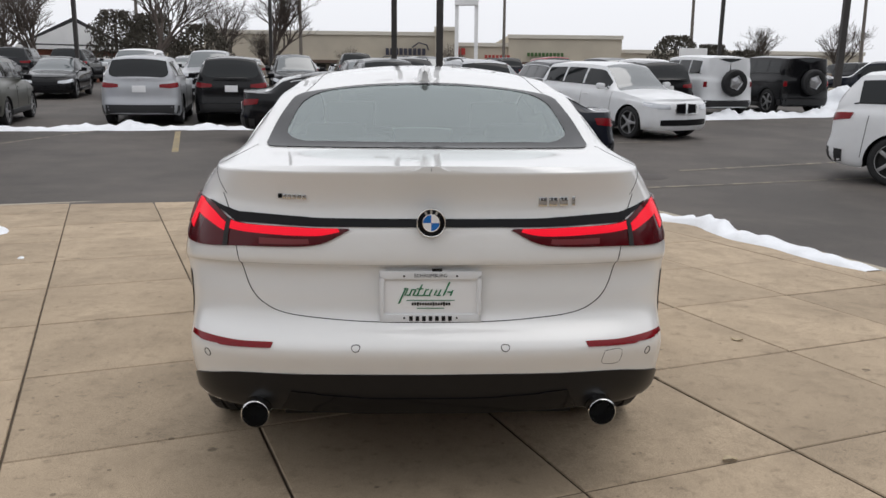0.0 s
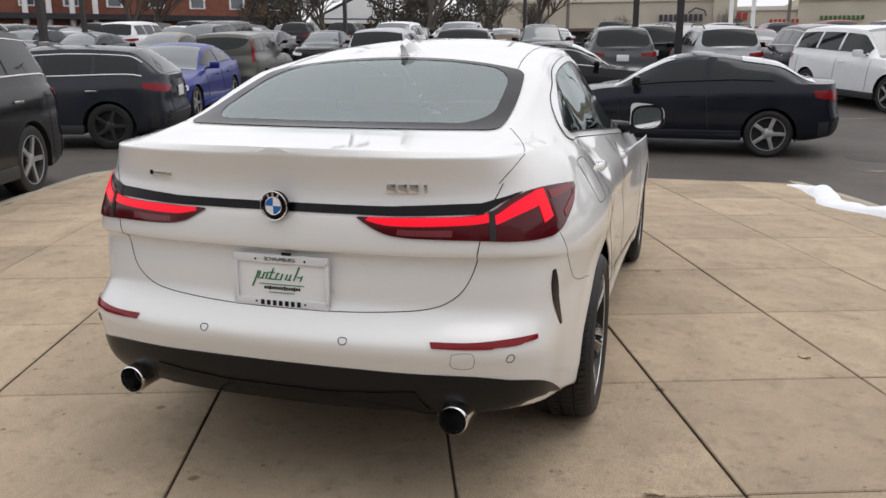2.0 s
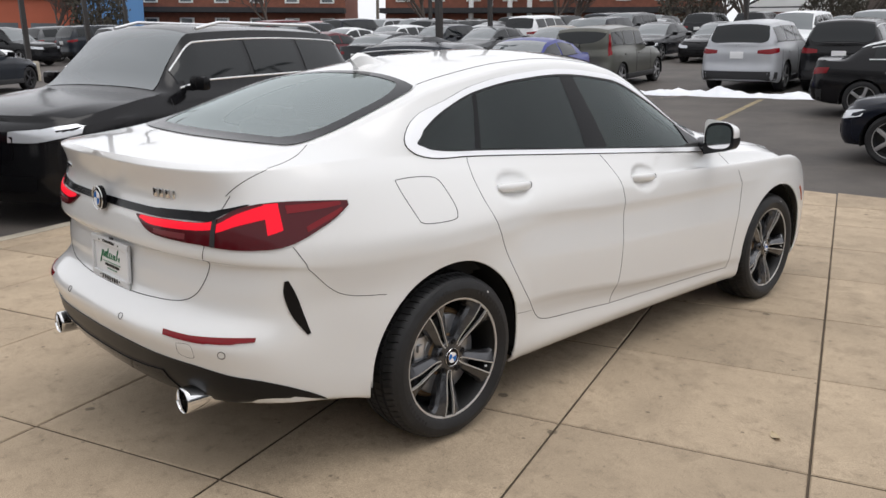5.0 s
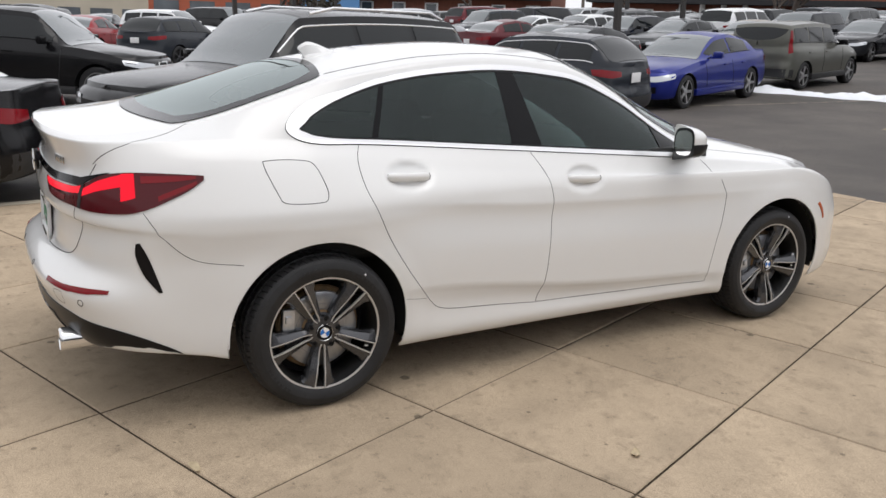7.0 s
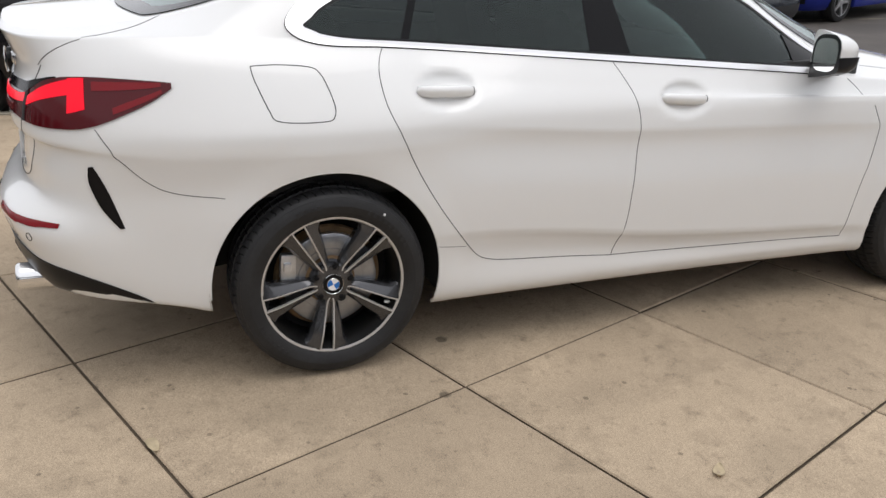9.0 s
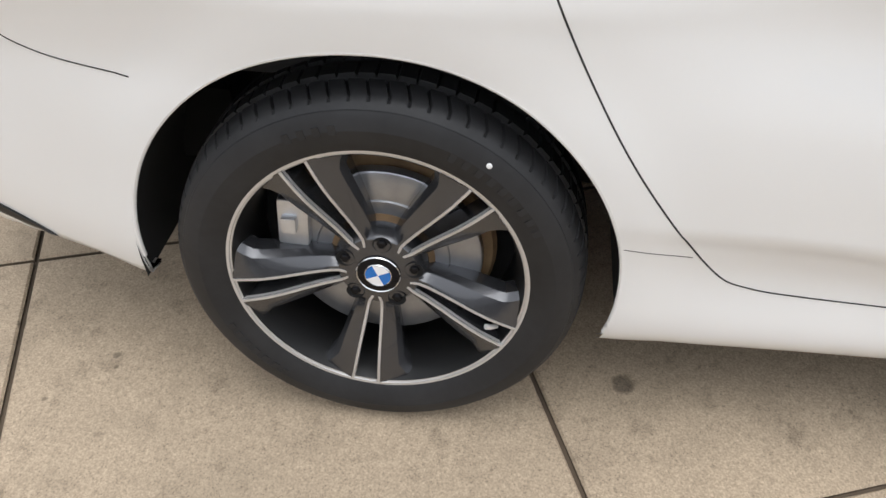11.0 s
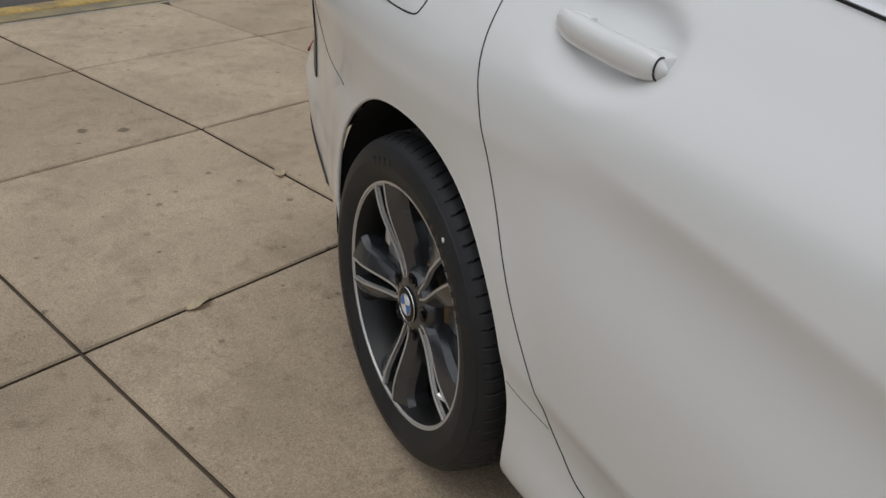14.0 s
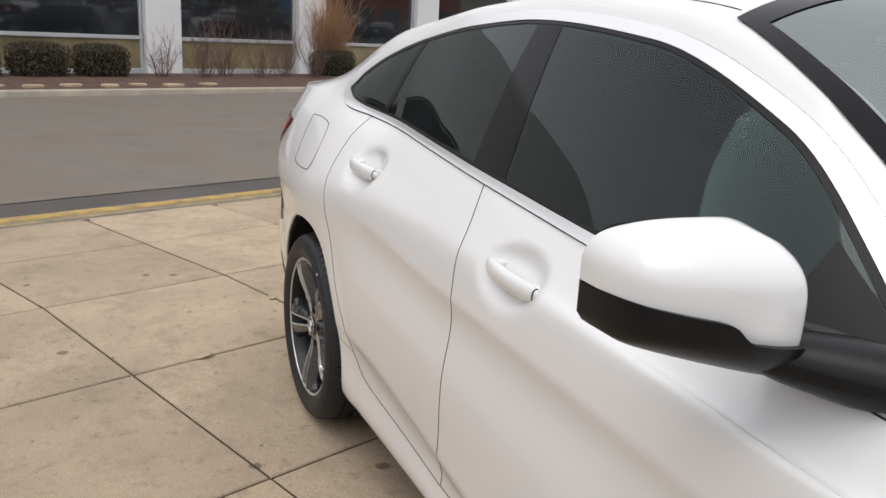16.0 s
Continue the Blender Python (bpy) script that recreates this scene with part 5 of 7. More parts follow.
def mirror(s):
    """Door mirror: white cap over a black lower shell, glass to the rear."""
    cx, cy, cz = MIRROR

    top = curve1([(-1, 0.104), (-0.93, 0.119), (-0.7, 0.126), (-0.2, 0.124), (0.2, 0.120), (0.6, 0.112), (0.8, 0.104), (0.92, 0.093), (1, 0.075)])
    split = curve1([(-1, 0.000), (-0.3, 0.006), (-0.2, 0.011), (-0.02, 0.028), (0.4, 0.035), (0.9, 0.042), (1, 0.043)])
    low = curve1([(-1, -0.055), (-0.4, -0.042), (0.3, -0.026), (0.8, -0.012), (0.95, -0.003), (1, 0.006)])
    bulge = curve1([(-1, 0.094), (-0.9, 0.106), (-0.5, 0.114), (0.2, 0.106), (0.75, 0.088), (0.93, 0.06), (1, 0.03)])

    def at(u, y, z):
        return (s * (cx + 0.097 * u), cy - 0.055 - 0.030 * u + y, cz + z)

    def shell(za, zb, grow):
        bm = bmesh.new()
        n, k = 28, 12
        front, rear = [], []
        for i in range(n + 1):
            u = -1 + 2 * i / n
            mid, half = (top(u) + low(u)) / 2, (top(u) - low(u)) / 2 + grow
            zs = [za(u) + (zb(u) - za(u)) * j / k for j in range(k + 1)]
            front.append([bm.verts.new(at(u, (bulge(u) + grow) * max(0, 1 - min(1, abs(z - mid) / half) ** 3.5) ** 0.6, z)) for z in zs])
            rear.append([bm.verts.new(at(u, -0.012, z)) for z in zs])
        for i in range(n):
            for j in range(k):
                bm.faces.new((front[i][j], front[i + 1][j], front[i + 1][j + 1], front[i][j + 1]))
                bm.faces.new((rear[i][j], rear[i][j + 1], rear[i + 1][j + 1], rear[i + 1][j]))
            for j in (0, k):
                bm.faces.new((front[i][j], rear[i][j], rear[i + 1][j], front[i + 1][j]))
        for i in (0, n):
            for j in range(k):
                bm.faces.new((front[i][j], front[i][j + 1], rear[i][j + 1], rear[i][j]))
        bmesh.ops.remove_doubles(bm, verts=bm.verts, dist=1e-4)
        bmesh.ops.recalc_face_normals(bm, faces=bm.faces)
        return bm
    cap = part("door_mirror", shell(split, top, 0.0), PAINT, hero, "white door mirror with black lower shell", auto=50)
    part("mirror_shell", shell(lambda u: low(u) - 0.002, lambda u: split(u) + 0.002, 0.009), BLACK_PLASTIC, cap, "black lower mirror shell", auto=50)
    for w, h, y, name, material, label in ((0.120, 0.074, -0.0135, "mirror_back", BLACK_PLASTIC, "black frame round the mirror glass"), (0.104, 0.060, -0.0150, "mirror_glass", CHROME, "mirror glass")):
        bm = bmesh.new()
        out = []
        for q in range(40):
            a = 2 * math.pi * q / 40
            du = w / 0.125 * math.copysign(abs(math.cos(a)) ** 0.6, math.cos(a))
            out.append(bm.verts.new(at(du, y, 0.042 + 0.008 * du + h * math.copysign(abs(math.sin(a)) ** 0.7, math.sin(a)))))
        bm.faces.new(out)
        part(name, bm, material, cap, label, smooth=False)
    bm = tube([(s * (cx - 0.05), cy + 0.015, cz - 0.012), (s * (cx - 0.10), cy + 0.035, cz - 0.020), (s * (cx - 0.15), cy + 0.075, cz - 0.026), (s * (cx - 0.23), cy + 0.15, cz - 0.03)], lambda t: 0.020 + 0.026 * min(1, 2 * t), 14)
    bmesh.ops.scale(bm, vec=(1, 1.3, 0.85), space=Matrix.Translation((0, -cy, -(cz - 0.03))), verts=bm.verts)
    part("mirror_arm", bm, BLACK_PLASTIC, cap, "black mirror arm")
    lo, hi = [(0.73, 1.86, 0.985), (0.73, 1.98, 0.975), (0.73, 2.09, 0.967)], [(0.66, 1.865, 1.098), (0.68, 1.96, 1.035), (0.72, 2.09, 0.972)]
    part("mirror_triangle", skin_patch(lo, hi, 16, 4, 0.006, 0.006, s < 0), BLACK_PLASTIC, cap, "black triangle at the mirror's foot")


MIRROR = (0.922, 1.906, 1.004)
hero_fittings()

# ---- parked cars ----
CAR_TYPES = {
    # length, width, height, wheelbase, wheel radius, hood height, nose height, belt, hood length, roof start, roof end, tail top y, tail deck z, tail lean
    "suv": dict(L=4.70, W=1.88, H=1.68, wb=2.80, r=0.365, nose=0.86, hood=1.05, belt=1.06, ws0=1.42, ws1=2.12, roof1=4.25, tail=4.60, deck=None, arch=0.41),
    "big_suv": dict(L=5.10, W=1.98, H=1.78, wb=3.02, r=0.375, nose=0.92, hood=1.12, belt=1.12, ws0=1.40, ws1=2.10, roof1=4.6, tail=4.98, deck=None, arch=0.42),
    "hatch": dict(L=4.36, W=1.82, H=1.52, wb=2.67, r=0.345, nose=0.80, hood=0.99, belt=0.99, ws0=1.38, ws1=2.15, roof1=3.75, tail=4.24, deck=None, arch=0.39),
    "sedan": dict(L=4.70, W=1.83, H=1.44, wb=2.85, r=0.335, nose=0.72, hood=0.93, belt=0.93, ws0=1.50, ws1=2.35, roof1=3.45, tail=4.15, deck=1.04, arch=0.375),
    "coupe": dict(L=4.42, W=1.79, H=1.41, wb=2.70, r=0.325, nose=0.70, hood=0.92, belt=0.95, ws0=1.35, ws1=2.20, roof1=3.10, tail=4.05, deck=1.02, arch=0.365),
    "boxy": dict(L=4.3, W=1.87, H=1.85, wb=2.75, r=0.405, nose=1.05, hood=1.12, belt=1.18, ws0=1.45, ws1=1.75, roof1=4.20, tail=4.28, deck=None, arch=0.45),
    "cube": dict(L=4.14, W=1.80, H=1.60, wb=2.57, r=0.33, nose=0.84, hood=1.04, belt=1.00, ws0=1.20, ws1=1.80, roof1=3.85, tail=4.10, deck=None, arch=0.375),
}


def car_tables(k):
    """Curves for a car of a type; y runs from the tail (0) to the nose (L), then is shifted so that the rear axle is at 0."""
    T = CAR_TYPES[k]
    L, hw, H = T["L"], T["W"] / 2, T["H"]
    rear_over = (L - T["wb"]) * 0.5 + 0.06
    y = lambda from_nose: L - from_nose - rear_over
    yr, yf = -rear_over, L - rear_over
    boxy = k in ("boxy", "cube")
    c = 0.35 if not boxy else 0.6
    plan = [(0, yr), (0.35 * hw, yr + 0.01), (0.65 * hw, yr + 0.035), (0.85 * hw, yr + 0.11), (0.945 * hw, yr + 0.27), (0.985 * hw, yr + 0.6), (hw, yr + 1.1), (hw * 0.99, L / 2 - rear_over), (hw, yf - 1.2), (0.985 * hw, yf - 0.7), (0.93 * hw, yf - 0.36), (0.80 * hw, yf - 0.16), (0.55 * hw, yf - 0.06), (0.3 * hw, yf - 0.02), (0, yf)]
    b, n, hd = T["belt"], T["nose"], T["hood"]
    lv = [(0.30, 0.24, 0.22, 0.06, 0.05, -0.04), (0.38, 0.30, 0.30, 0.02, 0.0, 0.0), (0.52, 0.45, 0.42, 0.0, -0.02, 0.01), (0.70, 0.62, 0.55, 0.0, 0.02, 0.0), (b - 0.15, b - 0.22, n - 0.12, 0.01, 0.03, -0.02), (b - 0.04, -0.10, n - 0.04, 0.03, 0.05, -0.05), (b + 0.02 if T["deck"] is None else T["deck"] - 0.02, 0.0, n, 0.075, 0.06, -0.10)]
    ro = 0.62 if not boxy else 0.72
    y_ws0, y_ws1, y_r1, y_t = y(T["ws0"]), y(T["ws1"]), y(T["roof1"]), y(T["tail"])
    belt = [(yr, lv[-1][0]), (y_r1, b + 0.05), (0.5 * (y_r1 + y_ws1), b + 0.02), (y_ws0, b - 0.02), (yf - 0.5, n + 0.05), (yf, n)]
    if T["deck"] is None:
        zc = [(yr, b + 0.06), (y_t, b + 0.12), (y_t + 0.6 * (y_r1 - y_t), b + 0.12 + 0.72 * (H - b - 0.16)), (y_r1, H - 0.04), (y_r1 + 0.5, H - 0.005), (y_ws1 - 0.35, H), (y_ws1, H - 0.05), (0.5 * (y_ws0 + y_ws1), hd + 0.52 * (H - hd)), (y_ws0, hd + 0.03), (y_ws0 + 0.25, hd), (yf - 0.4, n + 0.6 * (hd - n)), (yf, n + 0.02)]
    else:
        zc = [(yr, T["deck"]), (y_t, T["deck"] + 0.02), (0.5 * (y_t + y_r1), T["deck"] + 0.25), (y_r1, H - 0.07), (y_r1 + 0.45, H - 0.01), (y_ws1 - 0.35, H), (y_ws1, H - 0.06), (0.5 * (y_ws0 + y_ws1), hd + 0.52 * (H - hd)), (y_ws0, hd + 0.03), (y_ws0 + 0.25, hd), (yf - 0.4, n + 0.6 * (hd - n)), (yf, n + 0.02)]
    zcf = curve1(zc)
    zr = [(q, zcf(q) - (0.05 if y_t < q < y_ws0 else 0.03)) for q in [yr, y_t, 0.5 * (y_t + y_r1), y_r1, 0.5 * (y_r1 + y_ws1), y_ws1, 0.5 * (y_ws0 + y_ws1), y_ws0, yf - 0.4, yf]]
    xr = [(yr, 0.7 * hw), (y_t, 0.74 * hw), (y_r1, ro * hw * 1.05), (y_ws1, ro * hw * 1.03), (0.5 * (y_ws0 + y_ws1), 0.69 * hw), (y_ws0, 0.77 * hw), (yf - 0.3, 0.7 * hw), (yf, 0.55 * hw)]
    return dict(plan=plan, levels=lv, rear_blend=0.55, front_blend=0.7, tumble=0.02, belt=belt, xr=xr, zr=zr, zc=zc), dict(T, yr=yr, yf=yf, ws0=y_ws0, ws1=y_ws1, roof1=y_r1, tail=y_t, hw=hw)


def offset_patch(cols, rows, c_range, off=0.006, right=True, left=True, test=None):
    """A sheet over part of a car's skin, a little outside it."""
    bm = bmesh.new()
    i0, i1 = c_range
    n, m = len(cols), len(cols[0])

    def nrm(i, j):
        a = cols[min(i + 1, n - 1)][j] - cols[max(i - 1, 0)][j]
        b = cols[i][min(j + 1, m - 1)] - cols[i][max(j - 1, 0)]
        v = a.cross(b)
        if v.length < 1e-9:
            return Vector((0, 0, 1))
        v.normalize()
        return v if v.dot(cols[i][j] - Vector((0, cols[i][j].y * 0.85, 0.6))) > 0 else -v
    for s in ((1,) if right else ()) + ((-1,) if left else ()):
        g = {}
        for i in range(i0, i1 + 1):
            for j in rows:
                p = cols[i][j] + nrm(i, j) * off
                g[i, j] = bm.verts.new((s * max(p.x, 0), p.y, p.z))
        for i in range(i0, i1):
            for j in rows[:-1]:
                if test and not test((cols[i][j] + cols[i + 1][j + 1]) / 2):
                    continue
                q = (g[i, j], g[i + 1, j], g[i + 1, j + 1], g[i, j + 1])
                try:
                    bm.faces.new(q if s > 0 else q[::-1])
                except ValueError:
                    pass
    bmesh.ops.remove_doubles(bm, verts=bm.verts, dist=1e-4)
    bmesh.ops.delete(bm, geom=[v for v in bm.verts if not v.link_faces], context="VERTS")
    return bm


NLOW, NSIDE, NTOP = 3, 6, 6


def small_wheel(car, x, y, r, rim_mat, spokes):
    s = 1 if x > 0 else -1
    w = part("wheel", lathe([(r * 0.66, -0.02), (r * 0.70, 0.0), (r * 0.86, 0.012), (r * 0.96, -0.005), (r, -0.04), (r, -0.18), (r * 0.94, -0.21), (r * 0.6, -0.2)], 36), RUBBER, car, "black tyre on an alloy wheel")
    w.matrix_basis = pose(x, y, r, 0, 0, 0 if s > 0 else 180)
    part("rim", lathe([(r * 0.70, 0.0), (r * 0.685, 0.002), (r * 0.66, -0.01), (r * 0.62, -0.05), (r * 0.6, -0.1), (0.0, -0.1)], 36), RIM_BACK, w, "inside of the rim, coloured dark as if in shade")
    bm = bmesh.new()
    for k in range(spokes):
        box(bm, -0.022, 0.36 * r, 0, 0.03, 0.66 * r, 0.045 + 0.1 * r / spokes, bevel=0.006, m=Matrix.Rotation(2 * math.pi * k / spokes, 4, "X"))
    v = lathe([(0.0, 0.0), (0.05, -0.004), (0.075, -0.02), (0.08, -0.04)], 20)
    me = bpy.data.meshes.new("tmp")
    v.to_mesh(me)
    v.free()
    bm.from_mesh(me)
    bpy.data.meshes.remove(me)
    v = lathe([(r * 0.705, -0.004), (r * 0.70, 0.004), (r * 0.675, 0.003), (r * 0.665, -0.02)], 36)
    me = bpy.data.meshes.new("tmp")
    v.to_mesh(me)
    v.free()
    bm.from_mesh(me)
    bpy.data.meshes.remove(me)
    part("spokes", bm, rim_mat, w, "alloy spokes")
    return w


# near-black rim colour that paints in the shade behind the spokes
RIM_BACK = mat("shadowed_rim", (0.02, 0.02, 0.02), 0.7)
RIM_SILVER = mat("silver_alloy", (0.42, 0.42, 0.43), 0.35, metal=0.7)
RIM_DARK = mat("dark_alloy", (0.05, 0.05, 0.055), 0.35, metal=0.5)
CLAD = mat("dark_grey_cladding", (0.02, 0.02, 0.021), 0.6)
COLORS = {
    "white": (0.74, 0.75, 0.76), "black": (0.007, 0.007, 0.008), "dark grey": (0.022, 0.023, 0.026), "silver": (0.42, 0.43, 0.45), "grey": (0.09, 0.094, 0.098), "blue": (0.012, 0.022, 0.20),
    "red": (0.26, 0.012, 0.018), "maroon": (0.10, 0.008, 0.014), "navy": (0.007, 0.009, 0.016), "grey-green": (0.10, 0.10, 0.085), "slate": (0.022, 0.026, 0.033), "champagne": (0.22, 0.18, 0.14),
}


def paint(color):
    c = COLORS[color]
    return mat("paint_" + color.replace(" ", "_"), c, 0.16 if color in ("black", "dark grey", "navy", "slate") else 0.3, metal=0.0 if color in ("white", "black", "dark grey", "navy", "slate") else 0.3, coat=0.0 if color in ("black", "dark grey", "navy", "slate") else 0.3, spec=0.3, var=0.05, scale=3)


PROTO = {}


def car_thing(kind, color, label, rim="silver", detail="", spokes=5, rails=False, chrome=False):
    """A parked car with body, windows, lamps, plates, mirrors and wheels; rear axle at its origin, nose to +y."""
    tb, T = car_tables(kind)
    cols = car_grid(tb, 84, NLOW, NSIDE, NTOP)
    car = thing("car", label, "car", group="cars on the lot")
    j_belt = NLOW * (len(tb["levels"]) - 1)
    arch_r, r = T["arch"], T["r"]

    def keep(i, j, c):
        if j < j_belt and c.x > 0.55 * T["hw"]:
            for ya in (0, T["wb"]):
                if math.hypot(c.y - ya, c.z - r * 0.98) < arch_r:
                    return False
        return True
    bm = skin(cols, keep)
    for v in bm.verts:
        if v.is_boundary and abs(v.co.x) > 0.55 * T["hw"]:
            for ya in (0, T["wb"]):
                d = Vector((v.co.y - ya, v.co.z - r * 0.98))
                if arch_r * 0.75 < d.length < arch_r * 1.25 and v.co.z > 0.30:
                    d = d.normalized() * arch_r
                    v.co.y, v.co.z = ya + d.x, r * 0.98 + d.y
    bmesh.ops.recalc_face_normals(bm, faces=bm.faces)
    if sum(f.normal.z * f.calc_area() for f in bm.faces if f.calc_center_median().z > T["belt"] + 0.2) < 0:
        bmesh.ops.reverse_faces(bm, faces=bm.faces)
    part("body", bm, paint(color), car, f"{color} painted body", auto=40)
    ys = [c[j_belt].y for c in cols]
    ix = lambda y: min(range(len(ys)), key=lambda i: abs(ys[i] - y))
    side_rows = list(range(j_belt + 1, j_belt + NSIDE))
    top_rows = list(range(j_belt + NSIDE, j_belt + NSIDE + NTOP + 1))
    # side windows, split by pillars
    y0 = T["tail"] + (0.28 if T["deck"] is None else 0.45)
    y1 = T["ws0"] - 0.28
    cuts = [y0, y0 + 0.30 * (y1 - y0), y0 + 0.62 * (y1 - y0), y1] if T["deck"] is None else [y0 + 0.05, y0 + 0.46 * (y1 - y0), y1]

    def high(c):
        return c.z - T["belt"] > 0.06
    for s in (True, False):
        for a, b in zip(cuts, cuts[1:]):
            i0, i1 = ix(a) + 1, ix(b)
            if i1 > i0:
                part("window", offset_patch(cols, side_rows, (i0, i1), 0.006, s, not s, high), GLASS_DARK, car, "dark tinted side window")
        sg = 1 if s else -1
        part("window_trim", tube([(sg * (cols[i][j_belt + 1].x + 0.004), cols[i][j_belt + 1].y, cols[i][j_belt + 1].z) for i in range(ix(cuts[0]), ix(y1) + 1)], 0.011, 6), SATIN if chrome else BLACK_PLASTIC, car)
        if chrome:
            part("window_trim", tube([(sg * (cols[i][j_belt + NSIDE - 1].x + 0.004), cols[i][j_belt + NSIDE - 1].y, cols[i][j_belt + NSIDE - 1].z + 0.004) for i in range(ix(cuts[0]), ix(y1) + 1)], 0.010, 6), SATIN, car)
    part("windscreen", offset_patch(cols, top_rows, (ix(T["ws1"]), ix(T["ws0"])), 0.006), WINDSCREEN, car, "windscreen reflecting the sky")
    if T["deck"] is None:
        part("rear_window", offset_patch(cols, top_rows, (ix(T["tail"]), ix(T["roof1"]) - 1), 0.006, test=lambda c: c.z > T["belt"] + 0.10), GLASS_DARK, car, "dark rear window")
    else:
        part("rear_window", offset_patch(cols, top_rows, (ix(T["tail"]), ix(T["roof1"])), 0.006), WINDSCREEN, car, "rear window")
    tree = BVHTree.FromPolygons([p for c in cols for p in c], [(i * len(cols[0]) + j, (i + 1) * len(cols[0]) + j, (i + 1) * len(cols[0]) + j + 1, i * len(cols[0]) + j + 1) for i in range(len(cols) - 1) for j in range(len(cols[0]) - 1)])

    def patch(lo, hi, n, m, s, off=0.008):
        a, b = spline(lo, n), spline(hi, n)
        g = []
        bmx = bmesh.new()
        for i in range(n):
            row = []
            for j in range(m + 1):
                want = a[i].lerp(b[i], j / m)
                sx = -1 if want.x < 0 else 1
                h, nn, _, _ = tree.find_nearest(Vector((abs(want.x), want.y, want.z)))
                q = h + (nn if nn.dot(h - Vector((0, T["wb"] / 2, 0.6))) > 0 else -nn) * off
                row.append(bmx.verts.new((s * sx * q.x, q.y, q.z)))
            g.append(row)
        for i in range(n - 1):
            for j in range(m):
                bmx.faces.new((g[i][j], g[i + 1][j], g[i + 1][j + 1], g[i][j + 1]))
        return bmx
    hw, yr, yf, b, n_ = T["hw"], T["yr"], T["yf"], T["belt"], T["nose"]
    for s in (1, -1):
        # lamps
        if kind == "cube":
            part("tail_lamp", patch([(0.86 * hw, yr + 0.12, b - 0.12), (0.86 * hw, yr + 0.16, b + 0.15), (0.78 * hw, yr + 0.25, b + 0.40)], [(0.93 * hw, yr + 0.25, b - 0.10), (0.90 * hw, yr + 0.28, b + 0.15), (0.80 * hw, yr + 0.33, b + 0.40)], 10, 2, s), LAMP_RED, car, "tall red tail lamp")
        elif kind == "boxy":
            part("tail_lamp", patch([(0.80 * hw, yr, 0.92), (0.80 * hw, yr, 1.10)], [(0.92 * hw, yr + 0.1, 0.92), (0.92 * hw, yr + 0.1, 1.10)], 5, 2, s), LAMP_RED, car, "square red tail lamp")
        else:
            zt = b - 0.07 if T["deck"] is None else b - 0.10
            part("tail_lamp", patch([(0.50 * hw, yr + 0.02, zt - 0.05), (0.80 * hw, yr + 0.10, zt - 0.07), (0.95 * hw, yr + 0.36, zt - 0.03)], [(0.50 * hw, yr + 0.02, zt + 0.03), (0.80 * hw, yr + 0.10, zt + 0.06), (0.95 * hw, yr + 0.40, zt + 0.07)], 12, 3, s), LAMP_RED, car, "red tail lamp")
        part("headlamp", patch([(0.45 * hw, yf - 0.05, n_ - 0.17), (0.75 * hw, yf - 0.14, n_ - 0.16), (0.93 * hw, yf - 0.42, n_ - 0.10)], [(0.45 * hw, yf - 0.07, n_ - 0.08), (0.75 * hw, yf - 0.16, n_ - 0.04), (0.93 * hw, yf - 0.46, n_ + 0.0)], 12, 3, s), LAMP_WHITE, car, "clear headlamp")
        # mirror
        bm = bmesh.new()
        box(bm, s * (hw + 0.08), T["ws0"] - 0.36, b + 0.08, 0.20, 0.11, 0.14, bevel=0.04)
        box(bm, s * (hw - 0.03), T["ws0"] - 0.34, b + 0.03, 0.12, 0.05, 0.05, bevel=0.015)
        part("door_mirror", bm, paint(color) if color in ("white", "blue", "red") else BLACK_GLOSS, car, "door mirror")
        # handles
        for yy in ((0.5 * (cuts[0] + cuts[-2]), 0.5 * (cuts[-2] + cuts[-1]) - 0.25) if len(cuts) > 3 else (cuts[1] - 0.45, cuts[1] + 0.35)):
            h, nn, _, _ = tree.find_nearest(Vector((hw, yy, b - 0.12)))
            part("door_handle", boxed(s * (h.x + 0.012), yy, h.z, 0.022, 0.19, 0.028, bevel=0.009), CHROME if chrome else paint(color), car)
        # door seams
        for yy in (cuts[0] + 0.20, cuts[-2] + 0.02, cuts[-1] + 0.16):
            line = []
            for k in range(9):
                h, nn, _, _ = tree.find_nearest(Vector((hw, yy - 0.06 * (k / 8 - 0.5), b - 0.03 - (b - 0.42) * k / 8)))
                line.append((s * (h.x + 0.001), h.y, h.z))
            if min(abs(line[-1][1] - ya) for ya in (0, T["wb"])) > arch_r:
                part("door_seam", tube(line, 0.0045, 5), GAP, car)
        # lower sill
        part("sill", boxed(s * (hw - 0.06), T["wb"] / 2, 0.30, 0.14, T["wb"] - 2 * arch_r + 0.04, 0.14, bevel=0.03), CLAD if T["deck"] is None else paint(color), car, "lower sill")
        for ya in (0, T["wb"]):
            bm = lathe([(arch_r + 0.005, 0.0), (arch_r + 0.01, -0.30), (0.05, -0.30)], 18, "x", radians(-15), radians(195))
            bmesh.ops.scale(bm, vec=(s, 1, 1), verts=bm.verts)
            bmesh.ops.translate(bm, vec=(s * (hw - 0.015), ya, r * 0.98), verts=bm.verts)
            part("wheel_housing", bm, LINER, car)
            small_wheel(car, s * (hw - 0.035), ya, r, RIM_SILVER if rim == "silver" else RIM_DARK, spokes)
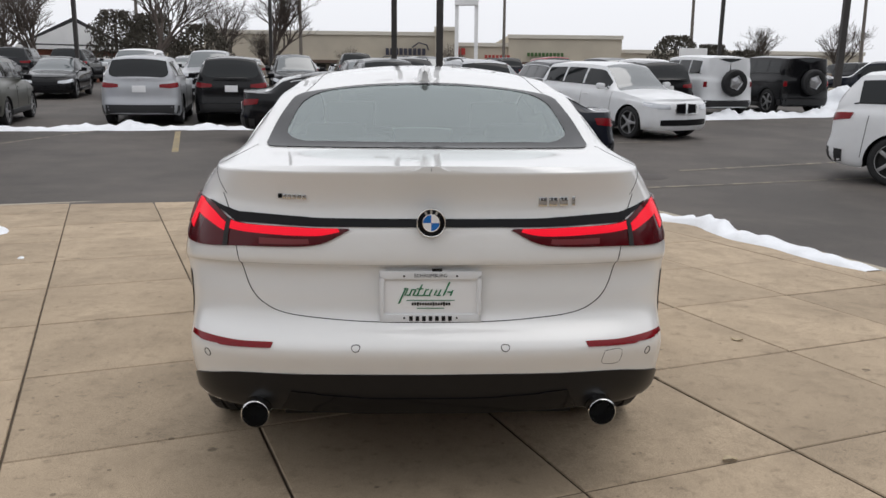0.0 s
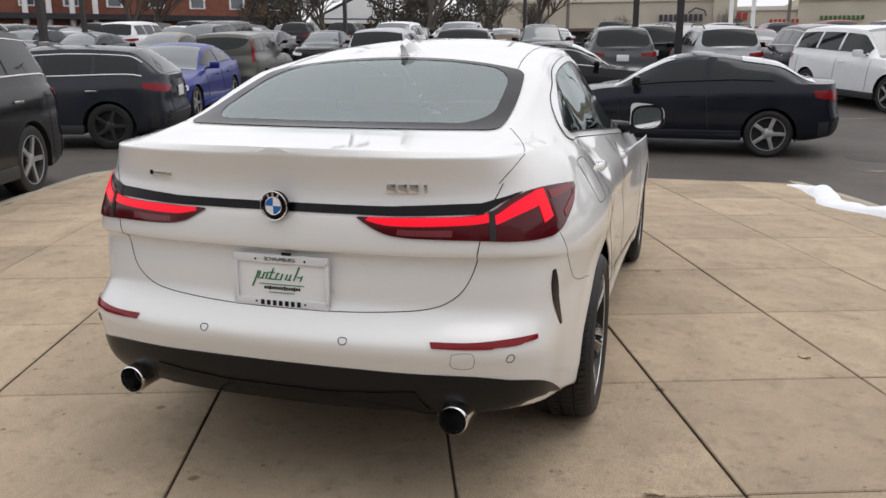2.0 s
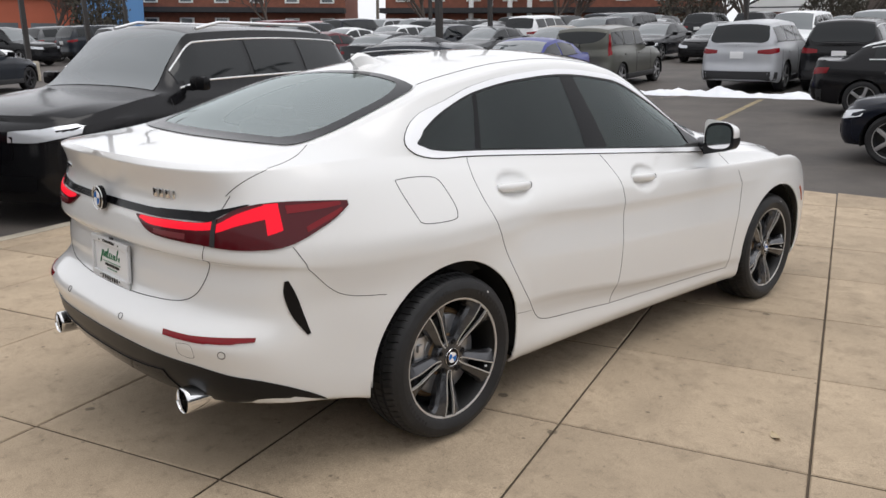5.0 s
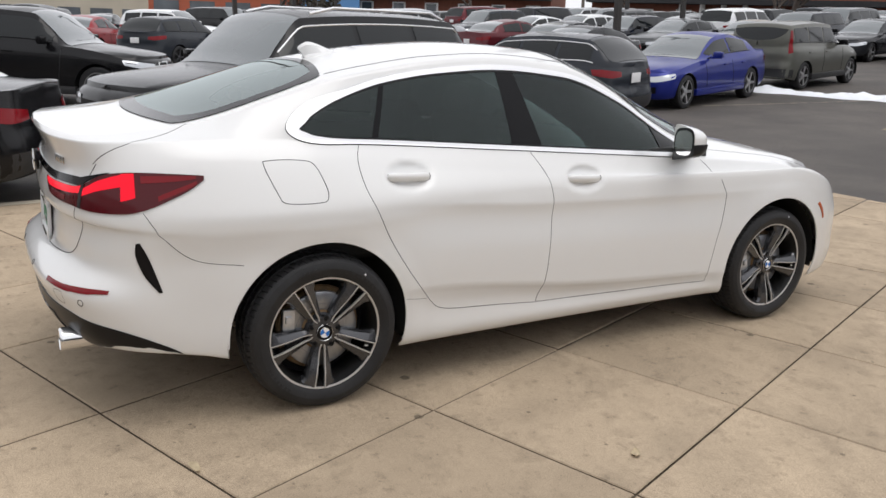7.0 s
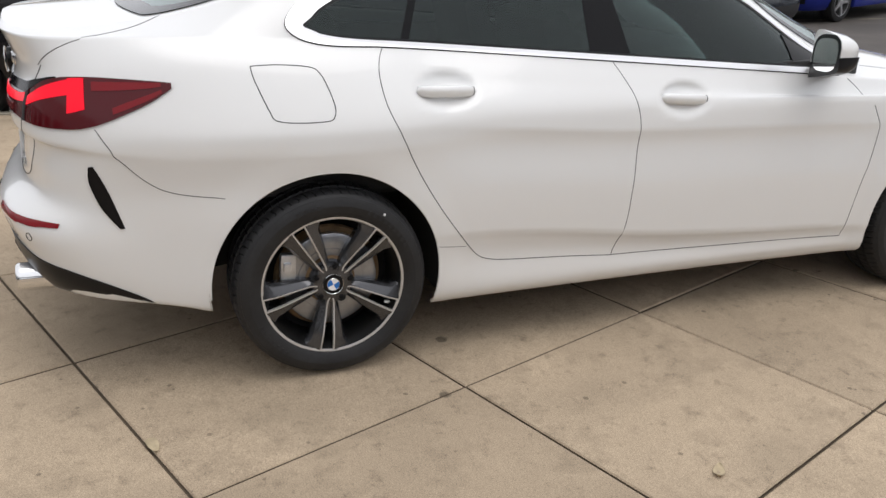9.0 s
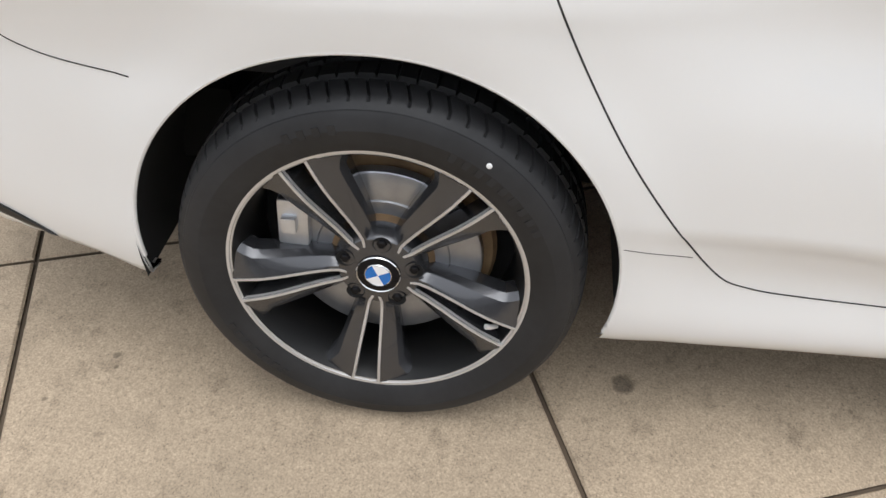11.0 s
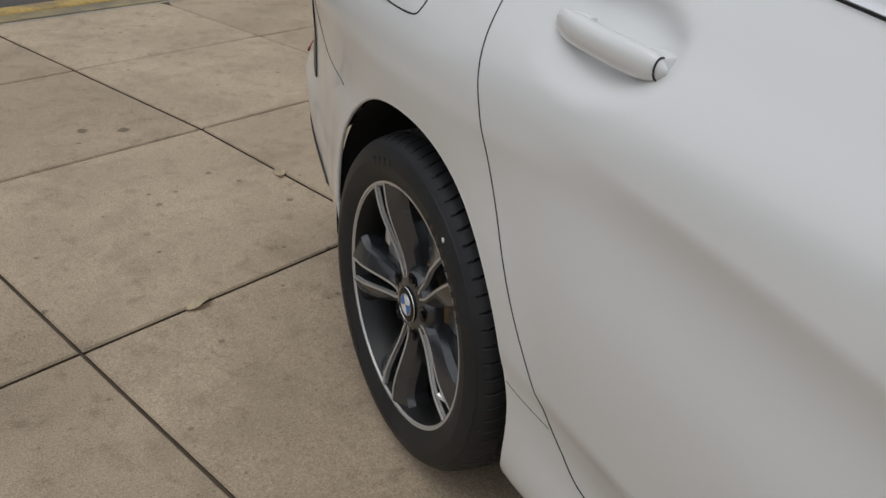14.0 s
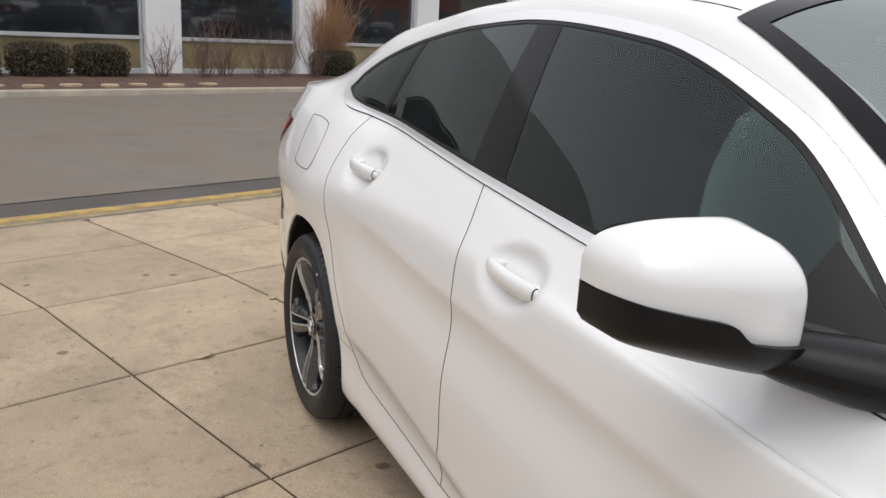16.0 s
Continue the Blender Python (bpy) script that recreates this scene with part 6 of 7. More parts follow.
        if rails:
            part("roof_rail", tube([(s * 0.60 * hw, T["roof1"] + 0.1, T["H"] - 0.06), (s * 0.61 * hw, T["roof1"] + 0.35, T["H"] + 0.015), (s * 0.61 * hw, T["ws1"] - 0.5, T["H"] + 0.02), (s * 0.60 * hw, T["ws1"] - 0.15, T["H"] - 0.05)], 0.018, 8), SATIN if chrome else BLACK_PLASTIC, car, "roof rail")
    full = lambda lo: [(-x, y, z) for x, y, z in lo[::-1] if x > 0] + list(lo)
    # grille, plate, bumpers
    if kind in ("suv", "hatch", "sedan") and detail == "kidney":
        for s in (1, -1):
            part("grille", patch([(0.03, yf, n_ - 0.27), (0.30, yf - 0.02, n_ - 0.26)], [(0.03, yf - 0.02, n_ - 0.06), (0.28, yf - 0.05, n_ - 0.07)], 8, 3, s, 0.016), BLACK_GLOSS, car, "black grille opening")
            part("grille_frame", tube([(s * x, yf + y, n_ + z) for x, y, z in ((0.03, 0.02, -0.27), (0.30, 0.0, -0.26), (0.32, -0.01, -0.16), (0.28, -0.04, -0.06), (0.03, -0.02, -0.05), (0.02, 0.0, -0.16))], 0.011, 6, True), CHROME, car, "chrome grille surround")
    else:
        part("grille", patch(full([(0.0, yf, n_ - 0.34), (0.5 * hw, yf - 0.05, n_ - 0.32)]), full([(0.0, yf, n_ - 0.12), (0.5 * hw, yf - 0.07, n_ - 0.12)]), 14, 3, 1), BLACK_GLOSS, car, "black grille")
    part("lower_grille", patch(full([(0.0, yf, 0.33), (0.7 * hw, yf - 0.1, 0.34)]), full([(0.0, yf, 0.46), (0.7 * hw, yf - 0.1, 0.46)]), 16, 3, 1), BLACK_PLASTIC, car, "black lower air intake")
    part("rear_bumper", patch(full([(0.0, yr, 0.32), (0.6 * hw, yr + 0.04, 0.32), (0.93 * hw, yr + 0.3, 0.32)]), full([(0.0, yr, 0.52), (0.6 * hw, yr + 0.04, 0.52), (0.93 * hw, yr + 0.3, 0.50)]), 20, 3, 1), CLAD, car, "dark lower rear bumper")
    zp = b - 0.16 if T["deck"] is None else 0.72
    h, nn, _, _ = tree.find_nearest(Vector((0, yr, zp)))
    part("plate", boxed(0, h.y - 0.012, zp, 0.31, 0.014, 0.16, bevel=0.004), WHITE, car, "blank white plate")
    if kind == "boxy":
        sp = part("spare_wheel", lathe([(0.22, 0.0), (0.30, 0.02), (0.37, 0.0), (0.40, -0.06), (0.40, -0.16), (0.36, -0.22), (0.0, -0.22)], 32), RUBBER, car, "spare wheel on the tailgate")
        sp.matrix_basis = pose(0.08, yr - 0.20, 1.05, 0, 0, -90)
        part("spokes", lathe([(0.0, 0.01), (0.08, 0.0), (0.2, -0.03), (0.23, 0.005)], 5), RIM_SILVER, sp, smooth=False)
    part("underbody", boxed(0, T["wb"] / 2, 0.35, 1.3 * hw, T["L"] - 0.35, 0.16), LINER, car, smooth=False)
    return car


WINDSCREEN = mat("windscreen_glass", (0.09, 0.105, 0.11), 0.04, coat=1.0, spec=0.8)


def park(kind, color, label, x, y, heading, rim="silver", detail="", spokes=5, rails=False, chrome=False):
    """Stands a car on the lot by the middle of its wheelbase."""
    key = (kind, color, rim, detail, rails, chrome)
    wb = CAR_TYPES[kind]["wb"]
    m = on_lot(x, y, heading) @ Matrix.Translation((0, -wb / 2, 0))
    if key in PROTO:
        car = copy_thing(PROTO[key], m)
        tagged(car, label)
    else:
        car = car_thing(kind, color, label, rim, detail, spokes, rails, chrome)
        car.matrix_basis = m
        PROTO[key] = car
    return car


ROW = 10.0  # the rows' turn
# near the pad
park("big_suv", "black", "black three-row crossover with bright door handles beside the pad", -5.95, 2.32, 199, chrome=True, rails=True)
park("sedan", "black", "black sedan with red tail lamps beside the pad", -5.25, -2.75, 158, chrome=True)
park("suv", "black", "black crossover with dark wheels across the lane", -13.3, 0.15, -32, rim="silver", detail="kidney")
park("hatch", "slate", "slate grey compact crossover in the driving lane", -8.75, 7.75, 111, rim="dark", detail="kidney", chrome=True)
park("coupe", "navy", "near-black navy coupe with pale wheels in the driving lane", 0.85, 9.9, 90, rim="silver")
park("sedan", "black", "black electric sedan with a bright window line", -1.25, 14.8, -82, chrome=True)
park("suv", "white", "white crossover leaving a space", 8.65, 8.15, -130, rim="silver", detail="kidney")
park("suv", "white", "white crossover with twin grilles standing out of the row", 5.08, 16.95, 206, rim="silver", detail="kidney")
park("sedan", "blue", "blue sedan with twin chrome grilles", -9.4, 12.4, 196, rim="silver", detail="kidney")
park("cube", "grey-green", "grey-green box-shaped hatchback with tall red lamps", -10.6, 17.6, 12, rim="silver")
park("sedan", "dark grey", "dark grey sedan with a sticker on its windscreen", -14.3, 13.2, 196, rim="silver", detail="kidney")
# first full row, tails to the lane
u = Vector((math.cos(radians(ROW)), math.sin(radians(ROW)), 0))
park("suv", "silver", "silver crossover with red tail lamps", -6.95, 19.2, ROW, rim="silver")
park("suv", "black", "black crossover with a white plate", -4.95, 20.1, ROW, rim="dark", chrome=True)
park("suv", "grey", "grey crossover in the front row", -1.0, 21.3, ROW)
park("suv", "black", "black sport utility car with red lamps", -0.4, 24.6, ROW, rim="silver", rails=True)
park("suv", "silver", "silver crossover with dark bumper in the front row", 1.6, 21.3, ROW, rails=True)
park("suv", "navy", "dark blue crossover with a chrome window line", 4.0, 21.3, ROW, chrome=True)
park("suv", "black", "black crossover behind the white one", 7.0, 22.9, ROW)
park("boxy", "white", "white off-road car with a spare wheel", 9.2, 23.7, ROW)
park("boxy", "black", "black off-road car with a spare wheel", 12.2, 24.9, ROW)
park("suv", "white", "white pickup-sized car in the row", 9.2, 31.0, ROW)
park("suv", "navy", "blue crossover at the row's end", 18.5, 29.5, 60)
# rows further back
fill = random.Random(11)
names = ["black", "dark grey", "grey", "silver", "white", "slate", "navy", "maroon", "champagne", "red"]
kinds = ["suv", "sedan", "hatch", "suv", "sedan", "big_suv"]


def fill_row(origin, n, step, heading, skip=(), along=ROW):
    d = Vector((math.cos(radians(along)), math.sin(radians(along)), 0))
    for k in range(n):
        kind, color = fill.choice(kinds), fill.choices(names, [5, 5, 4, 4, 3, 3, 2, 1.4, 1, 0.8])[0]
        if k in skip:
            continue
        p = Vector(origin) + d * step * k
        what = {"suv": "crossover", "sedan": "sedan", "hatch": "compact car", "big_suv": "large crossover"}[kind]
        park(kind, color, f"{color} {what} parked in a back row of the lot", p.x + fill.uniform(-0.1, 0.1), p.y + fill.uniform(-0.3, 0.3), heading + fill.uniform(-2, 2))


fill_row((-18.5, 27.6, 0), 5, 2.75, ROW + 180)
fill_row((-4.6, 29.2, 0), 9, 2.7, ROW + 180, skip=(6, 7))
fill_row((-33, 37.0, 0), 24, 2.75, ROW)
fill_row((-34, 43.0, 0), 26, 2.75, ROW + 180)
fill_row((-42, 26.0, 0), 8, 2.8, ROW)
fill_row((-31, 21.0, 0), 6, 2.8, ROW + 180)
fill_row((-44, 31.5, 0), 9, 2.8, ROW + 180)
fill_row((-28, 15.8, 0), 4, 3.0, ROW, skip=(1,))
fill_row((-52, 14.0, 0), 7, 2.9, ROW)
park("hatch", "slate", "slate grey compact crossover seen from behind", -23.6, 5.0, 40, rim="dark")
park("suv", "white", "white crossover in the side row", -33.5, 7.0, -45, detail="kidney")
park("sedan", "red", "bright red sedan with a dark plate", -29.0, 3.0, 60)
park("big_suv", "black", "black pickup-sized car in the side row", -40.0, 11.0, -60)
fill_row((-60, 2.0, 0), 6, 3.0, 70, along=75)
fill_row((-46, -6.0, 0), 5, 3.0, 70, along=75)

# ---- lot markings, snow, kerbs behind ----
def ribbon(points, width, z_off, jitter=0.0, seed=1, thick=0.004):
    """A flat painted line on the lot."""
    rnd = random.Random(seed)
    bm = bmesh.new()
    pts = spline([(*p, 0) for p in points], 24)
    rows = []
    for i, p in enumerate(pts):
        d = (pts[min(i + 1, 23)] - pts[max(i - 1, 0)]).normalized()
        s = Vector((-d.y, d.x, 0)) * width / 2
        rows.append([bm.verts.new((q.x, q.y, lot_z(q.x, q.y) + z_off)) for q in (p + s, p - s)])
    for a, b in zip(rows, rows[1:]):
        bm.faces.new((a[0], a[1], b[1], b[0]))
    bmesh.ops.recalc_face_normals(bm, faces=bm.faces)
    return bm


for pts, w, material, lab in (
    ([(-9.3, 8.6), (-6.9, 16.8)], 0.12, PALE_LINE, "faded parking line on the asphalt"),
    ([(-5.4, 15.9), (-4.4, 12.0)], 0.12, YELLOW_LINE, "worn yellow parking line on the asphalt"),
    ([(4.4, 10.0), (13.0, 13.2)], 0.12, PALE_LINE, "faded parking line on the asphalt"),
    ([(3.2, 8.1), (9.5, 9.9)], 0.1, PALE_LINE, "faded parking line on the asphalt"),
    ([(-1.5, 12.5), (5.5, 14.6)], 0.1, PALE_LINE, "faded parking line on the asphalt"),
):
    tagged(mesh_object("road_line", ribbon(pts, w, 0.005), material), lab, "road line", kind="structure")


def snow_ridge(points, width, height, seed, label, n=90):
    """A low uneven ridge of old ploughed snow."""
    bm = bmesh.new()
    pts = spline([(*p, 0) for p in points], n)
    k = 10
    rows = []
    for i, p in enumerate(pts):
        d = (pts[min(i + 1, n - 1)] - pts[max(i - 1, 0)]).normalized()
        s = Vector((-d.y, d.x, 0))
        t = i / (n - 1)
        f = 0.35 + 0.65 * abs(noise.noise(Vector((p.x * 0.9, p.y * 0.9, seed)))) * 2
        f *= min(1, 8 * t, 8 * (1 - t)) + 0.02
        row = []
        for j in range(k + 1):
            w = -1 + 2 * j / k
            q = p + s * (width * 0.5 * w * (0.6 + 0.5 * f) + 0.22 * noise.noise(Vector((p.x * 1.3, p.y * 1.3, seed + 3))))
            h = height * f * max(0, 1 - w * w) * (1 + 0.8 * noise.noise(Vector((q.x * 5, q.y * 5, seed))))
            z = lot_z(q.x, q.y) if not inside_pad(*pad_coords(q.x, q.y)) else 0.008
            row.append(bm.verts.new((q.x, q.y, z + max(h, 0) - 0.012 * (j in (0, k)))))
        rows.append(row)
    for a, b in zip(rows, rows[1:]):
        for j in range(k):
            bm.faces.new((a[j], a[j + 1], b[j + 1], b[j]))
    bmesh.ops.recalc_face_normals(bm, faces=bm.faces)
    ob = mesh_object("snow_ridge", bm, SNOW)
    return tagged(ob, label, "snow", kind="stuff")


snow_ridge([(-13.5, 14.3), (-9.6, 15.4), (-5.4, 16.5), (-1.0, 17.2)], 0.7, 0.16, 2, "low ridge of dirty old snow along the parking row", 160)
snow_ridge([(0.6, 17.4), (3.0, 17.9), (6.2, 19.6)], 0.6, 0.14, 5, "low ridge of dirty old snow before the parked cars")
snow_ridge([(6.8, 20.4), (10.5, 21.6), (14.5, 23.2), (17.5, 25.5)], 0.9, 0.28, 8, "ploughed ridge of old snow before the off-road cars", 120)
snow_ridge([(15.0, 25.5), (17.5, 27.5), (20.5, 28.5)], 2.6, 0.7, 12, "heap of old snow at the row's end", 60)
snow_ridge([(3.55, 2.7), (3.2, 4.2), (2.75, 5.6), (2.35, 6.9)], 0.34, 0.10, 9, "melting strip of snow along the pad's kerb", 120)
for k, (x, y, r) in enumerate(((-4.05, 4.4, 0.17), (-4.5, 5.2, 0.1), (-3.2, 3.2, 0.03))):
    bm = bmesh.new()
    bmesh.ops.create_icosphere(bm, subdivisions=3, radius=r)
    for v in bm.verts:
        v.co += v.co.normalized() * r * 0.5 * noise.noise(v.co * (3 / r) * 0.3 + Vector((k, 0, 0)))
        v.co.z = max(v.co.z * 0.45, -0.01)
    ob = mesh_object("snow_lump", bm, SNOW)
    ob.location = (x, y, 0.0)
    tagged(ob, "small lump of old snow on the concrete", "snow")
# dry leaves on the joints
LEAF = mat("dry_leaf", (0.42, 0.34, 0.22), 0.8, var=0.2, scale=60)
for k, (x, y, a) in enumerate(((1.129, -0.603, 20), (0.707, -1.275, 80), (1.75, 0.9, 140), (2.3, -0.2, 10))):
    bm = bmesh.new()
    n = 9
    rows = []
    for i in range(n):
        t = i / (n - 1)
        w = 0.016 * math.sin(math.pi * t) ** 0.7 + 0.0008
        rows.append([bm.verts.new((-0.035 + 0.07 * t, s * w, 0.004 + 0.006 * abs(s) + 0.006 * math.sin(5 * t + k))) for s in (-1, 0, 1)])
    for p, q in zip(rows, rows[1:]):
        for j in range(2):
            bm.faces.new((p[j], p[j + 1], q[j + 1], q[j]))
    ob = mesh_object("leaf", bm, LEAF)
    ob.matrix_basis = pose(x, y, 0.001, 0, 0, a)
    tagged(ob, "small dry curled leaf in a concrete joint", "leaf", group="leaves on the pad")

# yellow paint on the rear kerb of the pad
bm = bmesh.new()
_in, _out = edge_ring(0.012), edge_ring(0.152)
_idx = [i for i, (a, b) in enumerate(PAD_EDGE) if a < -3.2 and b > -6]
_idx.sort(key=lambda i: PAD_EDGE[i][1])
_rows = [[bm.verts.new(pad_point(_in[i].x, _in[i].y, 0.0095)), bm.verts.new(pad_point(_out[i].x, _out[i].y, 0.003)), bm.verts.new(pad_point(_out[i].x - 0.008, _out[i].y, -0.12))] for i in _idx]
for a, b in zip(_rows, _rows[1:]):
    for j in range(2):
        bm.faces.new((a[j], a[j + 1], b[j + 1], b[j]))
bmesh.ops.recalc_face_normals(bm, faces=bm.faces)
tagged(mesh_object("kerb_paint", bm, YELLOW_LINE), "worn yellow paint on the kerb", "kerb paint", kind="structure")

# manhole
bm = lathe([(0.0, 0.008), (0.30, 0.008), (0.33, 0.004), (0.36, 0.004), (0.37, 0.0)], 36, "z")
ob = mesh_object("manhole_cover", bm, mat("cast_iron", (0.05, 0.04, 0.035), 0.7, var=0.3, scale=12))
ob.matrix_basis = on_lot(3.6, 9.3)
tagged(ob, "round cast-iron manhole cover in the asphalt", "manhole cover")

# ---- showroom across the drive ----
WALL_WHITE = mat("white_panel", (0.84, 0.84, 0.83), 0.45, var=0.05, scale=1.2)
FRAME_METAL = mat("pale_window_frame", (0.55, 0.56, 0.57), 0.4, metal=0.3)
STORE_GLASS = mat("showroom_glass", (0.022, 0.027, 0.03), 0.03, coat=1.0, var=0.5, scale=0.7)
MULCH = mat("bark_mulch", (0.09, 0.05, 0.035), 0.95, var=0.4, scale=6, fine=0.5, fine_scale=60, bump=1.0)


def pad_box(bm, a0, a1, b0, b1, z0, z1, bevel=0.0):
    m = Matrix.Translation(PAD_ORIGIN) @ Matrix.Rotation(PAD_TURN, 4, "Z")
    return box(bm, (b0 + b1) / 2, (a0 + a1) / 2, (z0 + z1) / 2, b1 - b0, a1 - a0, z1 - z0, bevel, m)


SHOW_A = -17.6  # front of the showroom
KERB_A = -12.9
bm = bmesh.new()
n = 60
prof = [(0.0, -0.4), (0.0, -0.01), (-0.02, 0.015), (-0.13, 0.02), (-0.15, 0.0), (-0.15, -0.4)]
rows = []
for i in range(n + 1):
    b = -40 + 60 * i / n
    rows.append([bm.verts.new(pad_point(KERB_A + da, b, z)) for da, z in prof])
for p, q in zip(rows, rows[1:]):
    for j in range(len(prof) - 1):
        bm.faces.new((p[j], p[j + 1], q[j + 1], q[j]))
bmesh.ops.recalc_face_normals(bm, faces=bm.faces)
tagged(mesh_object("kerb", bm, KERB), "pale concrete kerb before the planting bed", "kerb", kind="structure")
bm = bmesh.new()
rows = []
for i in range(121):
    b = -40 + 0.5 * i
    rows.append([bm.verts.new(pad_point(KERB_A - 0.15 + (SHOW_A - KERB_A + 0.15) * j / 8, b, -0.03 + 0.10 * math.sin(math.pi * j / 8) + 0.03 * noise.noise(Vector((b * 1.1, j, 0))))) for j in range(9)])
for p, q in zip(rows, rows[1:]):
    for j in range(8):
        bm.faces.new((p[j], p[j + 1], q[j + 1], q[j]))
bmesh.ops.recalc_face_normals(bm, faces=bm.faces)
tagged(mesh_object("planting_bed", bm, MULCH), "brown bark mulch bed before the showroom", "planting bed", kind="structure")


# worn drive lane between the pad and the planting bed
ROAD = mat("worn_drive_asphalt", (0.175, 0.150, 0.122), 0.8, var=0.22, scale=0.8, fine=0.25, fine_scale=140, bump=0.4, dirt=(0.125, 0.115, 0.105), dirt_at=(0.45, 0.72), dirt_scale=0.8, spec=0.3)
bm = bmesh.new()
rows = []
for i in range(61):
    b = -40 + i
    rows.append([])
    for j in range(11):
        p = pad_point(KERB_A + 0.02 + 0.82 * j, b, 0)
        rows[-1].append(bm.verts.new((p.x, p.y, lot_z(p.x, p.y) + 0.006)))
for p, q in zip(rows, rows[1:]):
    for j in range(10):
        bm.faces.new((p[j], p[j + 1], q[j + 1], q[j]))
bmesh.ops.recalc_face_normals(bm, faces=bm.faces)
tagged(mesh_object("road", bm, ROAD), "worn brownish asphalt drive before the showroom", "road", kind="structure")


def showroom():
    s = thing("showroom", "white panelled showroom with tall windows behind a planting bed", "building")
    pitch, pier, height = 4.36, 0.90, 7.7
    for k in range(-7, 8):
        b0 = -8.68 + k * pitch
        bm = bmesh.new()
        pad_box(bm, SHOW_A - 0.5, SHOW_A, b0, b0 + pier, -0.2, height, 0.02)
        part("pier", bm, WALL_WHITE, s, "white panelled pier", smooth=False)
        w = new("window")
        w.parent = s
        tagged(w, "tall showroom window with pale frame")
        for za, zb, name, material, lab in ((0.08, 0.76, "pane", BLIND_GLASS, "lower window pane with blind behind"), (0.85, 4.2, "pane", STORE_GLASS, "upper window pane reflecting the lot")):
            bm = bmesh.new()
            pad_box(bm, SHOW_A - 0.24, SHOW_A - 0.22, b0 + pier, b0 + pitch, za, zb)
            part(name, bm, material, w, lab, smooth=False)
        for za, zb in ((-0.06, 0.08), (0.76, 0.85), (4.2, 4.32)):
            bm = bmesh.new()
            pad_box(bm, SHOW_A - 0.26, SHOW_A - 0.16, b0 + pier, b0 + pitch, za, zb, 0.008)
            part("frame_bar", bm, FRAME_METAL, w, "pale frame bar", smooth=False)
        for bb in (b0 + pier + 0.02, b0 + pitch - 0.09):
            bm = bmesh.new()
            pad_box(bm, SHOW_A - 0.255, SHOW_A - 0.165, bb, bb + 0.07, 0.08, 4.2, 0.008)
            part("frame_bar", bm, FRAME_METAL, w, smooth=False)
    bm = bmesh.new()
    pad_box(bm, SHOW_A - 0.5, SHOW_A + 0.02, -40, 24, 4.32, height + 0.9, 0.02)
    pad_box(bm, SHOW_A - 12, SHOW_A - 0.5, -40, 24, -0.2, height + 0.4)
    part("wall", bm, WALL_WHITE, s, "white panelled wall over the windows", smooth=False)


BLIND_GLASS = mat("blind_behind_glass", (0.24, 0.20, 0.11), 0.06, var=0.5, scale=1.1, coat=1.0)
showroom()

HEDGE = mat("clipped_hedge_leaf", (0.070, 0.058, 0.030), 0.8, var=0.4, scale=25)
TWIG = mat("dry_twig", (0.17, 0.105, 0.085), 0.85, var=0.3, scale=30)
GRASS = mat("dry_ornamental_grass", (0.40, 0.22, 0.115), 0.85, var=0.3, scale=40)


def leaf_cloud(bm, rnd, test, n, size, spread):
    """Many small leaves filling a rounded form."""
    made = 0
    while made < n:
        p = Vector((rnd.uniform(-1, 1), rnd.uniform(-1, 1), rnd.uniform(-1, 1)))
        d = test(p)
        if d is None:
            continue
        made += 1
        q = Euler((rnd.uniform(0, 6.3), rnd.uniform(0, 6.3), rnd.uniform(0, 6.3))).to_matrix()
        s = size * rnd.uniform(0.6, 1.3)
        vs = [bm.verts.new(d + q @ Vector(c)) for c in ((-s, 0, 0), (0, -0.45 * s, 0), (s, 0, 0), (0, 0.45 * s, 0))]
        bm.faces.new(vs)


def hedge(a, b, w, h):
    rnd = random.Random(int(b * 10))
    bm = bmesh.new()

    def test(p):
        r = (abs(p.x) ** 4 + abs(p.y) ** 4 + abs(p.z) ** 4) ** 0.25
        if r > 1 or r < 0.72:
            return None
        k = 1 + 0.08 * noise.noise(p * 3 + Vector((b, 0, 0)))
        return pad_point(a, b, h / 2 - 0.02) + (PB * p.x * w / 2 + PA * p.y * w / 2.4) * k + Vector((0, 0, p.z * h / 2 * k))
    leaf_cloud(bm, rnd, test, 5200, 0.03, 0)
    core = bmesh.new()
    t = thing("hedge", "clipped brownish-green box hedge in the planting bed", "hedge", group="hedges before the showroom")
    part("leaves", bm, HEDGE, t, smooth=False)
    # near-black block added inside the leaves, its colour stands for the hedge's inner shade
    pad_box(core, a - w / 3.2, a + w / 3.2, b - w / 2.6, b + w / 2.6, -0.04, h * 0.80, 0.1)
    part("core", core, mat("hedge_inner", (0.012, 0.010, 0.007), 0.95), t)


for b, w in ((-2.1, 1.3), (-3.35, 1.25), (-4.6, 1.3), (-5.85, 1.25), (-11.8, 1.3), (-0.8, 1.3), (0.5, 1.3)):
    hedge(-15.6, b, w * 0.86, 0.74)


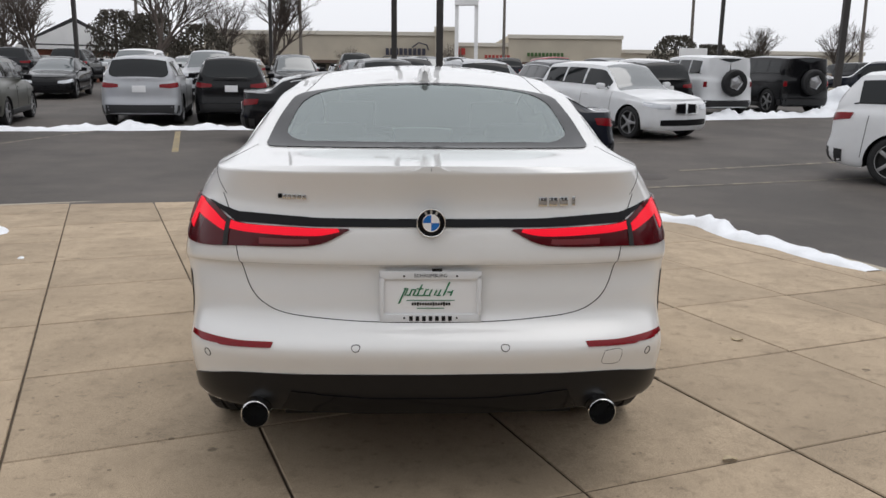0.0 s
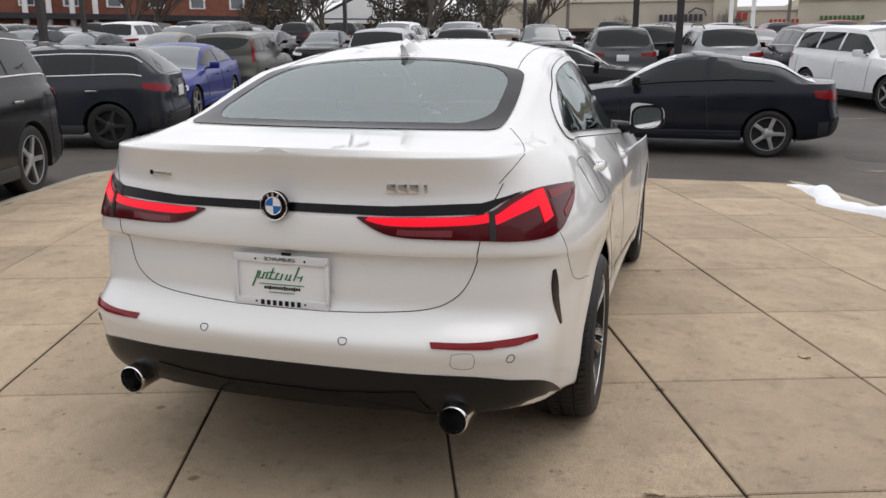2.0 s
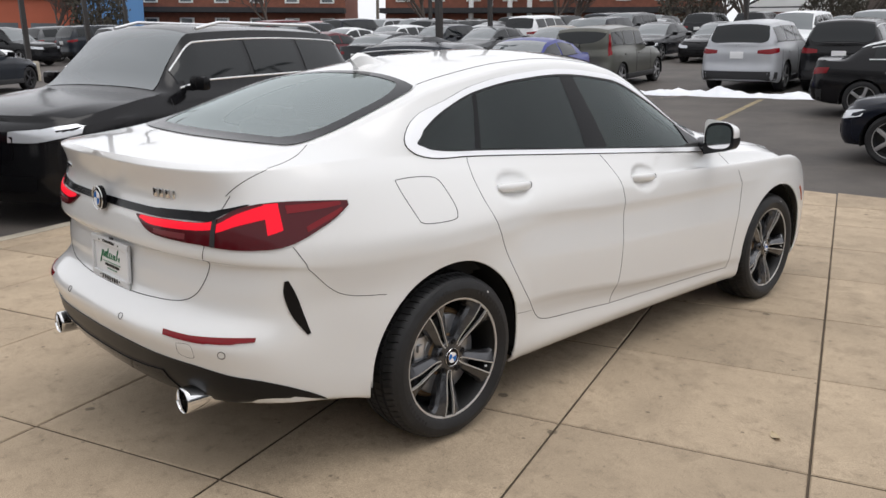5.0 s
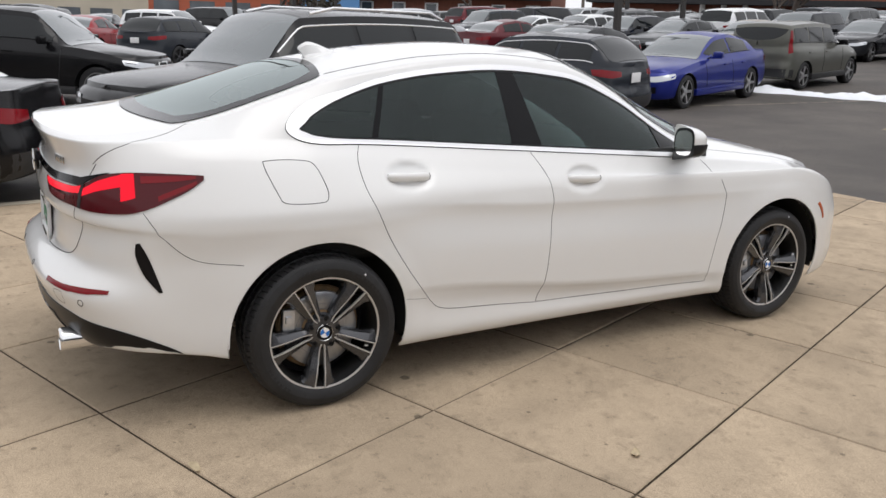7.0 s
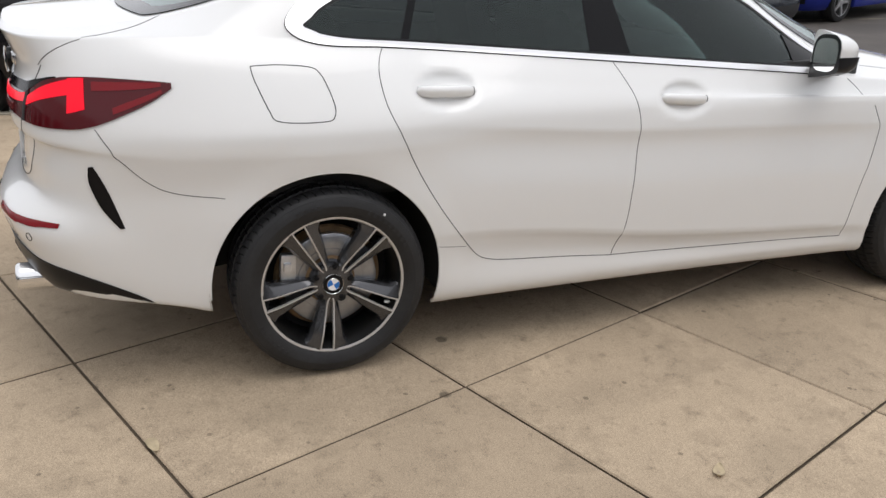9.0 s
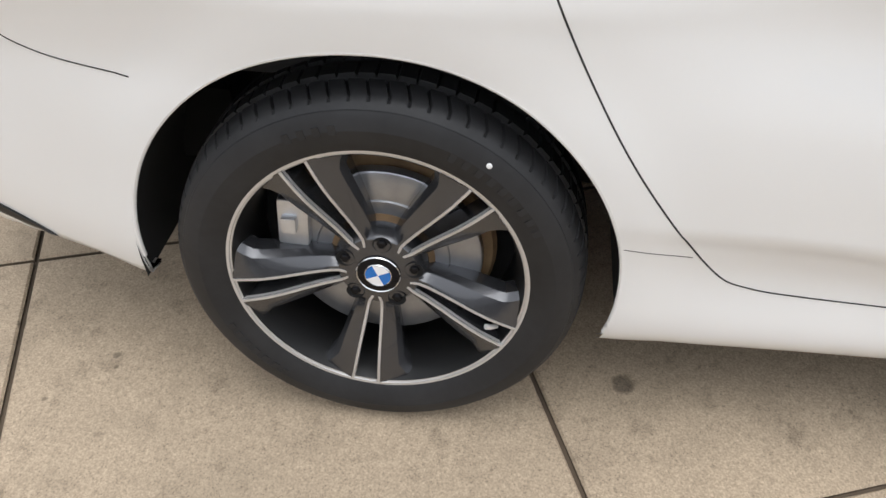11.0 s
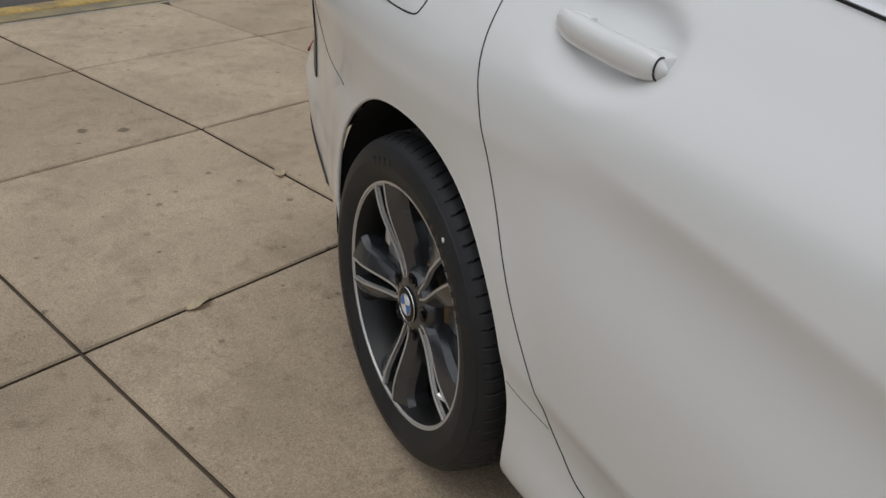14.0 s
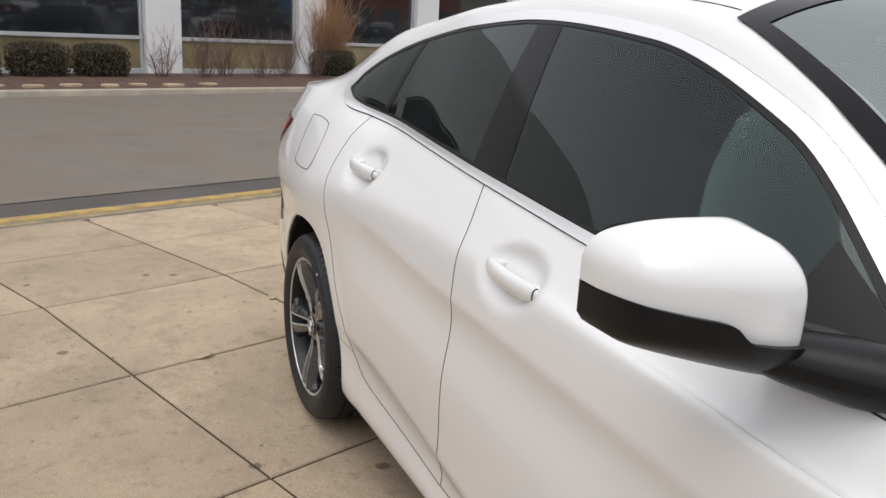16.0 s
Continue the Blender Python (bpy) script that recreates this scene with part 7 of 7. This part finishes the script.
def bare_shrub(a, b, h, seed, material=TWIG, count=60, spread=0.75, label="bare leafless shrub with thin brown twigs"):
    rnd = random.Random(seed)
    bm = bmesh.new()
    base = pad_point(a, b, 0.0)

    def twig(p, d, length, r, depth):
        n = 4
        pts = [p]
        for i in range(n):
            d = (d + Vector((rnd.uniform(-0.2, 0.2), rnd.uniform(-0.2, 0.2), rnd.uniform(-0.05, 0.15)))).normalized()
            pts.append(pts[-1] + d * length / n)
        ring0 = None
        for i, q in enumerate(pts):
            rr = r * (1 - 0.7 * i / n)
            ring = [bm.verts.new(q + Vector((rr * math.cos(t), rr * math.sin(t), 0))) for t in (0, 2.1, 4.2)]
            if ring0:
                for k in range(3):
                    bm.faces.new((ring0[k], ring0[(k + 1) % 3], ring[(k + 1) % 3], ring[k]))
            ring0 = ring
        if depth:
            for _ in range(3):
                q = pts[rnd.randint(1, n)]
                twig(q, (d + Vector((rnd.uniform(-1, 1), rnd.uniform(-1, 1), rnd.uniform(0, 0.8)))).normalized(), length * 0.5, r * 0.5, depth - 1)
    for _ in range(count):
        ang = rnd.uniform(0, 6.3)
        lean = rnd.uniform(0.05, spread)
        twig(base + Vector((rnd.uniform(-0.15, 0.15), rnd.uniform(-0.15, 0.15), 0)), Vector((lean * math.cos(ang), lean * math.sin(ang), 1)).normalized(), h * rnd.uniform(0.5, 0.95), 0.009, 2)
    ob = mesh_object("shrub", bm, material)
    return tagged(ob, label, "shrub", group="shrubs before the showroom")


for k, b in enumerate((-7.1, -7.9, -8.6, -9.4, -10.2, -10.9, -13.4)):
    bare_shrub(-15.4 + 0.3 * (k % 2), b, 1.15 if k % 3 else 0.9, 20 + k, count=26)
bare_shrub(-15.9, -11.9, 1.75, 55, GRASS, 230, 0.42, "tall tuft of dry brown ornamental grass")

# low building to the side of the drive, with dark glazing under a deep canopy
STONE = mat("pale_flagstone", (0.42, 0.31, 0.21), 0.9, var=0.25, scale=5, fine=0.3, fine_scale=70, bump=0.5)


def flagstone(a, b, w, seed):
    """A flat broken stone lying in the mulch."""
    rnd = random.Random(seed)
    bm = bmesh.new()
    n = 9
    rows = []
    for grow, z in ((1.0, -0.05), (1.0, 0.035), (0.9, 0.05)):
        rnd.seed(seed)
        rows.append([])
        for k in range(n):
            ang = 2 * math.pi * k / n
            r = w / 2 * rnd.uniform(0.75, 1.15) * grow
            rows[-1].append(bm.verts.new(pad_point(a + 0.75 * r * math.cos(ang), b + r * math.sin(ang), z)))
    for p, q in zip(rows, rows[1:]):
        for k in range(n):
            bm.faces.new((p[k - 1], p[k], q[k], q[k - 1]))
    bm.faces.new(rows[-1])
    bmesh.ops.recalc_face_normals(bm, faces=bm.faces)
    tagged(mesh_object("flagstone", bm, STONE, smooth=False), "flat tan stone lying in the bark mulch", "stone", group="stones in the planting bed")


for k, b in enumerate((-2.6, -3.25, -3.85, -4.55, -5.2, -5.8, -6.45, -7.3)):
    flagstone(KERB_A - 0.75 - 0.12 * (k % 2), b, 0.46 - 0.05 * (k % 3), 70 + k)

# worn yellow paint on a low kerb along the pad's rear edge
KERB_YELLOW = mat("kerb_yellow_paint", (0.40, 0.27, 0.085), 0.8, var=0.3, scale=4, fine=0.25, fine_scale=60, dirt=(0.22, 0.17, 0.10), dirt_at=(0.5, 0.62), dirt_scale=5)
bm = bmesh.new()
prof = [(0.0, -0.3), (0.0, 0.004), (-0.02, 0.014), (-0.11, 0.012), (-0.14, -0.01), (-0.15, -0.3)]
rows = []
for i in range(41):
    b = -6.5 + 10.5 * i / 40
    rows.append([bm.verts.new(pad_point(-3.665 + da + 0.006 * noise.noise(Vector((b * 2, da, 0))), b, z)) for da, z in prof])
for p, q in zip(rows, rows[1:]):
    for j in range(len(prof) - 1):
        bm.faces.new((p[j], p[j + 1], q[j + 1], q[j]))
for r in (rows[0], rows[-1]):
    bm.faces.new(r)
bmesh.ops.recalc_face_normals(bm, faces=bm.faces)
tagged(mesh_object("kerb", bm, KERB_YELLOW), "low kerb with worn yellow paint along the pad", "kerb", kind="structure")


def side_building():
    s = thing("side_building", "grey fascia showroom with dark glazing under a canopy", "building")
    bm = bmesh.new()
    pad_box(bm, -12.0, 6.0, 15.5, 26, 3.2, 5.2, 0.05)
    part("fascia", bm, mat("grey_fascia", (0.33, 0.34, 0.35), 0.5, var=0.08, scale=0.6), s, "grey fascia and canopy", smooth=False)
    bm = bmesh.new()
    pad_box(bm, -11.5, 5.5, 18.2, 26, -0.1, 3.2)
    part("glazing", bm, STORE_GLASS, s, "dark glazing", smooth=False)
    for k in range(6):
        bm = bmesh.new()
        pad_box(bm, -11.4 + 3.3 * k, -11.15 + 3.3 * k, 18.05, 18.2, -0.1, 3.2)
        part("mullion", bm, FRAME_METAL, s, smooth=False)


side_building()

# ---- far buildings ----
STUCCO = mat("cream_stucco", (0.50, 0.45, 0.36), 0.8, var=0.12, scale=0.3)
DARK_BAND = mat("dark_shopfront", (0.05, 0.045, 0.04), 0.5, var=0.4, scale=0.5)
BRICK = mat("red_brick", (0.23, 0.085, 0.055), 0.85, var=0.2, scale=2.0, fine=0.2, fine_scale=14)
ROOF_DARK = mat("dark_shingle", (0.035, 0.035, 0.038), 0.9, var=0.2, scale=2)
SIGN_DARK = mat("dark_sign", (0.03, 0.03, 0.05), 0.5)
SIGN_RED = mat("red_sign", (0.35, 0.03, 0.02), 0.5)
SIGN_GREEN = mat("green_sign", (0.05, 0.12, 0.03), 0.5)


def far_frame(x, y, turn):
    return Matrix.Translation((x, y, lot_z(x, y))) @ Matrix.Rotation(radians(turn), 4, "Z")


def mall():
    m = thing("shopping_mall", "long low cream stucco shopping mall with dark shopfronts", "building", at=far_frame(-3, 100, 0))
    for x0, x1, h, d in ((-36, -22, 5.2, 0), (-22, 6, 7.0, 0), (6, 8.5, 7.6, -0.6), (8.5, 15, 5.8, 0), (15, 29, 6.8, -0.4), (29, 60, 5.2, 0.5)):
        part("wall", boxed((x0 + x1) / 2, 8 + d, h / 2, x1 - x0, 16, h), STUCCO, m, "cream stucco wall", smooth=False)
        part("parapet", boxed((x0 + x1) / 2, 0.0 + d, h - 0.15, x1 - x0 + 0.2, 0.5, 0.45), mat("pale_trim", (0.62, 0.58, 0.5), 0.7), m, smooth=False)
    for k in range(16):
        part("shopfront", boxed(-34 + 6 * k, -0.3, 1.6, 5.4, 0.4, 3.0), DARK_BAND, m, "dark shopfront", smooth=False)
    part("canopy", boxed(8, -1.0, 3.4, 88, 2.0, 0.35), mat("brown_canopy", (0.12, 0.08, 0.06), 0.7), m, smooth=False)
    for x, z, w, h, mt, n in ((2.4, 4.7, 5.0, 0.8, SIGN_DARK, 9), (8.4, 4.8, 2.8, 0.8, SIGN_RED, 4), (13.6, 4.2, 3.2, 0.4, SIGN_RED, 7), (19.5, 4.5, 4.6, 0.45, SIGN_GREEN, 10)):
        for k in range(n):
            part("sign_mark", boxed(x - w / 2 + w * (k + 0.5) / n, -0.75 if x > 12 else -0.35, z, w / n * 0.72, 0.12, h), mt, m, smooth=False)
    part("sign_mark", tube([(3.2, -0.5, 5.2), (4.0, -0.5, 5.8), (5.0, -0.5, 5.5), (5.2, -0.5, 4.9)], 0.09, 6), SIGN_DARK, m)


mall()


def brick_house(name, label, at, w, d, h, storeys, bays, gable=False):
    b = thing(name, label, "building", at=at)
    part("wall", boxed(0, d / 2, h / 2, w, d, h), BRICK, b, "red brick wall", smooth=False)
    if gable:
        bm = bmesh.new()
        v = [bm.verts.new(p) for p in ((-w / 2 - 0.4, -0.5, h), (w / 2 + 0.4, -0.5, h), (0, -0.5, h + 2.6), (-w / 2 - 0.4, d + 0.5, h), (w / 2 + 0.4, d + 0.5, h), (0, d + 0.5, h + 2.6))]
        for q in ((0, 1, 2), (3, 5, 4), (0, 2, 5, 3), (1, 4, 5, 2), (0, 3, 4, 1)):
            bm.faces.new([v[i] for i in q])
        part("roof", bm, ROOF_DARK, b, "dark shingle gable roof", smooth=False)
        bm = bmesh.new()
        v = [bm.verts.new(p) for p in ((-w / 2 + 0.3, -0.56, h + 0.15), (w / 2 - 0.3, -0.56, h + 0.15), (0, -0.56, h + 2.2))]
        bm.faces.new(v)
        part("gable", bm, WALL_WHITE, b, "white gable", smooth=False)
    else:
        bm = bmesh.new()
        v = [bm.verts.new(p) for p in ((-w / 2 - 0.6, -0.6, h), (w / 2 + 0.6, -0.6, h), (w / 2 - 3, d / 2, h + 2.6), (-w / 2 + 3, d / 2, h + 2.6), (-w / 2 - 0.6, d + 0.6, h), (w / 2 + 0.6, d + 0.6, h))]
        for q in ((0, 1, 2, 3), (3, 2, 5, 4), (0, 3, 4), (1, 5, 2)):
            bm.faces.new([v[i] for i in q])
        part("roof", bm, ROOF_DARK, b, "dark shingle hip roof", smooth=False)
    part("cornice", boxed(0, -0.3, h - 0.15, w + 0.8, 0.6, 0.35), WALL_WHITE, b, "white cornice", smooth=False)
    for f in range(storeys):
        for k in range(bays):
            x = -w / 2 + w * (k + 0.5) / bays
            z = 1.7 + f * (h - 0.6) / storeys
            wd, hh = min(1.5, w / bays * 0.5), 1.7
            win = part("window", boxed(x, -0.06, z, wd, 0.12, hh), WALL_WHITE, b, "white framed window", smooth=False)
            part("pane", boxed(x, -0.14, z, wd * 0.74, 0.06, hh * 0.84), FAR_GLASS, win, smooth=False)
    if storeys > 1:
        part("awning", boxed(0, -1.0, 3.3, w + 0.2, 2.0, 0.5), ROOF_DARK, b, "dark awning over the ground floor", smooth=False)
    return b


FAR_GLASS = mat("far_window_glass", (0.10, 0.115, 0.13), 0.1, coat=0.5, var=0.3, scale=0.6)
brick_house("brick_building", "two-storey red brick building with white windows and dark roof", far_frame(-52, 66, 34), 34, 14, 7.4, 2, 9)
brick_house("brick_building", "two-storey red brick building wing with white windows", far_frame(-78, 44, 46), 26, 14, 7.0, 2, 7)
brick_house("brick_house", "single-storey red brick annex with a white gable and dark roof", far_frame(-31, 76, 22), 9, 12, 3.4, 1, 3, True)
b = thing("portico", "white columned portico on the brick building", "portico", at=far_frame(-55.5, 62.8, 34))
for k in range(4):
    part("column", lathe([(0.32, 0), (0.28, 0.3), (0.24, 6.2), (0.32, 6.5)], 16, "z"), WALL_WHITE, b)
    b.children[-1].location = (-3 + 2 * k, 0, 0)
part("entablature", boxed(0, 0.3, 6.8, 7.4, 1.6, 0.7), WALL_WHITE, b, smooth=False)
for x, y, turn, w, h, name, label, mt in ((-93, 28, 66, 22, 5.0, "orange_building", "low orange-red roadside building", mat("orange_wall", (0.40, 0.10, 0.05), 0.7, var=0.1, scale=0.4)), (-80, 33, 64, 6, 7.5, "blue_sign_tower", "square light blue sign tower", mat("blue_panel", (0.10, 0.25, 0.50), 0.5)), (-120, 12, 80, 60, 7.0, "far_shop", "long grey roadside shop building", STUCCO)):
    t = thing(name, label, "building", at=far_frame(x, y, turn))
    part("wall", boxed(0, 5 if w > 8 else 1, h / 2, w, 10 if w > 8 else 2, h), mt, t, smooth=False)
    part("roof_edge", boxed(0, 5 if w > 8 else 1, h + 0.1, w + 0.6, 10.6 if w > 8 else 2.4, 0.3), WALL_WHITE if w < 8 else ROOF_DARK, t, smooth=False)
    for k in range(int(w // 4)):
        part("window", boxed(-w / 2 + 4 * k + 2, -0.03, 1.6, 2.8, 0.1, 1.8), FAR_GLASS, t, smooth=False)
    if w < 8:
        for k in range(3):
            part("sign_mark", boxed(-1.6 + 1.6 * k, -0.05, 6.3, 1.2, 0.1, 0.8), SIGN_RED, t, smooth=False)

# ---- poles, signs, cables ----
POLE = mat("dark_bronze_pole", (0.03, 0.026, 0.024), 0.5, var=0.15, scale=4)
WOODPOLE = mat("weathered_pole", (0.16, 0.14, 0.12), 0.85, var=0.2, scale=5)


def light_pole(x, y, h=9.0, w=0.13, heads=2, turn=0):
    p = thing("street_lamp", "dark square light pole with shoebox heads on a concrete foot", "street lamp", group="light poles of the lot", at=on_lot(x, y, turn))
    part("pole", boxed(0, 0, h / 2 + 0.3, w, w, h, bevel=0.012), POLE, p, "dark bronze pole", smooth=False)
    part("foot", lathe([(0.30, -0.1), (0.30, 0.62), (0.27, 0.66), (0.0, 0.66)], 24, "z"), KERB, p, "concrete foot")
    for k in range(heads):
        s = 1 if k == 0 else -1
        hd = part("lamp_head", boxed(s * 0.65, 0, h + 0.22, 0.62, 0.36, 0.16, bevel=0.03), POLE, p, "shoebox lamp head")
        part("arm", boxed(s * 0.22, 0, h + 0.2, 0.4, 0.07, 0.07), POLE, p, smooth=False)
    return p


for x, y, h, w in ((-0.55, 22.6, 9, 0.17), (0.75, 20.0, 9, 0.19), (-13.6, 31.5, 9, 0.15), (-6.5, 36, 9, 0.15), (13.8, 34, 9, 0.15), (16.4, 28.3, 9, 0.22), (-21.5, 24.5, 9, 0.16), (-31.0, 30.0, 9, 0.16), (-34, 12.5, 9, 0.16), (-16.4, 16.6, 9, 0.18), (-47, 20, 9, 0.16), (-28, 8.0, 9, 0.16)):
    light_pole(x, y, h, w)
for x, y, h in ((-24, 72, 13), (-10, 74, 13), (9, 78, 13), (26, 74, 14), (40, 70, 13), (-62, 52, 13)):
    p = thing("utility_pole", "tall pale wooden utility pole", "utility pole", group="utility poles", at=far_frame(x, y, 0))
    part("pole", lathe([(0.17, 0), (0.11, h), (0.0, h)], 12, "z"), WOODPOLE, p)
    part("crossarm", boxed(0, 0, h - 0.7, 2.4, 0.12, 0.12), WOODPOLE, p, smooth=False)
for k, (z0, x0, x1, y) in enumerate(((13.6, -70, 60, 73), (13.2, -70, 60, 73.4), (12.2, -70, 60, 72.8), (11.0, -70, 60, 74))):
    pts = []
    for i in range(61):
        t = i / 60
        x = x0 + (x1 - x0) * t
        pts.append((x, y + 0.05 * x * 0, z0 - 1.2 * abs(math.sin(math.pi * (x + 24) / 33)) * 0.6 + 0.012 * x))
    tagged(mesh_object("overhead_cable", tube(pts, 0.018, 4), POLE), "thin dark overhead cable between utility poles", "cable", group="overhead cables")
for x, y, h, w, hh, lab in ((4.3, 62, 9.0, 1.8, 2.6, "tall white pylon sign with a grey panel"), (23.5, 66, 3.6, 2.2, 2.0, "low white monument sign with small panels")):
    p = thing("pylon_sign", lab, "sign", at=far_frame(x, y, -8))
    for s in (-1, 1):
        part("post", boxed(s * w * 0.42, 0, h / 2, 0.28, 0.28, h), WALL_WHITE, p, smooth=False)
    part("sign_box", boxed(0, -0.1, h - hh / 2, w, 0.5, hh, bevel=0.03), WALL_WHITE, p, smooth=False)
    part("sign_panel", boxed(0, -0.4, h - hh * 0.5, w * 0.9, 0.06, hh * 0.34), mat("grey_panel", (0.10, 0.10, 0.11), 0.5), p, smooth=False)
p = thing("pylon_sign", "white sign tower with a dark winged emblem shape", "sign", at=far_frame(-36, 28, 42))
part("sign_box", boxed(0, 0, 3.6, 1.5, 0.5, 7.2, bevel=0.03), WALL_WHITE, p, smooth=False)
part("emblem", lathe([(0.0, -0.05), (0.42, -0.03), (0.45, 0.0)], 24, "y"), POLE, p, "dark round emblem with wings")
p.children[-1].location = (0, -0.28, 5.0)
part("sign_panel", boxed(0, -0.28, 3.3, 1.2, 0.05, 0.16), mat("grey_panel", (0.10, 0.10, 0.11), 0.5), p, smooth=False)

# ---- trees ----
BARK = mat("grey_brown_bark", (0.085, 0.068, 0.058), 0.9, var=0.25, scale=6)


def bare_tree_mesh(seed, h, trunk=0.26):
    """Trunk with limbs and many thin twigs, no leaves."""
    rnd = random.Random(seed)
    verts, faces = [], []

    def limb(p, d, length, r, depth):
        n = 4 if depth > 1 else 3
        pts = [p]
        for i in range(n):
            d = (d + Vector((rnd.uniform(-1, 1), rnd.uniform(-1, 1), rnd.uniform(-0.3, 0.7))) * (0.16 if depth > 3 else 0.22)).normalized()
            pts.append(pts[-1] + d * length / n)
        k = 6 if depth > 3 else (4 if depth > 1 else 3)
        side = d.cross(Vector((0.3, 0.5, 0.8))).normalized()
        other = d.cross(side)
        base = None
        for i, q in enumerate(pts):
            rr = r * (1 - 0.45 * i / n)
            first = len(verts)
            verts.extend(tuple(q + rr * (math.cos(2 * math.pi * a / k) * side + math.sin(2 * math.pi * a / k) * other)) for a in range(k))
            if base is not None:
                faces.extend((base + a, base + (a + 1) % k, first + (a + 1) % k, first + a) for a in range(k))
            base = first
        if depth:
            m = {5: 5, 4: 5, 3: 4, 2: 4, 1: 4}[depth]
            for b in range(m):
                q = pts[-1] if b < 2 else pts[rnd.randint(2, n)]
                spread = rnd.uniform(0.35, 0.85)
                ang = rnd.uniform(0, 6.28)
                nd = (d + spread * (math.cos(ang) * side + math.sin(ang) * other) + Vector((0, 0, 0.15))).normalized()
                limb(q, nd, length * rnd.uniform(0.58, 0.8), max(0.008, r * 0.52), depth - 1)
    limb(Vector((0, 0, -0.1)), Vector((0, 0, 1)), h * 0.26, trunk, 5)
    me = bpy.data.meshes.new("bare_tree")
    me.from_pydata(verts, [], faces)
    me.materials.append(BARK)
    me.shade_smooth()
    return me


TREES = [bare_tree_mesh(3, 11), bare_tree_mesh(8, 12), bare_tree_mesh(21, 10)]
for k, (x, y, s) in enumerate(((-27.5, 60, 1.0), (-18.0, 58, 1.1), (-10.5, 60, 1.05), (-38, 52, 1.0), (-49, 46, 1.0), (-60, 38, 0.9), (-24, 78, 0.9), (-46, 60, 0.9), (36, 84, 0.9), (43, 80, 0.9), (52, 78, 0.9), (60, 70, 0.8), (-6, 88, 0.55), (5, 90, 0.55), (-70, 24, 0.8), (-33, 66, 1.0), (-20, 84, 1.0), (-16, 90, 0.8))):
    ob = new("bare_tree", TREES[k % 3])
    ob.matrix_basis = far_frame(x, y, 67 * k) @ Matrix.Scale(s, 4)
    tagged(ob, "leafless deciduous tree with a spreading crown of twigs", "tree", group="bare trees")
EVERGREEN = mat("dark_conifer", (0.075, 0.067, 0.052), 0.9, var=0.4, scale=3)


def evergreen(x, y, h, w, seed):
    rnd = random.Random(seed)
    t = thing("evergreen_tree", "dull brownish evergreen tree behind the parked cars", "tree", group="evergreens", at=far_frame(x, y, 0))
    part("trunk", lathe([(0.2, 0), (0.14, h * 0.5), (0.02, h * 0.95)], 8, "z"), BARK, t)
    bm = bmesh.new()
    for _ in range(5200):
        z = rnd.uniform(0.04, 1) ** 0.9
        r = w * (0.35 + 0.65 * math.sin(math.pi * min(1, z * 0.85 + 0.12))) * rnd.uniform(0.55, 1.05) * (1 + 0.25 * noise.noise(Vector((z * 6, seed, 0))))
        a = rnd.uniform(0, 6.28)
        r *= 1 + 0.2 * noise.noise(Vector((math.cos(a) * 2, math.sin(a) * 2, z * 5 + seed)))
        p = Vector((r * math.cos(a), r * math.sin(a), z * h))
        q = Euler((rnd.uniform(0, 6.3), rnd.uniform(0, 6.3), rnd.uniform(0, 6.3))).to_matrix()
        s = rnd.uniform(0.07, 0.17)
        bm.faces.new([bm.verts.new(p + q @ Vector(c)) for c in ((-s, 0, 0), (0, -0.5 * s, 0), (s, 0, 0), (0, 0.5 * s, 0))])
    part("crown", bm, EVERGREEN, t, smooth=False)


for x, y, h, w, sd in ((24.0, 72, 5.0, 2.6, 1), (28.0, 74, 4.4, 2.4, 2), (32, 76, 4.0, 2.6, 3), (-31.5, 58, 5.5, 2.2, 4), (-56, 22, 5.5, 2.0, 5), (-21.0, 66, 5.6, 2.4, 6), (-17.5, 68, 5.0, 2.6, 7), (-24.5, 68, 6.0, 2.4, 8)):
    evergreen(x, y, h, w, sd)
# far wood line that closes the view
rnd = random.Random(77)
bm = bmesh.new()
for _ in range(14000):
    a = rnd.uniform(-180, 180)
    if -150 < a < -60 and rnd.random() < 0.5:
        continue
    d = rnd.uniform(185, 230)
    x, y = d * math.sin(radians(a)), d * math.cos(radians(a))
    top = 6.0 + 4.0 * noise.noise(Vector((a * 0.09, 0, 3))) + 2.0 * noise.noise(Vector((a * 0.5, 0, 9)))
    z = rnd.random() ** 1.3 * top
    s = rnd.uniform(0.4, 1.5)
    q = Euler((rnd.uniform(0, 6.3), rnd.uniform(0, 6.3), rnd.uniform(0, 6.3))).to_matrix()
    bm.faces.new([bm.verts.new(Vector((x, y, lot_z(x, y) + z)) + q @ Vector(c)) for c in ((-s, 0, 0), (0, -0.25 * s, 0), (s, 0, 0), (0, 0.25 * s, 0))])
tagged(mesh_object("far_woods", bm, mat("winter_woods", (0.12, 0.10, 0.09), 0.95, var=0.3, scale=0.2), smooth=False), "distant brown winter woods along the horizon", "woods", kind="stuff")
build_pad()
